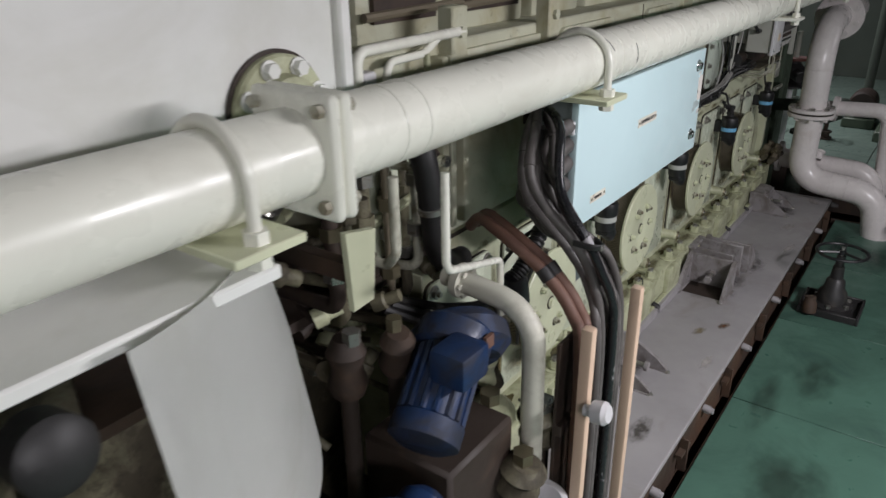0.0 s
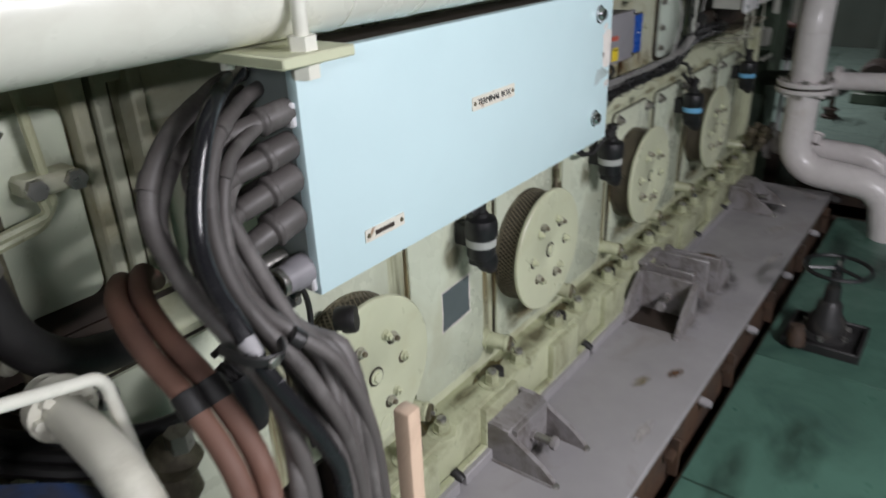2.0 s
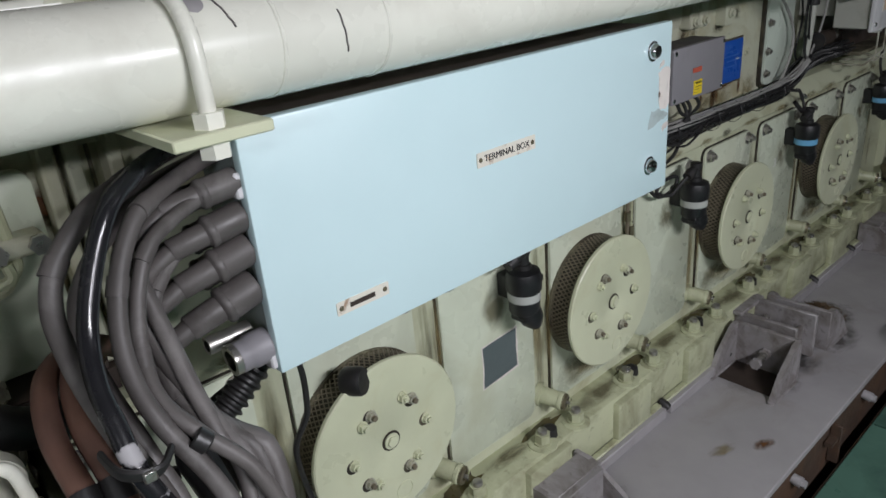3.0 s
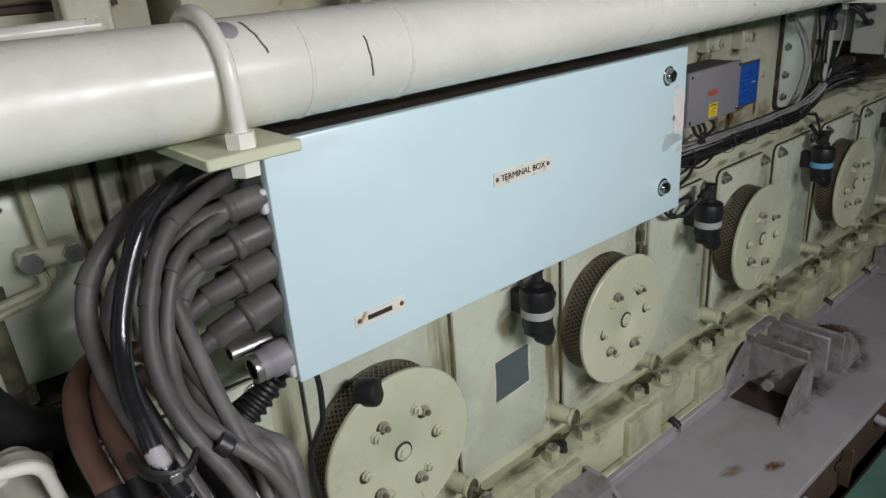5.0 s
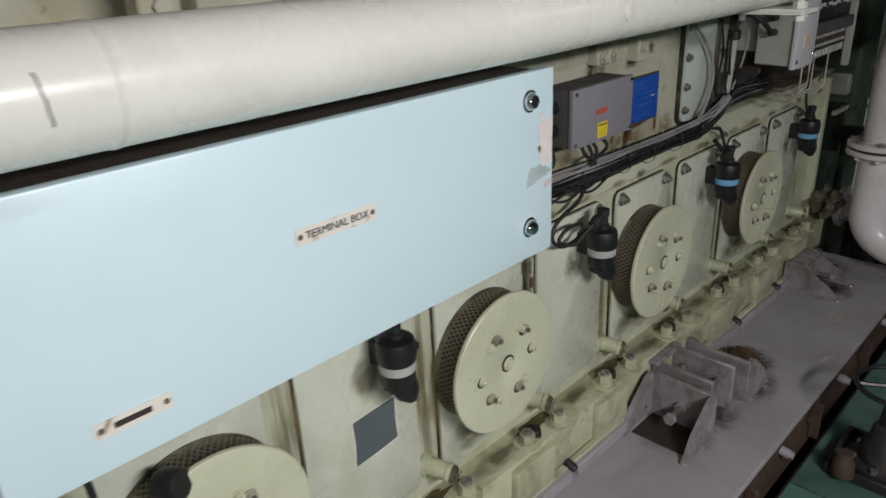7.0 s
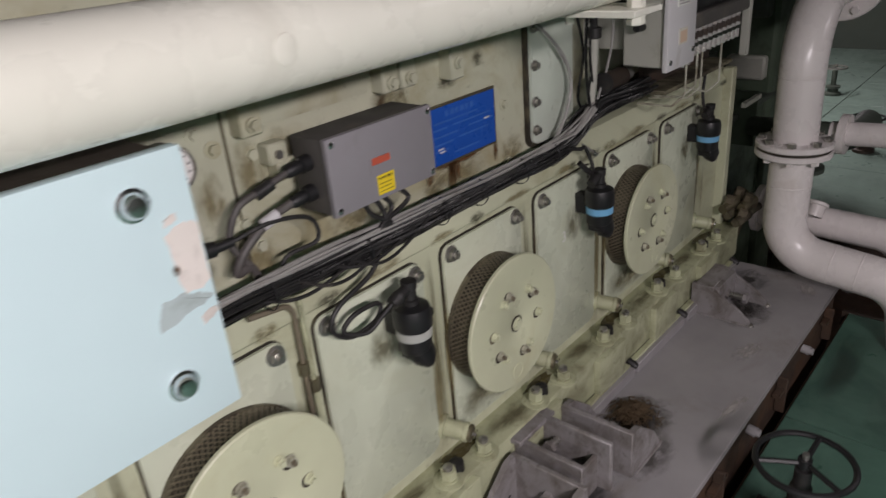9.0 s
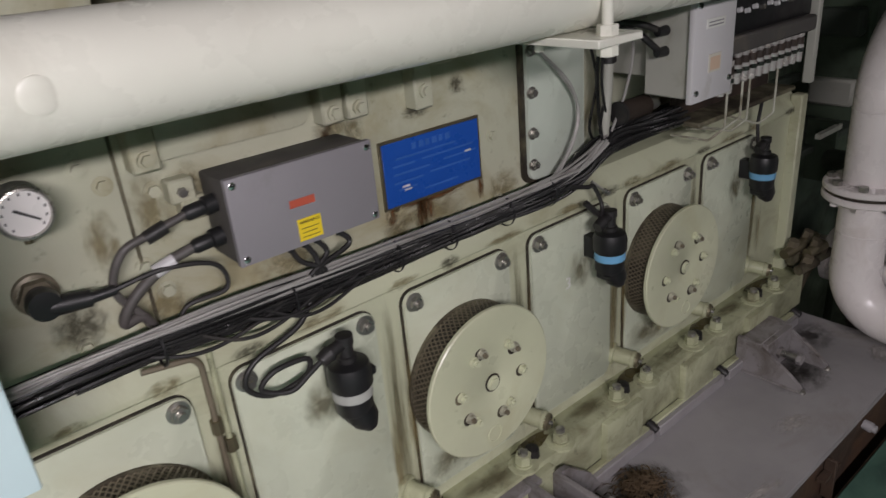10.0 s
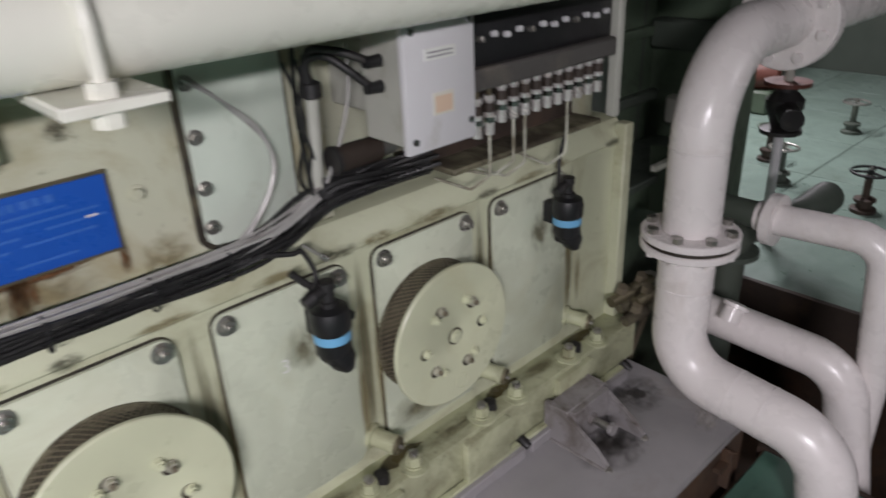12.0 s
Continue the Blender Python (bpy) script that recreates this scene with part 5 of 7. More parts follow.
for x, z in [(1.545, 1.182), (1.725, 1.225), (1.54, 1.19)]:
    part("scratch", bx(B(), x, x + 0.02, 0.1356, 0.1364, z, z + 0.004), CABINET, pl)
for x, z, w, h, m in [(1.507, 1.136, 0.022, 0.034, RUST_STAIN), (1.588, 1.12, 0.018, 0.055, RUST_STAIN), (1.6, 1.125, 0.014, 0.045, RUST_STAIN), (1.586, 1.128, 0.01, 0.04, RUST_STAIN), (1.772, 1.132, 0.014, 0.05, RUST_STAIN), (1.63, 1.142, 0.12, 0.012, RUST_STAIN), (1.6, 1.11, 0.16, 0.06, TAN_STAIN_AND_SHADE), (1.52, 1.1, 0.05, 0.05, TAN_STAIN_AND_SHADE), (1.59, 1.08, 0.03, 0.06, TAN_STAIN_AND_SHADE)]:
    stain(bp, (x, 0.1422 - (0.0008 if m == RUST_STAIN else 0), z), (w, 0, 0), (0, 0, h), m, "brown rust run")
for x, z, w, h in [(1.56, 1.146, 0.05, 0.007), (1.68, 1.146, 0.06, 0.006), (1.615, 1.122, 0.01, 0.04)]:
    stain(bp, (x, 0.1408, z), (w, 0, 0), (0, 0, h), RUST_STAIN, "brown rust along the plate's lower edge")
# stains on the engine's side
for x, z, w, h, m in [(1.4, 1.355, 0.07, 0.035, TAN_STAIN_AND_SHADE), (1.375, 1.345, 0.03, 0.03, RUST_STAIN), (1.44, 1.33, 0.03, 0.05, TAN_STAIN_AND_SHADE), (1.6, 1.345, 0.05, 0.02, OIL_STAIN), (1.02, 1.30, 0.05, 0.08, TAN_STAIN_AND_SHADE), (0.93, 1.27, 0.04, 0.07, TAN_STAIN_AND_SHADE), (1.0, 1.12, 0.07, 0.06, TAN_STAIN_AND_SHADE), (1.09, 1.32, 0.05, 0.06, TAN_STAIN_AND_SHADE),
                       (1.85, 1.11, 0.07, 0.05, TAN_STAIN_AND_SHADE), (1.72, 1.38, 0.03, 0.03, OIL_STAIN), (0.86, 1.14, 0.06, 0.06, OIL_STAIN), (1.25, 1.12, 0.1, 0.05, TAN_STAIN_AND_SHADE), (2.02, 1.09, 0.1, 0.03, OIL_STAIN), (-0.5, 1.2, 0.08, 0.1, TAN_STAIN_AND_SHADE), (-0.62, 1.3, 0.06, 0.12, OIL_STAIN), (-0.48, 1.35, 0.06, 0.05, RUST_STAIN)]:
    stain(engine, (x, 0.1428, z), (w, 0, 0), (0, 0, h), m, "brown stain on the paint")
rng = random.Random(21)
for k in range(22):
    x = -0.45 + 0.175 * k
    stain(engine, (x + rng.uniform(-0.05, 0.05), 0.0945, 0.995), (rng.uniform(0.04, 0.1), 0, 0), (0, 0, rng.uniform(0.012, 0.025)), TAN_STAIN_AND_SHADE if k % 3 else OIL_STAIN, "oily stain on the shoulder")
# brown stain and the sensor's cast shadow, painted as one patch
for x in (0.46, 1.272, 2.109, 2.935):
    stain(engine, (x - 0.03, DOOR_Y - 0.0008, 0.81), (0.06, 0, 0), (0, 0, 0.08), STAIN_AND_SHADE, "brown stain and painted shadow below a sensor")
# grime and the shade of the door gaps, both put into brown strips
rng = random.Random(8)
for k in range(9):
    x = -0.205 + 0.41 * k
    for side in (-1, 1):
        stain(engine, (x + 0.028 * side, DOOR_Y - 0.0007, rng.uniform(0.55, 0.8)), (0.02, 0, 0), (0, 0, rng.uniform(0.12, 0.3)), TAN_STAIN_AND_SHADE, "brown grime and painted shade along a door edge")
    stain(engine, (x, 0.1072, 0.66), (0.03, 0, 0), (0, 0, 0.36), STAIN_AND_SHADE, "oily grime and painted shade between two doors")
for k in range(4):
    x = 0.82 * k
    stain(engine, (x - 0.05, DOOR_Y - 0.0009, 0.47), (0.13, 0, 0), (0, 0, 0.07), STAIN_AND_SHADE, "oily weep under a relief valve")
    stain(engine, (x + 0.05, DOOR_Y - 0.0013, 0.45), (0.12, 0, 0), (0, 0, 0.05), TAN_STAIN_AND_SHADE, "brown weep under a relief valve")
    stain(engine, (x + 0.02, 0.05, 0.3542), (0.16, 0, 0), (0, 0.045, 0), STAIN_AND_SHADE, "oil lying on the engine foot")
    stain(engine, (x + 0.42, 0.06, 0.3544), (0.12, 0, 0), (0, 0.035, 0), STAIN_AND_SHADE, "grease lying on the engine foot")
# bare slate patch on a door
tagged(part("bare_patch", slab(B(), [(0.376, 0.59), (0.44, 0.595), (0.506, 0.602), (0.503, 0.66), (0.505, 0.718), (0.44, 0.716), (0.378, 0.712), (0.38, 0.65)], DOOR_Y - 0.0008, DOOR_Y), SLATE, None, "bare slate grey rectangle where a plate was removed from a door", (0.44, DOOR_Y, 0.65)), category="patch")
tagged(part("chipped_edge", slab(B(), [(0.371, 0.586), (0.41, 0.59), (0.44, 0.588), (0.511, 0.597), (0.508, 0.63), (0.511, 0.668), (0.507, 0.70), (0.511, 0.724), (0.44, 0.719), (0.374, 0.716), (0.376, 0.65)], DOOR_Y - 0.0004, DOOR_Y), CHIP, None, "thin white chipped paint edge round a bare patch", (0.44, DOOR_Y, 0.65)), category="patch")
for x, word in ((2.028, "3"),):
    num = thing("stencil_number", (x, DOOR_Y, 0.78), "white stencilled number on a crankcase door", "number")
    lettering(word, 0.05, WHITE, num, (x, DOOR_Y - 0.0007, 0.78), thick=0.0005)

# ---- cable bundle along the shoulder ----
rng = random.Random(3)
LINE = [(0.42, 0.06, 1.075), (0.8, 0.06, 1.098), (1.07, 0.065, 1.092), (1.33, 0.07, 1.082), (1.67, 0.075, 1.076), (1.9, 0.075, 1.077), (2.04, 0.075, 1.09), (2.14, 0.075, 1.135)]
TO_BOX = [(2.2, 0.06, 1.158), (2.3, 0.03, 1.166), (2.42, 0.02, 1.17)]
UPWARD = [(2.15, 0.085, 1.2), (2.145, 0.085, 1.32), (2.142, 0.085, 1.44)]
bundle = thing("cable_bundle", (1.3, 0.1, 1.05), "bundle of black and silver cables tied along the engine shoulder", "cable bundle")
for k in range(46):
    silver = k % 4 == 0
    a, q = rng.uniform(0, 6.28), rng.uniform(0.1, 1.0) ** 0.6
    dy, dz = 0.026 * q * math.cos(a), 0.027 * q * math.sin(a) - 0.004
    if silver:
        dy, dz = rng.uniform(-0.026, 0.0), rng.uniform(0.012, 0.03)
    end = [] if silver else UPWARD if k % 12 == 1 else TO_BOX
    cut = rng.choice((0, 0, 1, 2)) if k > 8 else 0
    pts = []
    for x, y, z in LINE[cut:] + end:
        pts.append((x + rng.uniform(-0.02, 0.02), y + dy + rng.uniform(-0.007, 0.007), z + 0.006 + dz + rng.uniform(-0.009, 0.007)))
    part("strand", tube(B(), pts, rng.uniform(0.0026, 0.004) if silver else rng.uniform(0.0034, 0.0058), 7, 5), CABLE_SILVER if silver else WIRE_BLACK, bundle, "silver braided cable" if silver else "")
for x, drop in ((1.02, 0.03), (1.1, 0.022), (1.14, 0.034), (0.93, 0.02)):
    part("slack_loop", tube(B(), [(x, 0.045, 1.09), (x + 0.06, 0.035, 1.09 - drop), (x + 0.13, 0.038, 1.085 - drop), (x + 0.24, 0.045, 1.085)], 0.0038, 7, 7), BLACK_RUBBER, bundle)
for x, y, z in [(0.95, 0.062, 1.095), (1.2, 0.068, 1.086), (1.45, 0.072, 1.08), (1.6, 0.074, 1.077), (1.78, 0.075, 1.076), (1.93, 0.075, 1.08)]:
    part("cable_tie", lathe(B(), (x, y, z), (1, 0, 0), [(0.036, -0.003), (0.0375, -0.002), (0.0375, 0.002), (0.036, 0.003)], 16), BLACK_PLASTIC, bundle)
part("loose_end", rod(rod(B(), (2.1, 0.07, 1.06), (2.13, 0.05, 1.03), 0.004), (2.128, 0.051, 1.032), (2.14, 0.045, 1.02), 0.007), STEEL, bundle)
# coil from the bundle to the sensors
for sx, pts in [(1.27, [(1.25, 0.06, 1.08), (1.2, 0.05, 1.03), (1.1, 0.05, 0.995), (1.075, 0.05, 0.95), (1.12, 0.045, 0.915), (1.19, 0.04, 0.925), (1.2, 0.04, 0.96), (1.13, 0.04, 0.965), (1.1, 0.045, 0.935), (1.15, 0.03, 0.915), (1.19, 0.02, 0.94), (1.215, 0.012, 0.96)]),
                (2.095, [(2.0, 0.06, 1.075), (2.06, 0.05, 1.06), (2.085, 0.05, 1.055), (2.1, 0.035, 1.0), (2.07, 0.02, 0.972), (2.052, 0.012, 0.962)]),
                (2.92, [(2.98, 0.06, 1.12), (2.95, 0.05, 1.08), (2.93, 0.045, 1.03), (2.91, 0.03, 0.985), (2.88, 0.012, 0.962)]),
                (0.45, [(0.46, 0.06, 1.12), (0.43, 0.03, 1.02), (0.4, 0.012, 0.962)])]:
    tagged(part("sensor_cable", tube(B(), pts, 0.0056 if sx > 1 else 0.0075, 10, 8), BLACK_RUBBER, None, "black looped cable feeding an oil mist sensor", pts[0]), category="cable", group="sensor cables")
tagged(part("dangling_tie", tube(B(), [(2.05, 0.05, 1.02), (2.08, 0.035, 0.985), (2.1, 0.03, 0.975)], 0.0085, 8, 6), BLACK_RUBBER, None, "short black cable end beside the sensor plug", (2.05, 0.05, 1.02)), category="cable")
# steel conduit and thin wires
cd = thing("conduit", (2.14, 0.07, 1.15), "grimy vertical steel conduit beside the mint panel", "conduit")
part("conduit_pipe", tube(B(), [(2.158, 0.075, 1.17), (2.161, 0.07, 1.26), (2.166, 0.068, 1.375)], 0.0135, 12, 4), CABINET_SIDE, cd)
part("coupling", lathe(B(), (2.166, 0.068, 1.355), (0, 0, 1), [(0.014, 0), (0.02, 0.004), (0.02, 0.03), (0.014, 0.034)], 14), BLACK_RUBBER, cd)
for pts in ([(1.93, 0.11, 1.43), (1.98, 0.1, 1.39), (2.05, 0.095, 1.32), (2.075, 0.09, 1.24), (2.04, 0.085, 1.17), (1.98, 0.08, 1.11)], [(1.94, 0.112, 1.43), (2.0, 0.1, 1.37), (2.065, 0.095, 1.29), (2.068, 0.09, 1.22), (2.02, 0.085, 1.15), (1.95, 0.08, 1.1)], [(2.25, 0.06, 1.45), (2.24, 0.05, 1.36), (2.21, 0.05, 1.27), (2.17, 0.06, 1.18)]):
    tagged(part("hanging_wire", tube(B(), pts, 0.004, 7, 8), CABLE_SILVER, None, "thin grey wire hanging in front of the panel", pts[0]), category="wire", group="hanging wires")

# ---- small cabinet and lubricator at the far end ----
cb = thing("control_cabinet", (2.34, -0.05, 1.25), "small pale grey control cabinet with white and rusty tags", "cabinet")
part("case", bx(B(), 2.262, 2.43, -0.098, 0.03, 1.26, 1.51, 0.005), CABINET_SIDE, cb)
dr = part("door", bx(B(), 2.25, 2.436, -0.116, -0.099, 1.25, 1.515, 0.004, 2), CABINET, cb)
part("white_tag", bx(B(), 2.3, 2.38, -0.119, -0.1158, 1.425, 1.447), WHITE, dr)
for z in (1.43, 1.438):
    part("text_bar", bx(B(), 2.306, 2.372, -0.1196, -0.119, z, z + 0.003), GREY_BOX, dr)
part("rusty_tag", bx(B(), 2.318, 2.372, -0.1185, -0.1158, 1.318, 1.362), PLATE_CREAM, dr)
part("tag_face", bx(B(), 2.323, 2.367, -0.1192, -0.1186, 1.323, 1.355), PEACH, dr, "faded rusty tan tag")
for x, z in ((2.268, 1.276), (2.268, 1.482), (2.418, 1.49), (2.42, 1.29)):
    part("door_screw", lathe(B(), (x, -0.116, z), (0, -1, 0), [(0.0085, 0), (0.007, 0.004), (0, 0.005)], 14), CHROME, dr)
part("mount", bx(B(), 2.3, 2.4, 0.03, 0.21, 1.3, 1.45, 0.004), CABINET_SIDE, cb)
for k, z in enumerate((1.425, 1.375)):
    gl = part("side_gland", rod(B(), (2.262, -0.03, z), (2.225, -0.03, z), 0.013, 0.01), BLACK_PLASTIC, cb)
    part("side_cable", tube(B(), [(2.24, -0.03, z), (2.2, -0.01, z + 0.02 + 0.02 * k), (2.175, 0.02, 1.452 - 0.012 * k), (2.155, 0.045, 1.45 - 0.012 * k), (2.152, 0.06, 1.415), (2.164 + 0.008 * k, 0.068, 1.365)], 0.0085, 10, 8), BLACK_RUBBER, gl)
dv = thing("solenoid_coil", (2.2, 0.05, 1.21), "dark cylindrical solenoid with a steel end under the cabinet", "solenoid")
part("coil", rod(B(), (2.19, 0.05, 1.225), (2.3, 0.05, 1.225), 0.028), SOOT_AND_SHADE, dv)
part("end_ring", rod(B(), (2.182, 0.05, 1.225), (2.192, 0.05, 1.225), 0.031), BLACK_RUBBER, dv)
part("steel_end", rod(B(), (2.3, 0.05, 1.225), (2.34, 0.05, 1.225), 0.02), STEEL, dv)

lub = thing("lubricator", (2.75, 0.0, 1.1), "black cylinder lubricator with a row of chrome sight glasses", "lubricator")
part("tank", bx(B(), 2.5, 3.0, -0.055, 0.16, 1.37, 1.53, 0.01, 2), BLACK_PLASTIC, lub)
part("rail", bx(B(), 2.46, 3.0, -0.075, 0.05, 1.325, 1.372, 0.006), GREY_BOX_DARK, lub)
part("end_post", bx(B(), 3.005, 3.03, -0.075, -0.045, 1.16, 1.56, 0.004), CABINET_SIDE, lub)
part("base_plate", bx(B(), 2.46, 3.03, -0.02, 0.2, 1.13, 1.145, 0.004), GREASE_AND_SHADE, lub)
part("back_plate", bx(B(), 2.46, 3.0, 0.06, 0.075, 1.15, 1.37), SOOT_AND_SHADE, lub)
for k in range(12):
    x = 2.51 + 0.041 * k
    low = 1.215 if k in (0, 1) else 1.235
    sg = part("sight_glass", lathe(B(), (x, -0.045, low), (0, 0, 1), [(0, 0), (0.011, 0), (0.0125, 0.012), (0.0115, 0.016), (0.0125, 0.03), (0.014, 0.032), (0.014, 0.05), (0.01, 0.054), (0.01, 0.075), (0.013, 0.078), (0.013, 0.09), (0, 0.09)], 14), SIGHT, lub, "chrome sight glass")
    part("gland_nut", nut(B(), (x, -0.045, low + 0.03), (0, 0, 1), 0.0165, 0.012), CHROME, sg, "bright chrome nut")
    part("seal_ring", lathe(B(), (x, -0.045, low + 0.053), (0, 0, 1), [(0.0105, 0), (0.0135, 0), (0.0135, 0.02), (0.0105, 0.02)], 12), SOOT_AND_SHADE, sg, "dark oily glass")
    part("feed_pipe", tube(B(), [(x, -0.045, 1.3), (x, -0.045, 1.33)], 0.006, 8, 1), BRASS, sg)
    if k in (1, 3, 4, 8):
        part("down_pipe", tube(B(), bends([(x, -0.045, low), (x, -0.045, 1.13 - 0.015 * (k % 3)), (x - 0.04, -0.02, 1.1 - 0.015 * (k % 3)), (x - 0.04, 0.1, 1.085)], 0.012, 4), 0.0035, 8, 1), DIRTY_PIPE, sg)
    part("adjuster", lathe(B(), (x, -0.057, 1.43 + 0.006 * (k % 2)), (0, -1, 0.2), [(0.007, 0), (0.007, 0.012), (0, 0.013)], 10), CABINET if k % 4 else STEEL, lub)


# ---- the engine's pump end ----
bk = thing("engine_end_casing", (-1.6, 0.6, 0.0), "oily dark cream end casing behind the pumps", "engine casing")
part("casing", bx(B(), -2.7, -0.625, 0.42, 1.4, -0.66, 1.42, 0.01), GREASE_AND_SHADE, bk)
# next three bars: added dark strips for the shadow gap below the panel
part("dark_sill", bx(B(), -2.7, -0.3, 0.13, 0.42, 1.03, 1.056), SOOT_AND_SHADE, bk)
part("gap_filler", bx(B(), -0.86, -0.445, 0.155, 0.42, 1.0, 1.057), SOOT_AND_SHADE, bk)
part("oily_strip", bx(B(), -0.84, -0.46, 0.125, 0.144, 1.06, 1.11, 0.003), SOOT_AND_SHADE, bk)
part("lower_sill", bx(B(), -2.7, -0.75, 0.1, 0.42, 0.1, 0.2, 0.006), SOOT_AND_SHADE, bk)

wh = thing("air_cooler_housing", (-1.9, 0.5, 1.45), "large white painted air cooler housing with a round bolted cover", "engine housing")
part("casing", bx(B(), -3.2, -0.95, 0.0, 1.2, 1.42, 2.5, 0.03, 3), WHITE, wh)
cvr = part("round_cover", lathe(B(), (-1.125, 0.002, 1.575), (0, -1, 0), [(0.105, 0), (0.105, 0.02), (0.1, 0.026), (0.072, 0.028), (0.068, 0.05), (0.06, 0.054), (0, 0.054)], 40), FLANGE_PAINT, wh)
part("cover_rim", lathe(B(), (-1.125, 0.001, 1.575), (0, -1, 0), [(0.112, 0), (0.112, 0.008), (0.1, 0.008)], 40), SOOT_AND_SHADE, cvr)
for k in range(8):
    a = radians(45 * k + 20)
    p = (-1.125 + 0.086 * math.cos(a), -0.026, 1.575 + 0.086 * math.sin(a))
    part("cover_bolt", nut(lathe(B(), p, (0, -1, 0), [(0.018, 0), (0.018, 0.003), (0, 0.003)], 16), p, (0, -1, 0), 0.014, 0.016), WHITE, cvr)
for k in range(2):
    part("eye_bolt", rod(B(), (-1.19 + 0.06 * k, 0.0, 1.93), (-1.19 + 0.06 * k, -0.03, 1.93), 0.018), DARK_STEEL, wh)
part("rim_strip", bx(B(), -0.962, -0.93, -0.015, 0.3, 1.44, 2.4, 0.006), WHITE, wh)

# curved white cowl below the pipe
cw = thing("white_cowl", (-1.55, -0.1, 1.05), "curved white painted cowl below the long pipe", "cowl")
bm = B()
cols = []
for k in range(13):
    f = k / 12
    ang = radians(6 + 70 * f)
    cx, cyy, r = -1.685, 0.0, 0.34
    top = (cx + (r + 0.07 * f) * math.sin(ang), cyy - r * math.cos(ang), 1.465)
    bot = (cx + 0.02 + (r + 0.075 + 0.07 * f) * math.sin(ang), cyy - (r + 0.02) * math.cos(ang), 0.955 + 0.035 * f)
    cols.append((bm.verts.new(top), bm.verts.new((0.42 * top[0] + 0.58 * bot[0], 0.42 * top[1] + 0.58 * bot[1], 1.24)), bm.verts.new(bot)))
for a, b in zip(cols, cols[1:]):
    bm.faces.new([a[0], b[0], b[1], a[1]])
    bm.faces.new([a[1], b[1], b[2], a[2]])
bmesh.ops.solidify(bm, geom=list(bm.faces), thickness=0.012)
part("shell", bm, WHITE, cw)
part("top_flange", bx(B(), -2.2, -1.4, -0.3, 0.1, 1.44, 1.462, 0.004), WHITE, cw)
part("support", bx(B(), -1.75, -1.55, 0.05, 0.42, 1.1, 1.44, 0.006), GREASE_AND_SHADE, cw)
yb = thing("filter_body", (-1.85, -0.12, 0.6), "dirty yellow filter body with a black cap beside the cowl", "filter")
part("body", lathe(B(), (-1.86, -0.16, 0.7), (0, 0, 1), [(0, 0), (0.1, 0), (0.12, 0.03), (0.12, 0.6), (0.1, 0.64), (0, 0.65)], 28), GREASE_AND_SHADE, yb)
part("cap", lathe(B(), (-1.73, -0.31, 1.37), (0, -1, 0.2), [(0.045, -0.05), (0.045, 0), (0.03, 0.012), (0, 0.014)], 20), BLACK_RUBBER, yb)
part("leg", rod(B(), (-1.86, -0.16, -0.3), (-1.86, -0.16, 0.7), 0.05), SOOT_AND_SHADE, yb)

# blue motor pump
mp = thing("motor_pump", (-0.85, -0.22, 0.6), "dark blue electric motor pump with cooling fins", "pump")
ax0, ax1 = Vector((-0.83, -0.19, 1.06)), Vector((-1.13, -0.27, 0.84))
w = (ax1 - ax0).normalized()
bm = lathe(B(), ax0, w, [(0, 0), (0.075, 0), (0.085, 0.01), (0.085, 0.06), (0.07, 0.07), (0.07, 0.22), (0.078, 0.225), (0.078, 0.27), (0.05, 0.285), (0, 0.285)], 28)
part("motor_body", bm, BLUE_PUMP, mp)
s_, u_, _ = frame_of(w)
for k in range(16):
    a = 2 * math.pi * k / 16
    n_ = s_ * math.cos(a) + u_ * math.sin(a)
    p = ax0 + w * 0.075 + n_ * 0.069
    part("fin", tube(B(), [p, p + w * 0.145], 0.0075, 6, 1), BLUE_PUMP, mp)
part("terminal_housing", bx(B(), -1.0, -0.9, -0.32, -0.23, 1.02, 1.1, 0.012, 2), BLUE_PUMP, mp)
part("volute", lathe(B(), (-0.8, -0.17, 1.0), (0.5, 0.5, 0.6), [(0, -0.05), (0.09, -0.05), (0.12, -0.02), (0.12, 0.02), (0.09, 0.05), (0, 0.05)], 24), BLUE_PUMP, mp)
part("plinth", bx(B(), -1.02, -0.76, -0.3, -0.05, -0.1, 0.82, 0.01), SOOT_AND_SHADE, mp)
part("red_tag", bx(B(), -0.87, -0.84, -0.29, -0.282, 1.05, 1.08), TERRACOTTA, mp)
second = thing("motor_pump", (-1.15, -0.3, 0.4), "dark blue electric motor lying low beside the cowl", "pump")
part("motor_body", lathe(B(), (-1.33, -0.32, 0.72), (0.9, 0.1, 0.35), [(0, 0), (0.08, 0), (0.09, 0.02), (0.09, 0.2), (0.06, 0.22), (0, 0.22)], 24), BLUE_PUMP, second)
part("end_cap", lathe(B(), (-1.126, -0.297, 0.8), (0.9, 0.1, 0.35), [(0.06, 0), (0.055, 0.03), (0.03, 0.05), (0, 0.05)], 20), BLUE_PUMP, second)
part("plinth", bx(B(), -1.35, -1.1, -0.4, -0.2, -0.1, 0.68, 0.01), SOOT_AND_SHADE, second)

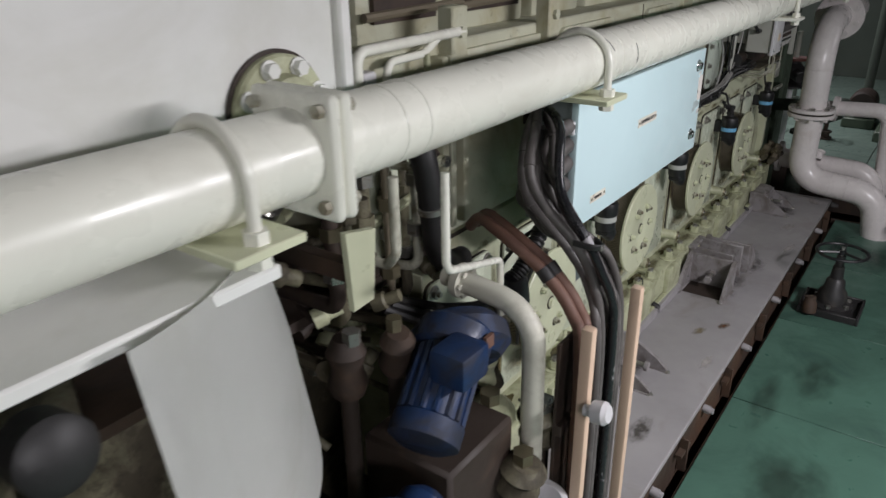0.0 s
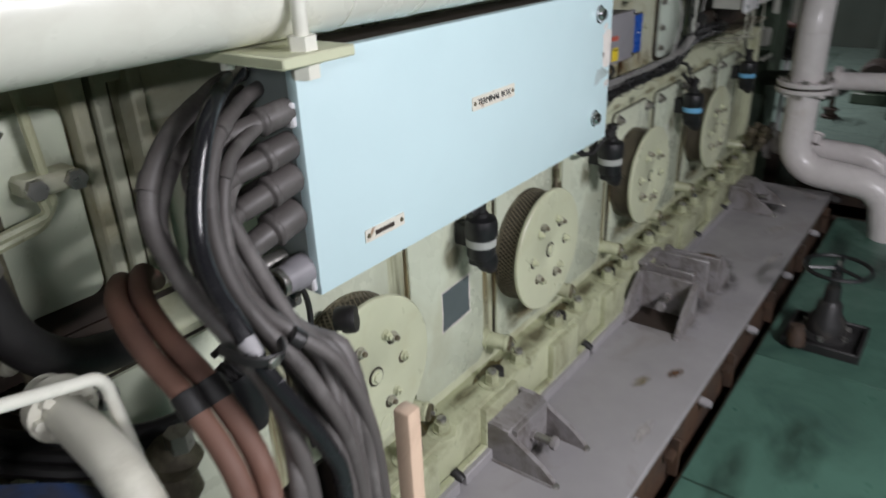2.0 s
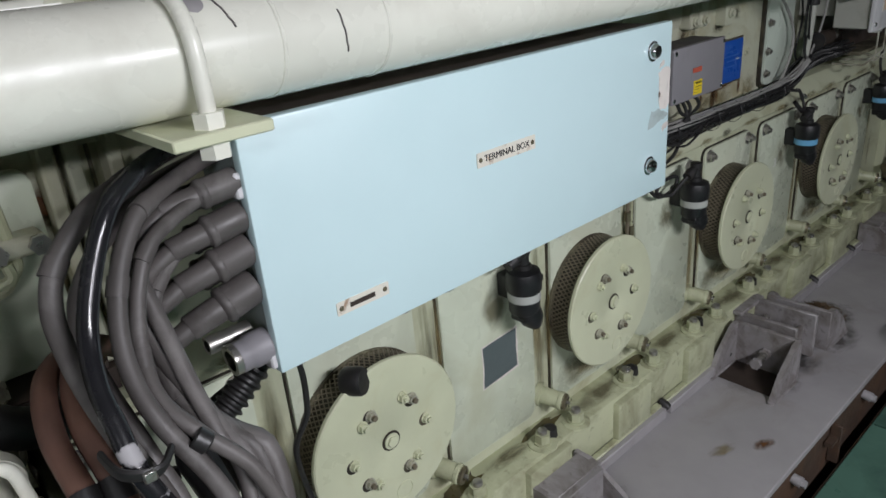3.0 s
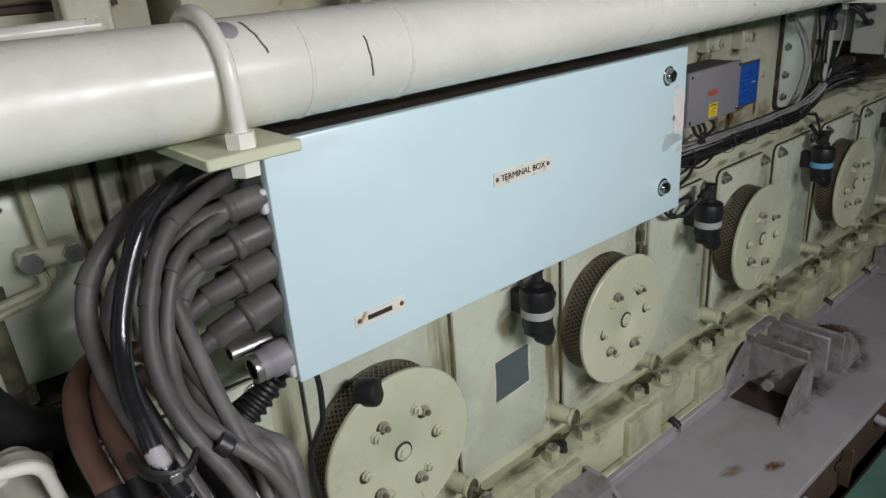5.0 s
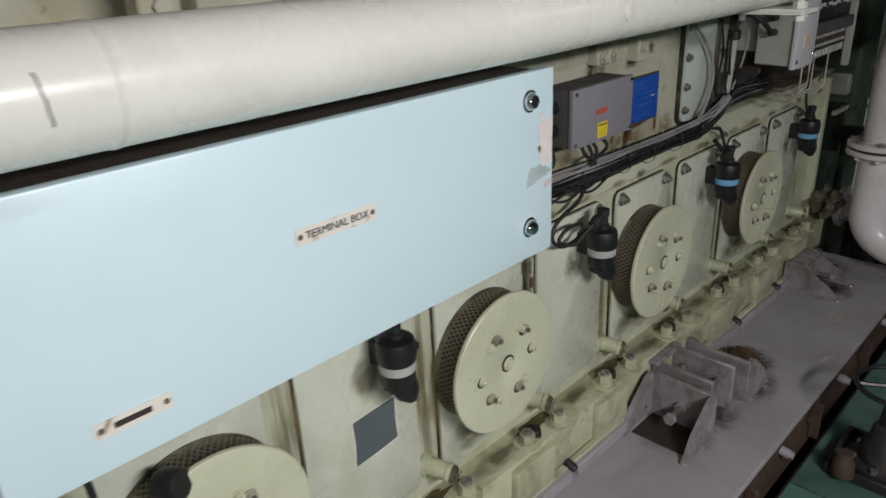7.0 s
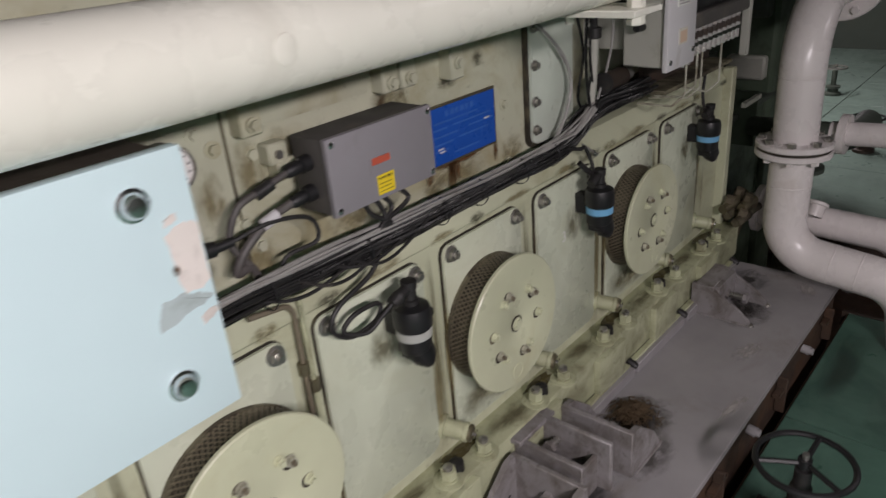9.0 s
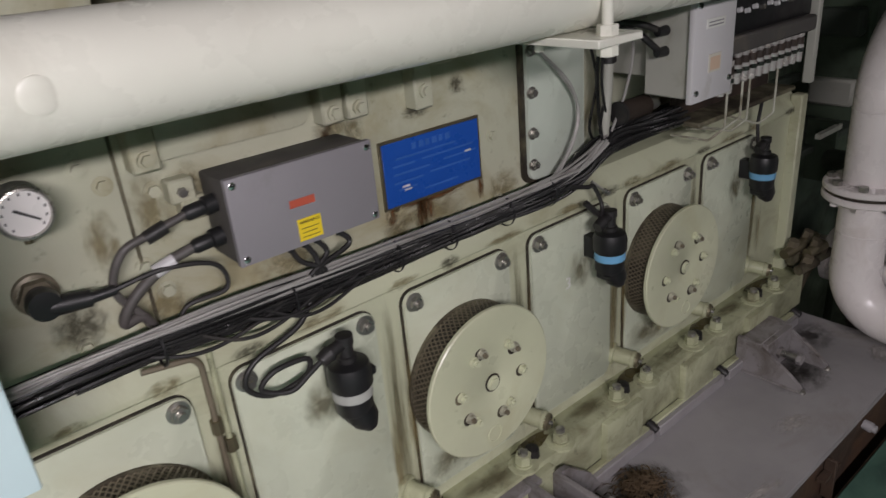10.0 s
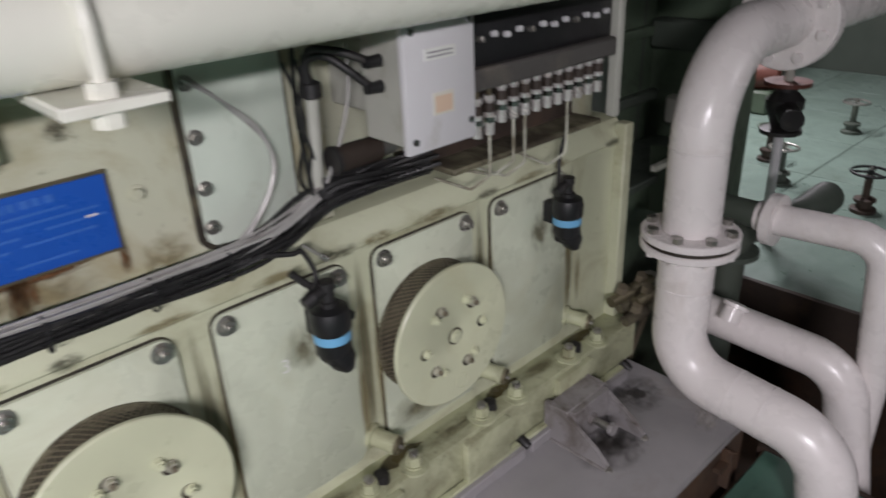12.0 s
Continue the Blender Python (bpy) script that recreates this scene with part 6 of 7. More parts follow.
def pipe_thing(name, pts, radius, r, material, label, category="pipe", flanges=(), seg=16):
    t = thing(name, pts[0], label, category)
    part("pipe_run", tube(B(), bends(pts, radius), r, seg, 1), material, t)
    for at, way, fr in flanges:
        fl = part("flange", lathe(B(), at, way, [(r, -0.011), (fr, -0.011), (fr, 0.011), (r, 0.011)], 24), material, t)
        s_, u_, w_ = frame_of(way)
        for k in range(6):
            n_ = s_ * math.cos(k * 1.047) + u_ * math.sin(k * 1.047)
            part("flange_bolt", nut(B(), Vector(at) + n_ * (fr - 0.012) + w_ * 0.011, w_, 0.008, 0.01), material, fl)
    return t


pipe_thing("elbow_pipe", [(-0.68, -0.05, 1.09), (-0.70, -0.312, 1.075), (-0.692, -0.318, 0.3), (-0.692, -0.318, -0.3)], 0.1, 0.028, ELBOW_PAINT, "grubby ivory elbow pipe beside the blue pump", flanges=[((-0.684, -0.1, 1.088), (-0.08, -1, -0.05), 0.044)], seg=24)
pipe_thing("bent_pipe", [(-0.975, -0.262, 1.47), (-0.992, -0.275, 1.282), (-0.66, -0.192, 1.16), (-0.64, -0.185, 1.0)], 0.035, 0.0085, PIPE_PAINT, "thin ivory bent pipe in front of the pumps", seg=10)
pipe_thing("bent_pipe", [(-0.93, -0.1, 1.42), (-0.93, -0.1, 1.25), (-0.9, -0.05, 1.2), (-0.9, 0.3, 1.2)], 0.03, 0.011, DIRTY_PIPE, "thin ivory bent pipe in front of the pumps", seg=10)
pl_ = thing("valve_plate", (-1.03, -0.1, 1.15), "pale cream mounting plate among the pump pipes", "plate")
part("plate", slab(B(), [(-1.085, 1.352), (-1.0, 1.335), (-1.015, 1.185), (-1.075, 1.18)], -0.11, -0.095, 0.002), DISC_PAINT, pl_)
part("arm", bx(B(), -1.06, -1.03, -0.095, 0.42, 1.23, 1.27), SOOT_AND_SHADE, pl_)
rng = random.Random(21)
for k in range(9):
    x = -1.0 + 0.045 * k
    y = 0.0 + 0.12 * rng.random()
    z1, z0 = 1.42 - 0.1 * rng.random(), 0.95 + 0.25 * rng.random()
    m = rng.choice((GREASE_AND_SHADE, DARK_STEEL, DIRTY_PIPE, SOOT_AND_SHADE))
    pp = thing("small_pipe", (x, y, z0), "small grimy pipe with couplings in the pump group", "pipe", "small pump pipes")
    part("run", tube(B(), bends([(x, y, z1), (x + 0.01, y, z0), (x + rng.uniform(-0.06, 0.06), y + 0.3, z0 - 0.03)], 0.04), rng.uniform(0.009, 0.018), 10, 1), m, pp)
    for q in range(2):
        z = z0 + (z1 - z0) * (0.3 + 0.4 * q)
        part("coupling", nut(B(), (x + 0.005, y, z), (0, 0, 1), 0.026, 0.03, 0.3 * k), rng.choice((GREASE_AND_SHADE, STEEL, BRASS)), pp)
for k, (x, y, z, r, l, m) in enumerate([(-0.95, -0.1, 0.98, 0.04, 0.12, SOOT_AND_SHADE), (-1.05, -0.05, 0.95, 0.045, 0.14, SOOT_AND_SHADE), (-0.66, -0.1, 0.72, 0.07, 0.12, GREASE_AND_SHADE), (-0.62, -0.3, 0.66, 0.055, 0.12, GREASE_AND_SHADE), (-0.78, -0.32, 0.62, 0.06, 0.1, GREASE_AND_SHADE), (-0.58, -0.12, 0.86, 0.045, 0.1, GREASE_AND_SHADE), (-0.72, -0.2, 0.7, 0.06, 0.12, FLANGE_PAINT), (-0.66, -0.14, 0.78, 0.045, 0.11, FLANGE_PAINT), (-0.79, -0.24, 0.6, 0.055, 0.1, FLANGE_PAINT)]):
    vb = thing("pump_valve", (x, y, z), "oily cream cast valve body in the pump group", "valve", "pump valves")
    part("casting", lathe(B(), (x, y, z), (0.2 * (k % 3) - 0.2, -0.3 + 0.3 * (k % 2), 1), [(0, 0), (r * 0.8, 0), (r, l * 0.2), (r * 0.75, l * 0.5), (r, l * 0.75), (r * 0.6, l), (0, l)], 18), m, vb)
    part("bonnet_nut", nut(B(), (x + 0.02 * (k % 3) - 0.02, y - 0.02, z + l * 0.95), (0, 0, 1), r * 0.45, 0.03), STEEL if k % 2 else BRASS, vb)
    part("pedestal", rod(B(), (x, y, -0.6), (x, y, z + 0.02), r * 0.45), SOOT_AND_SHADE, vb)
rp = thing("open_pipe_end", (-0.78, -0.36, 0.5), "pale grey open pipe end standing among the pumps", "pipe")
part("ring", lathe(B(), (-0.74, -0.38, 0.58), (-0.1, -0.2, 1), [(0.04, -0.5), (0.05, -0.1), (0.062, -0.02), (0.062, 0.01), (0.045, 0.012), (0.042, -0.1)], 24), CABINET, rp)
duct = thing("black_duct", (-0.7, -0.03, 1.2), "thick black hose bending down behind the cables", "hose")
part("hose_run", tube(B(), [(-0.745, 0.02, 1.54), (-0.735, -0.025, 1.41), (-0.71, -0.03, 1.27), (-0.682, -0.02, 1.16), (-0.61, 0.0, 1.085), (-0.5, 0.03, 1.05)], 0.031, 16, 7), BLACK_RUBBER, duct)
part("hose_clip", lathe(B(), (-0.712, -0.03, 1.28), (0.2, 0, -1), [(0.031, 0), (0.035, 0.002), (0.035, 0.016), (0.031, 0.018)], 18), STEEL, duct)
for k in range(3):
    pts = [(-0.75 - 0.03 * k, 0.05, 1.02), (-0.66, -0.02, 0.98 - 0.03 * k), (-0.55, -0.06, 0.95 - 0.02 * k), (-0.45, -0.05, 0.93)]
    tagged(part("black_hose", tube(B(), pts, 0.012, 8, 7), BLACK_RUBBER, None, "black hose hanging behind the cable tray", pts[0]), category="hose", group="black hoses")
rng = random.Random(77)
for k in range(46):
    x, y, z = rng.uniform(-1.15, -0.6), rng.uniform(0.0, 0.38), rng.uniform(0.75, 1.4)
    m = rng.choice((GREASE_AND_SHADE, SOOT_AND_SHADE, DARK_STEEL, FLANGE_PAINT, STEEL, GREASE_AND_SHADE))
    fit_ = thing("pipe_fitting", (x, y, z), "greasy pipe fitting crowded behind the pumps", "pipe fitting", "greasy pipe fittings")
    w_ = Vector((rng.uniform(-1, 1), rng.uniform(-1, 0.2), rng.uniform(-1, 1))).normalized()
    r_ = rng.uniform(0.012, 0.035)
    part("nipple", lathe(B(), (x, y, z), w_, [(0, -0.03), (r_, -0.03), (r_, 0.0), (r_ * 0.7, 0.005), (r_ * 0.7, 0.04), (0, 0.042)], 12), m, fit_)
    part("tail_pipe", tube(B(), [Vector((x, y, z)) - w_ * 0.02, Vector((x + 0.02, (y + 0.45) / 2, z - 0.04)), (x + rng.uniform(-0.05, 0.05), 0.45, z - rng.uniform(0, 0.15))], r_ * 0.55, 8, 6), rng.choice((GREASE_AND_SHADE, SOOT_AND_SHADE, DIRTY_PIPE, DARK_STEEL)), fit_)
# pipe clip on the upper block
pc = thing("pipe_clip", (-0.54, 0.14, 1.33), "oily twin pipe clip with thin pipes on the block", "pipe clip")
part("saddle", bx(B(), -0.585, -0.5, 0.075, 0.146, 1.305, 1.335, 0.006), UPPER_PAINT, pc)
for x in (-0.57, -0.512):
    part("clip_nut", nut(B(), (x, 0.075, 1.32), (0, -1, 0), 0.016, 0.012), STEEL, pc)
part("pipe_up", tube(B(), bends([(-0.56, 0.09, 1.6), (-0.545, 0.09, 1.29), (-0.57, 0.09, 1.26), (-0.8, 0.09, 1.22)], 0.03), 0.0085, 8, 1), FLANGE_PAINT, pc)
part("pipe_two", tube(B(), bends([(-0.56, 0.085, 1.3), (-0.555, 0.085, 1.275), (-0.8, 0.085, 1.235)], 0.02), 0.0085, 8, 1), FLANGE_PAINT, pc)
cp = thing("left_cover_panel", (-0.65, 0.12, 1.1), "worn cream cover panel on the block's upper side", "panel")
part("panel", slab(B(), rounded(-0.79, -0.49, 1.112, 1.42, 0.02), 0.118, 0.146, 0.003), DOOR_PAINT, cp)
for x in (-0.465, -0.43, -0.37):
    part("rib", bx(B(), x - 0.012, x + 0.012, 0.1, 0.147, 1.1, 1.58, 0.004), UPPER_PAINT, cp)

# ---- pipes at the far end ----
MX, MY = 3.225, -0.218
mpipe = thing("riser_pipe", (MX, MY, 0.0), "thick pale pink riser pipe with bolted flanges", "pipe")
part("lower_run", tube(B(), bends([(MX, MY, 0.765), (MX, MY, 0.325), (MX, -0.69, 0.275), (MX, -0.80, -0.3)], 0.16, 10), 0.083, 32, 1), PINK_PIPE, mpipe)
part("upper_run", tube(B(), bends([(MX, MY, 0.79), (MX + 0.01, MY + 0.01, 1.33), (MX + 0.56, MY + 0.02, 1.33)], 0.3, 14), 0.083, 32, 1), PINK_PIPE, mpipe)
for z0, z1 in ((0.745, 0.768), (0.78, 0.803)):
    fl = part("flange", lathe(B(), (MX, MY, z0), (0, 0, 1), [(0.08, 0), (0.139, 0), (0.143, 0.004), (0.143, z1 - z0 - 0.004), (0.139, z1 - z0), (0.08, z1 - z0)], 44), PINK_PIPE, mpipe)
    for k in range(8):
        a = k * math.pi / 4 + 0.2
        up = 1 if z0 > 0.77 else -1
        part("flange_bolt", nut(B(), (MX + 0.118 * math.cos(a), MY + 0.118 * math.sin(a), z1 if up > 0 else z0), (0, 0, up), 0.016, 0.016), STEEL if up > 0 else PINK_PIPE, fl)
part("gasket", lathe(B(), (MX, MY, 0.767), (0, 0, 1), [(0.134, 0), (0.134, 0.0135)], 40), SHADOW_GAP, mpipe)
ef = part("end_flange", lathe(B(), (MX + 0.5, MY + 0.02, 1.33), (1, 0, 0), [(0.08, 0), (0.15, 0), (0.154, 0.004), (0.154, 0.05), (0.15, 0.054), (0.08, 0.054)], 40), PINK_PIPE, mpipe)
for k in range(8):
    a = k * math.pi / 4 + 0.3
    part("flange_bolt", nut(B(), (MX + 0.5, MY + 0.02 + 0.122 * math.cos(a), 1.33 + 0.122 * math.sin(a)), (-1, 0, 0), 0.016, 0.016), PINK_PIPE, ef)
part("onward_run", tube(B(), [(MX + 0.55, MY + 0.02, 1.33), (MX + 1.3, MY + 0.02, 1.33)], 0.083, 24, 1), PINK_PIPE, mpipe)
for z in (1.05, 0.62):
    part("weld_seam", lathe(B(), (MX + 0.005 * (z > 1), MY + 0.005 * (z > 1), z), (0, 0, 1), [(0.082, -0.004), (0.0845, -0.0015), (0.0845, 0.0015), (0.082, 0.004)], 32), PINK_PIPE, mpipe)
for y in (-0.42, -0.52):
    part("weld_seam", lathe(B(), (MX, y, 0.304 + 0.106 * (y + 0.42)), (0, 1, 0.106), [(0.082, -0.004), (0.0845, -0.0015), (0.0845, 0.0015), (0.082, 0.004)], 32), PINK_PIPE, mpipe)
mp2 = thing("branch_pipe", (3.55, -0.2, 0.3), "pale pink branch pipe running behind the riser", "pipe")
part("run", tube(B(), bends([(3.55, 0.1, 0.36), (3.55, -0.62, 0.33), (3.56, -0.74, -0.3)], 0.14, 9), 0.068, 28, 1), PINK_PIPE, mp2)
part("flange", lathe(B(), (3.55, -0.02, 0.36), (0, 1, 0), [(0.066, -0.012), (0.11, -0.012), (0.11, 0.012), (0.066, 0.012)], 30), PINK_PIPE, mp2)
part("side_stub", lathe(B(), (3.46, -0.27, 0.40), (0.5, -0.1, 0.85), [(0.034, 0), (0.034, 0.05), (0.044, 0.052), (0.044, 0.064), (0.03, 0.07), (0, 0.07)], 24), PINK_PIPE, mp2)
mp3 = thing("loop_pipe", (3.6, -0.4, 0.74), "pale pink flanged loop pipe beyond the riser", "pipe")
part("run", tube(B(), bends([(3.6, -0.26, 0.735), (3.6, -0.64, 0.755), (3.62, -0.68, 0.3), (3.62, -0.68, -0.3)], 0.09, 9), 0.05, 24, 1), PINK_PIPE, mp3)
part("flange", lathe(B(), (3.6, -0.31, 0.735), (0, 1, 0), [(0.048, -0.016), (0.085, -0.016), (0.085, 0.016), (0.048, 0.016)], 28), PINK_PIPE, mp3)
part("link", tube(B(), bends([(3.6, -0.3, 0.735), (3.6, -0.1, 0.735), (3.7, 0.1, 0.7)], 0.08), 0.045, 20, 1), HULL, mp3, "grey-green pipe link")
gp = thing("green_pipe", (3.75, -0.1, 0.3), "dark grey-green elbow pipe behind the riser", "pipe")
part("run", tube(B(), bends([(3.75, -0.1, -0.3), (3.75, -0.12, 0.6), (3.85, -0.3, 0.66), (4.1, -0.3, 0.66)], 0.12, 8), 0.06, 20, 1), HULL, gp)
part("flange", lathe(B(), (3.75, -0.12, 0.5), (0, 0, 1), [(0.06, 0), (0.1, 0), (0.1, 0.02), (0.06, 0.02)], 24), HULL, gp)
# pale patch paints a shine on the ledge corner
stain(found, (3.24, -0.34, 0.1606), (0.08, 0.03, 0), (-0.02, 0.05, 0), SCUFF_AND_SHINE, "painted pale shine on the ledge corner")

# oily grime round the feet of the stoppers
for x, y, w, h, m in [(1.5, -0.15, 0.16, 0.17, OIL_STAIN), (1.67, -0.2, 0.16, 0.12, GREASE_STAIN), (1.93, -0.25, 0.17, 0.1, OIL_STAIN), (2.925, -0.19, 0.17, 0.13, OIL_STAIN), (2.95, -0.17, 0.11, 0.1, GREASE_STAIN), (3.43, -0.2, 0.16, 0.12, OIL_STAIN)]:
    stain(found, (x, y, 0.1607), (w, 0, 0), (0, h, 0), m, "dark oily grime on the ledge")

# oily valve group at the engine's end
rng = random.Random(31)
for k in range(6):
    x, y, z = 3.28 + 0.06 * (k % 3), -0.02 + 0.06 * (k // 3), 0.4 + 0.05 * (k % 2)
    vg = thing("end_valve", (x, y, z), "oily brass valve on the engine's end", "valve", "end valves")
    part("barrel", rod(B(), (x - 0.05, y, z), (x + 0.05, y - 0.02, z + 0.01), 0.02), BRASS if k % 2 else GREASE_AND_SHADE, vg)
    part("bonnet", nut(B(), (x, y, z), (0, -0.3, 1), 0.02, 0.05), DARK_STEEL, vg)
    part("pipe", tube(B(), [(x + 0.04, y, z), (x + 0.05, y + 0.05, z - 0.1), (x + 0.05, y + 0.1, z - 0.3)], 0.012, 8, 5), DARK_STEEL, vg)

# ---- beyond the engine ----
for x, y, w, h, name in [(4.1, 0.75, 0.5, 2.6, "pillar"), (5.2, 1.6, 0.6, 2.8, "pillar")]:
    pi = thing("machine_column", (x, y, -0.66), "dark green ribbed machine column beyond the engine", "column", "machine columns")
    part("column", bx(B(), x - w / 2, x + w / 2, y - 0.25, y + 0.35, -0.66, h, 0.02), DARK_GREEN, pi)
    for k in range(9):
        part("rib", bx(B(), x - w / 2 - 0.03, x + w / 2 + 0.03, y - 0.29, y - 0.2, 0.1 + 0.27 * k, 0.14 + 0.27 * k, 0.005), HULL if k % 2 else DARK_GREEN, pi)
    part("post", bx(B(), x + w / 2 + 0.06, x + w / 2 + 0.12, y - 0.3, y - 0.24, -0.66, h, 0.006), HULL, pi)
fc = thing("machine_column", (4.3, 0.36, -0.66), "dark green machine column with pale step blocks", "column", "machine columns")
part("column", bx(B(), 4.15, 4.45, 0.17, 0.56, -0.66, 2.7, 0.02), DARK_GREEN, fc)
for k in range(7):
    part("step_block", bx(B(), 4.1 - 0.02 * (k % 2), 4.16, 0.2, 0.4 + 0.08 * (k % 2), 0.2 + 0.31 * k, 0.32 + 0.31 * k, 0.012), HULL if k % 2 else CABINET_SIDE, fc)
dk = thing("cooler_tank", (3.95, 0.35, 0.1), "dark green cooler tank beside the engine's end", "tank")
part("shell", bx(B(), 3.5, 4.25, 0.2, 0.45, -0.66, 0.72, 0.02), DARK_GREEN, dk)
part("yellow_bar", bx(B(), 3.52, 3.72, 0.08, 0.1, 0.83, 0.85), PIPE_PAINT, dk, "pale handrail bar")
part("bar_post", bx(B(), 3.7, 3.72, 0.09, 0.21, 0.6, 0.86), DARK_GREEN, dk)
part("lid_edge", bx(B(), 3.48, 4.27, 0.17, 0.47, 0.72, 0.75, 0.004), HULL, dk)
for k in range(6):
    x, y = 3.55 + 0.13 * k, 0.55 + 0.07 * (k % 2)
    st = thing("stand_pipe", (x, y, -0.66), "dim green stand pipe behind the engine's end", "pipe", "stand pipes")
    part("run", rod(B(), (x, y, -0.66), (x, y, 2.4), 0.04 + 0.012 * (k % 3)), DARK_GREEN if k % 2 else HULL, st)
    part("collar", lathe(B(), (x, y, 0.9 + 0.11 * k), (0, 0, 1), [(0.05, 0), (0.085, 0), (0.085, 0.03), (0.05, 0.03)], 20), HULL, st)

def hand_valve(x, y, z, r, wheel_mat, body_mat, label, tilt=(0, 0, 1), stem=0.16):
    v = thing("hand_valve", (x, y, z), label, "valve", "floor valves")
    part("valve_body", lathe(B(), (x, y, z), (0, 0, 1), [(0.07, -0.02), (0.07, 0.02), (0.045, 0.03), (0.045, 0.06), (0.06, 0.065), (0.06, 0.08), (0.022, 0.09), (0.022, stem - 0.02), (0, stem - 0.02)], 20), body_mat, v)
    part("stem", rod(B(), (x, y, z + stem - 0.03), (x, y, z + stem + 0.03), 0.009), STEEL, v)
    c = Vector((x, y, z + stem))
    s_, u_, _ = frame_of(tilt)
    wheel = part("handwheel", tube(B(), [c + (s_ * math.cos(a) + u_ * math.sin(a)) * r for a in [2 * math.pi * k / 28 for k in range(29)]], 0.0085, 8, 1), wheel_mat, v)
    for k in range(3):
        a = 2 * math.pi * k / 3 + 0.5
        part("spoke", tube(B(), [c, c + (s_ * math.cos(a) + u_ * math.sin(a)) * r], 0.0075, 6, 1), wheel_mat, wheel)
    part("hub", rod(B(), c - Vector((0, 0, 0.012)), c + Vector((0, 0, 0.014)), 0.018), wheel_mat, wheel)
    return v


near = hand_valve(1.95, -0.68, 0.02, 0.12, BLACK_PLASTIC, BLACK_RUBBER, "black handwheel valve on a conical oily bonnet", stem=0.32)
part("bonnet", lathe(B(), (1.95, -0.68, 0.02), (0, 0, 1), [(0.105, 0), (0.105, 0.028), (0.075, 0.04), (0.07, 0.09), (0.05, 0.12), (0.046, 0.16), (0.032, 0.175), (0.028, 0.24), (0.018, 0.25)], 22), BLACK_RUBBER, near, "black oily conical bonnet")
for q in range(6):
    ca, sa = math.cos(1.047 * q), math.sin(1.047 * q)
    part("bonnet_bolt", nut(B(), (1.95 + 0.09 * ca, -0.68 + 0.09 * sa, 0.05), (0, 0, 1), 0.013, 0.014), STEEL, near)
fb = thing("valve_coaming", (1.97, -0.69, 0.0), "low dark steel coaming round a floor valve", "floor box")
for x0, x1, y0, y1 in ((1.83, 2.1, -0.83, -0.815), (1.83, 2.1, -0.555, -0.54), (1.83, 1.845, -0.815, -0.555), (2.085, 2.1, -0.815, -0.555)):
    part("side", bx(B(), x0, x1, y0, y1, 0.0, 0.04, 0.003), BLACK_RUBBER, fb)
part("inside", bx(B(), 1.845, 2.085, -0.815, -0.555, 0.0, 0.012), BLACK_RUBBER, fb)
part("fitting", lathe(B(), (1.83, -0.6, 0.02), (0.1, 0.1, 1), [(0, 0), (0.035, 0), (0.035, 0.05), (0.028, 0.06), (0.028, 0.085), (0, 0.09)], 16), RUSTY, fb, "dark rusty capped stub")
hand_valve(3.05, -0.95, 0.02, 0.08, BLACK_PLASTIC, SOOT_AND_SHADE, "black handwheel valve on the green floor plates")
for x, y, z, r, m in [(6.3, 0.8, 0.0, 0.09, DARK_GREEN), (5.9, 0.55, 0.0, 0.085, STEEL), (5.75, 0.0, 0.0, 0.1, BLACK_PLASTIC), (7.3, 0.6, 0.0, 0.09, STEEL)]:
    hand_valve(x, y, z, r, m, SOOT_AND_SHADE if m != STEEL else HULL, "dark handwheel valve on the far green floor plates", stem=0.24)
rd = thing("red_motor", (7.5, 1.5, 0.0), "red-brown painted motor on the far floor", "motor")
part("body", lathe(B(), (7.4, 1.6, 0.32), (0.5, -0.85, 0), [(0, 0), (0.11, 0), (0.13, 0.03), (0.13, 0.3), (0.09, 0.34), (0, 0.34)], 24), DARK_RED, rd)
part("foot", bx(B(), 7.38, 7.65, 1.3, 1.62, 0.0, 0.2, 0.02), DARK_GREEN, rd)
hv = thing("standing_valve", (5.0, 0.25, 0.0), "dark red and black valve standing on a pale pipe", "valve")
part("stand", rod(B(), (5.0, 0.25, 0.0), (5.0, 0.25, 0.62), 0.024), CABINET, hv)
part("valve_body", lathe(B(), (5.0, 0.25, 0.6), (0, 0, 1), [(0, 0), (0.1, 0), (0.1, 0.02), (0.05, 0.03), (0.07, 0.09), (0.09, 0.13), (0.09, 0.17), (0.05, 0.21), (0.05, 0.24), (0, 0.24)], 22), BLACK_RUBBER, hv)
part("side_motor", rod(B(), (5.0, 0.25, 0.73), (4.84, 0.14, 0.71), 0.055), BLACK_RUBBER, hv)
part("top_flange", lathe(B(), (5.0, 0.25, 0.84), (0, 0, 1), [(0, 0), (0.11, 0), (0.11, 0.02), (0, 0.02)], 24), DARK_RED, hv, "dim red flange")
part("rising_stem", rod(B(), (5.0, 0.25, 0.86), (5.0, 0.25, 1.08), 0.022), CABINET_SIDE, hv)
orange = thing("orange_pipe", (4.75, 0.35, 1.0), "orange painted vertical pipe beyond the riser", "pipe")
part("run", rod(B(), (4.75, 0.35, 1.55), (4.75, 0.35, 2.6), 0.03), paint("orange_paint", (0.55, 0.12, 0.03), 0.45), orange)
part("drop", rod(B(), (4.75, 0.35, -0.05), (4.75, 0.35, 1.56), 0.025), DARK_GREEN, orange)
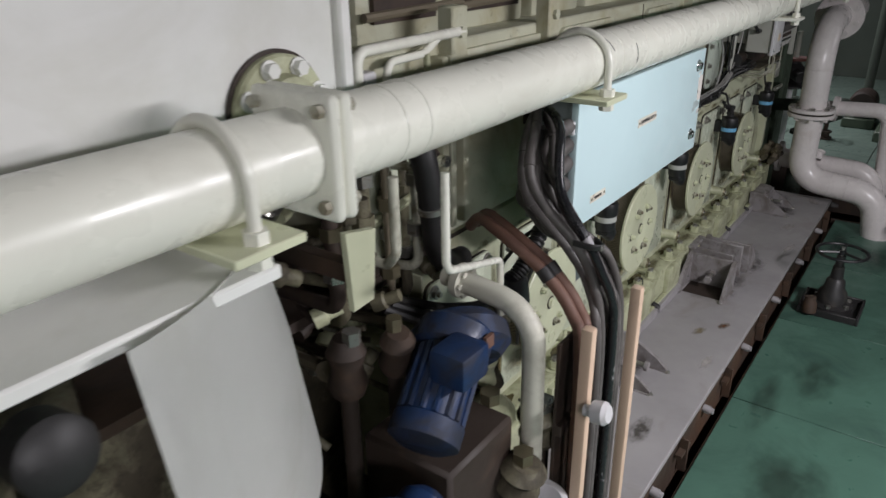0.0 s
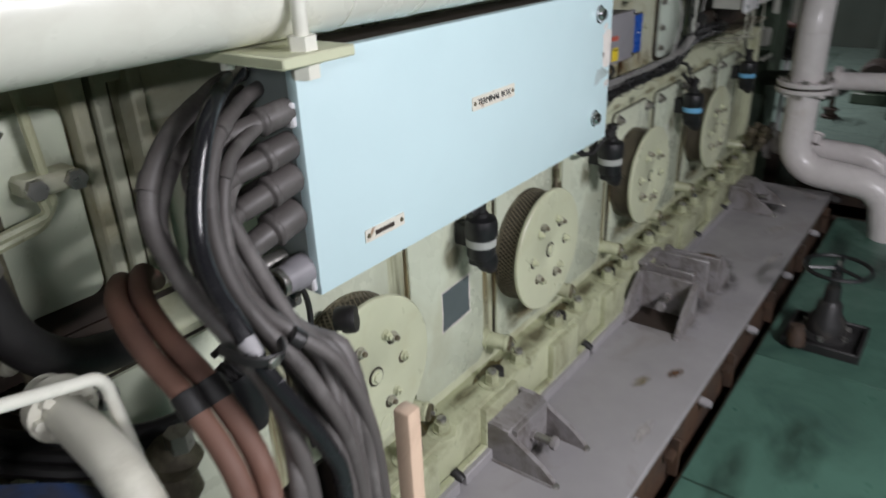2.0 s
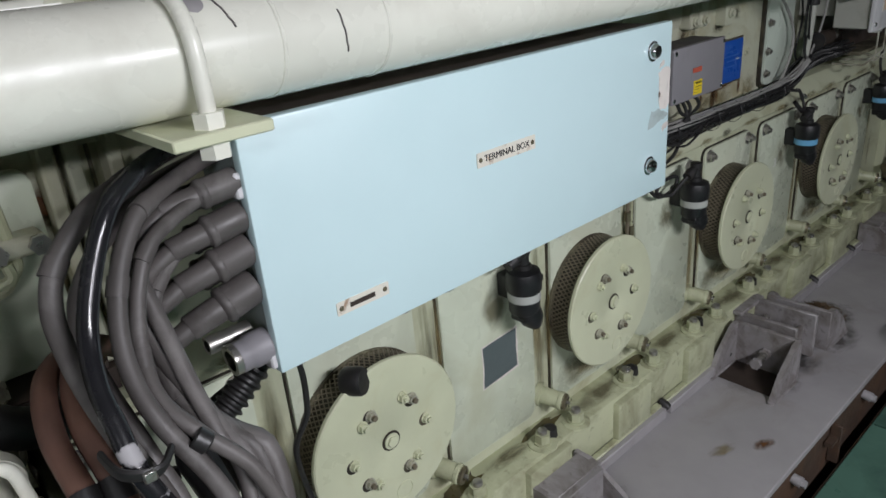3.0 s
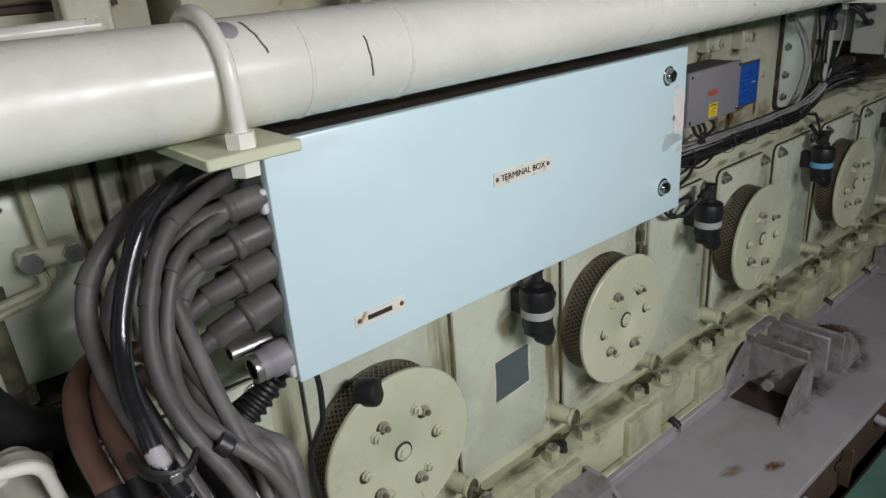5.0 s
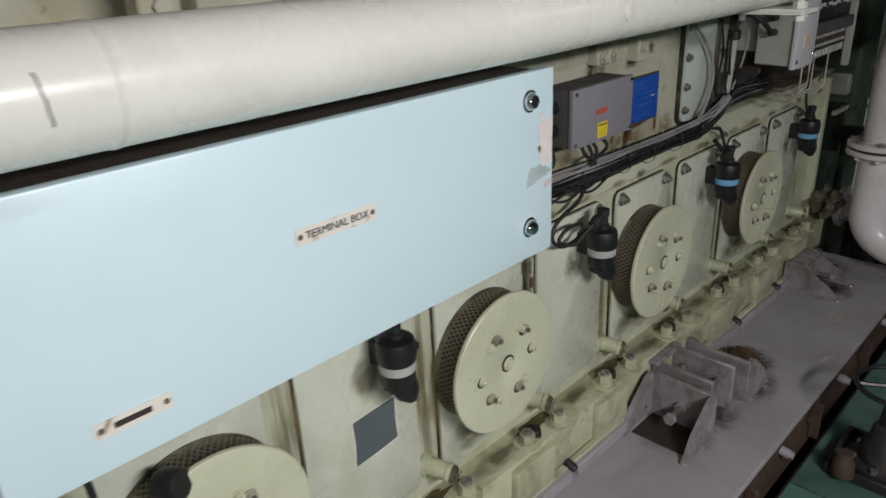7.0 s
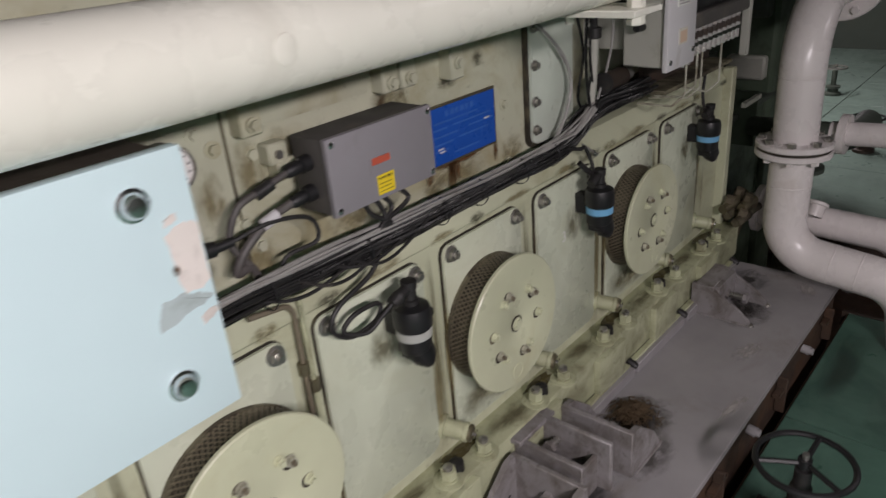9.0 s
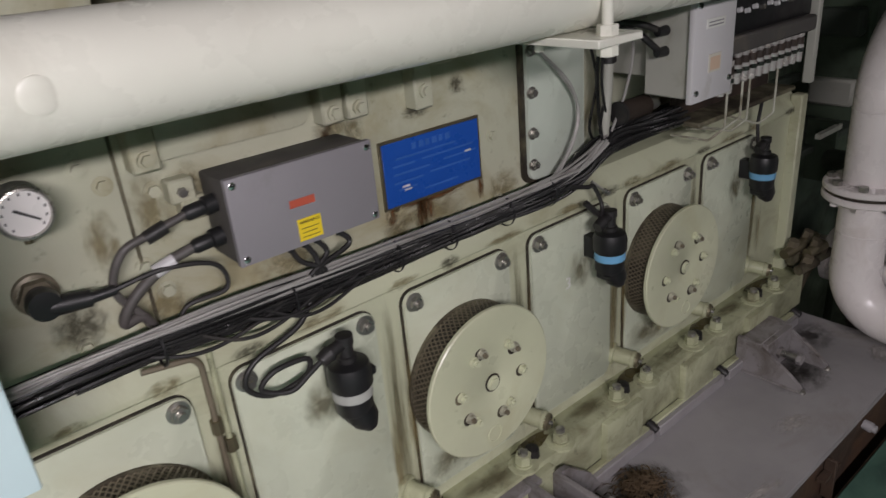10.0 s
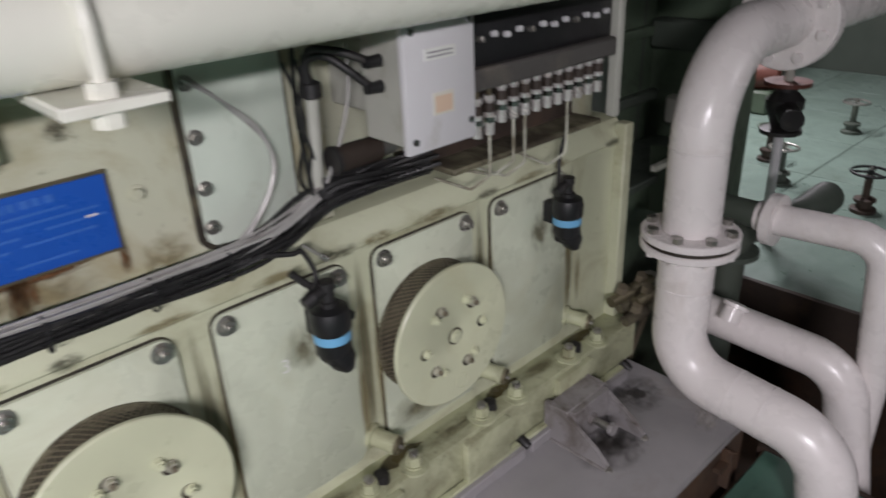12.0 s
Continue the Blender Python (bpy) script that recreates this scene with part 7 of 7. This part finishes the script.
for k in range(5):
    x, y = 5.6 + 0.5 * k, -0.9 + 0.35 * (k % 3)
    fm = thing("far_pump", (x, y, 0.0), "dim grey pump on the far floor plates", "pump", "far pumps")
    part("base", bx(B(), x - 0.25, x + 0.25, y - 0.15, y + 0.15, 0.0, 0.1, 0.01), DARK_GREEN, fm)
    part("body", lathe(B(), (x - 0.22, y, 0.24), (1, 0, 0), [(0, 0), (0.11, 0), (0.13, 0.02), (0.13, 0.28), (0.09, 0.31), (0.09, 0.42), (0, 0.42)], 20), CABINET_SIDE if k % 2 else SOOT_AND_SHADE, fm)
    part("top_pipe", rod(B(), (x + 0.1, y, 0.3), (x + 0.1, y, 0.9 + 0.2 * k), 0.045), PINK_PIPE if k == 1 else HULL, fm)
for k in range(4):
    x, y = 6.6 + 0.55 * k, 1.9 + 0.3 * (k % 2)
    tk = thing("far_tank", (x, y, 0.0), "dim green upright tank against the far bulkhead", "tank", "far tanks")
    part("shell", lathe(B(), (x, y, 0.0), (0, 0, 1), [(0, 0), (0.24, 0), (0.24, 1.5), (0.16, 1.65), (0, 1.68)], 24), HULL if k % 2 else DARK_GREEN, tk)
    part("pipe", rod(B(), (x - 0.28, y - 0.1, 0.0), (x - 0.28, y - 0.1, 2.2), 0.04), CABINET_SIDE, tk)

# ---- floor plates, last ----
def plates(x0, x1, y0, y1, nx, ny, material):
    w, h = (x1 - x0) / nx, (y1 - y0) / ny
    me = None
    for i in range(nx):
        for j in range(ny):
            cx, cy_ = x0 + w * (i + 0.5), y0 + h * (j + 0.5)
            if me is None:
                first_plate = part("floor_plate", bx(B(), cx - w / 2 + 0.003, cx + w / 2 - 0.003, cy_ - h / 2 + 0.003, cy_ + h / 2 - 0.003, -0.006, 0.0, 0.0015), material, floor)
                me, c0_ = first_plate.data, (cx, cy_)
            else:
                ob = new("floor_plate", me)
                ob.parent = floor
                ob.location = (cx - c0_[0], cy_ - c0_[1], 0)


plates(-6.0, 3.42, -4.2, -0.475, 11, 5, GREEN)
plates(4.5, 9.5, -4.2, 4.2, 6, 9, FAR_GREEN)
coam = structure("pit_coaming", bx(bx(B(), 4.47, 4.5, -4.2, 4.2, -0.3, 0.03, 0.003), 3.42, 3.44, -4.2, -0.45, -0.1, 0.0), SOOT_AND_SHADE, "black steel edge round the open bilge")

rng = random.Random(77)
for x, y, w, h, m in [(1.16, -0.33, 0.05, 0.03, RUST_STAIN), (1.05, -0.25, 0.07, 0.03, TAN_STAIN_AND_SHADE), (2.08, -0.16, 0.17, 0.13, OIL_STAIN), (2.1, -0.13, 0.13, 0.12, GREASE_STAIN), (3.2, -0.1, 0.13, 0.12, GREASE_STAIN), (0.6, -0.12, 0.15, 0.06, OIL_STAIN), (2.65, -0.3, 0.1, 0.05, SCUFF_AND_SHINE), (0.8, -0.36, 0.09, 0.03, SCUFF_AND_SHINE), (2.3, -0.38, 0.12, 0.03, SCUFF_AND_SHINE), (0.2, -0.3, 0.12, 0.05, OIL_STAIN)]:
    stain(found, (x, y, 0.1603 + rng.uniform(0, 0.0005)), (w, rng.uniform(-0.02, 0.02), 0), (rng.uniform(-0.02, 0.02), h, 0), m, "stain on the painted ledge")
for x, y, w, h, m in [(1.2, -0.75, 0.25, 0.12, FLOOR_STAIN), (2.2, -0.62, 0.3, 0.1, FLOOR_STAIN), (0.4, -0.8, 0.3, 0.2, FLOOR_STAIN), (2.8, -0.8, 0.25, 0.15, FLOOR_STAIN), (1.7, -1.1, 0.4, 0.25, FLOOR_STAIN), (0.9, -0.6, 0.3, 0.08, FLOOR_STAIN), (3.0, -0.56, 0.35, 0.08, FLOOR_STAIN), (2.5, -1.2, 0.3, 0.2, DUST_STAIN)]:
    stain(floor, (x, y, 0.0012), (w, 0, 0), (0, h, 0), m, "oily stain on the green plates")
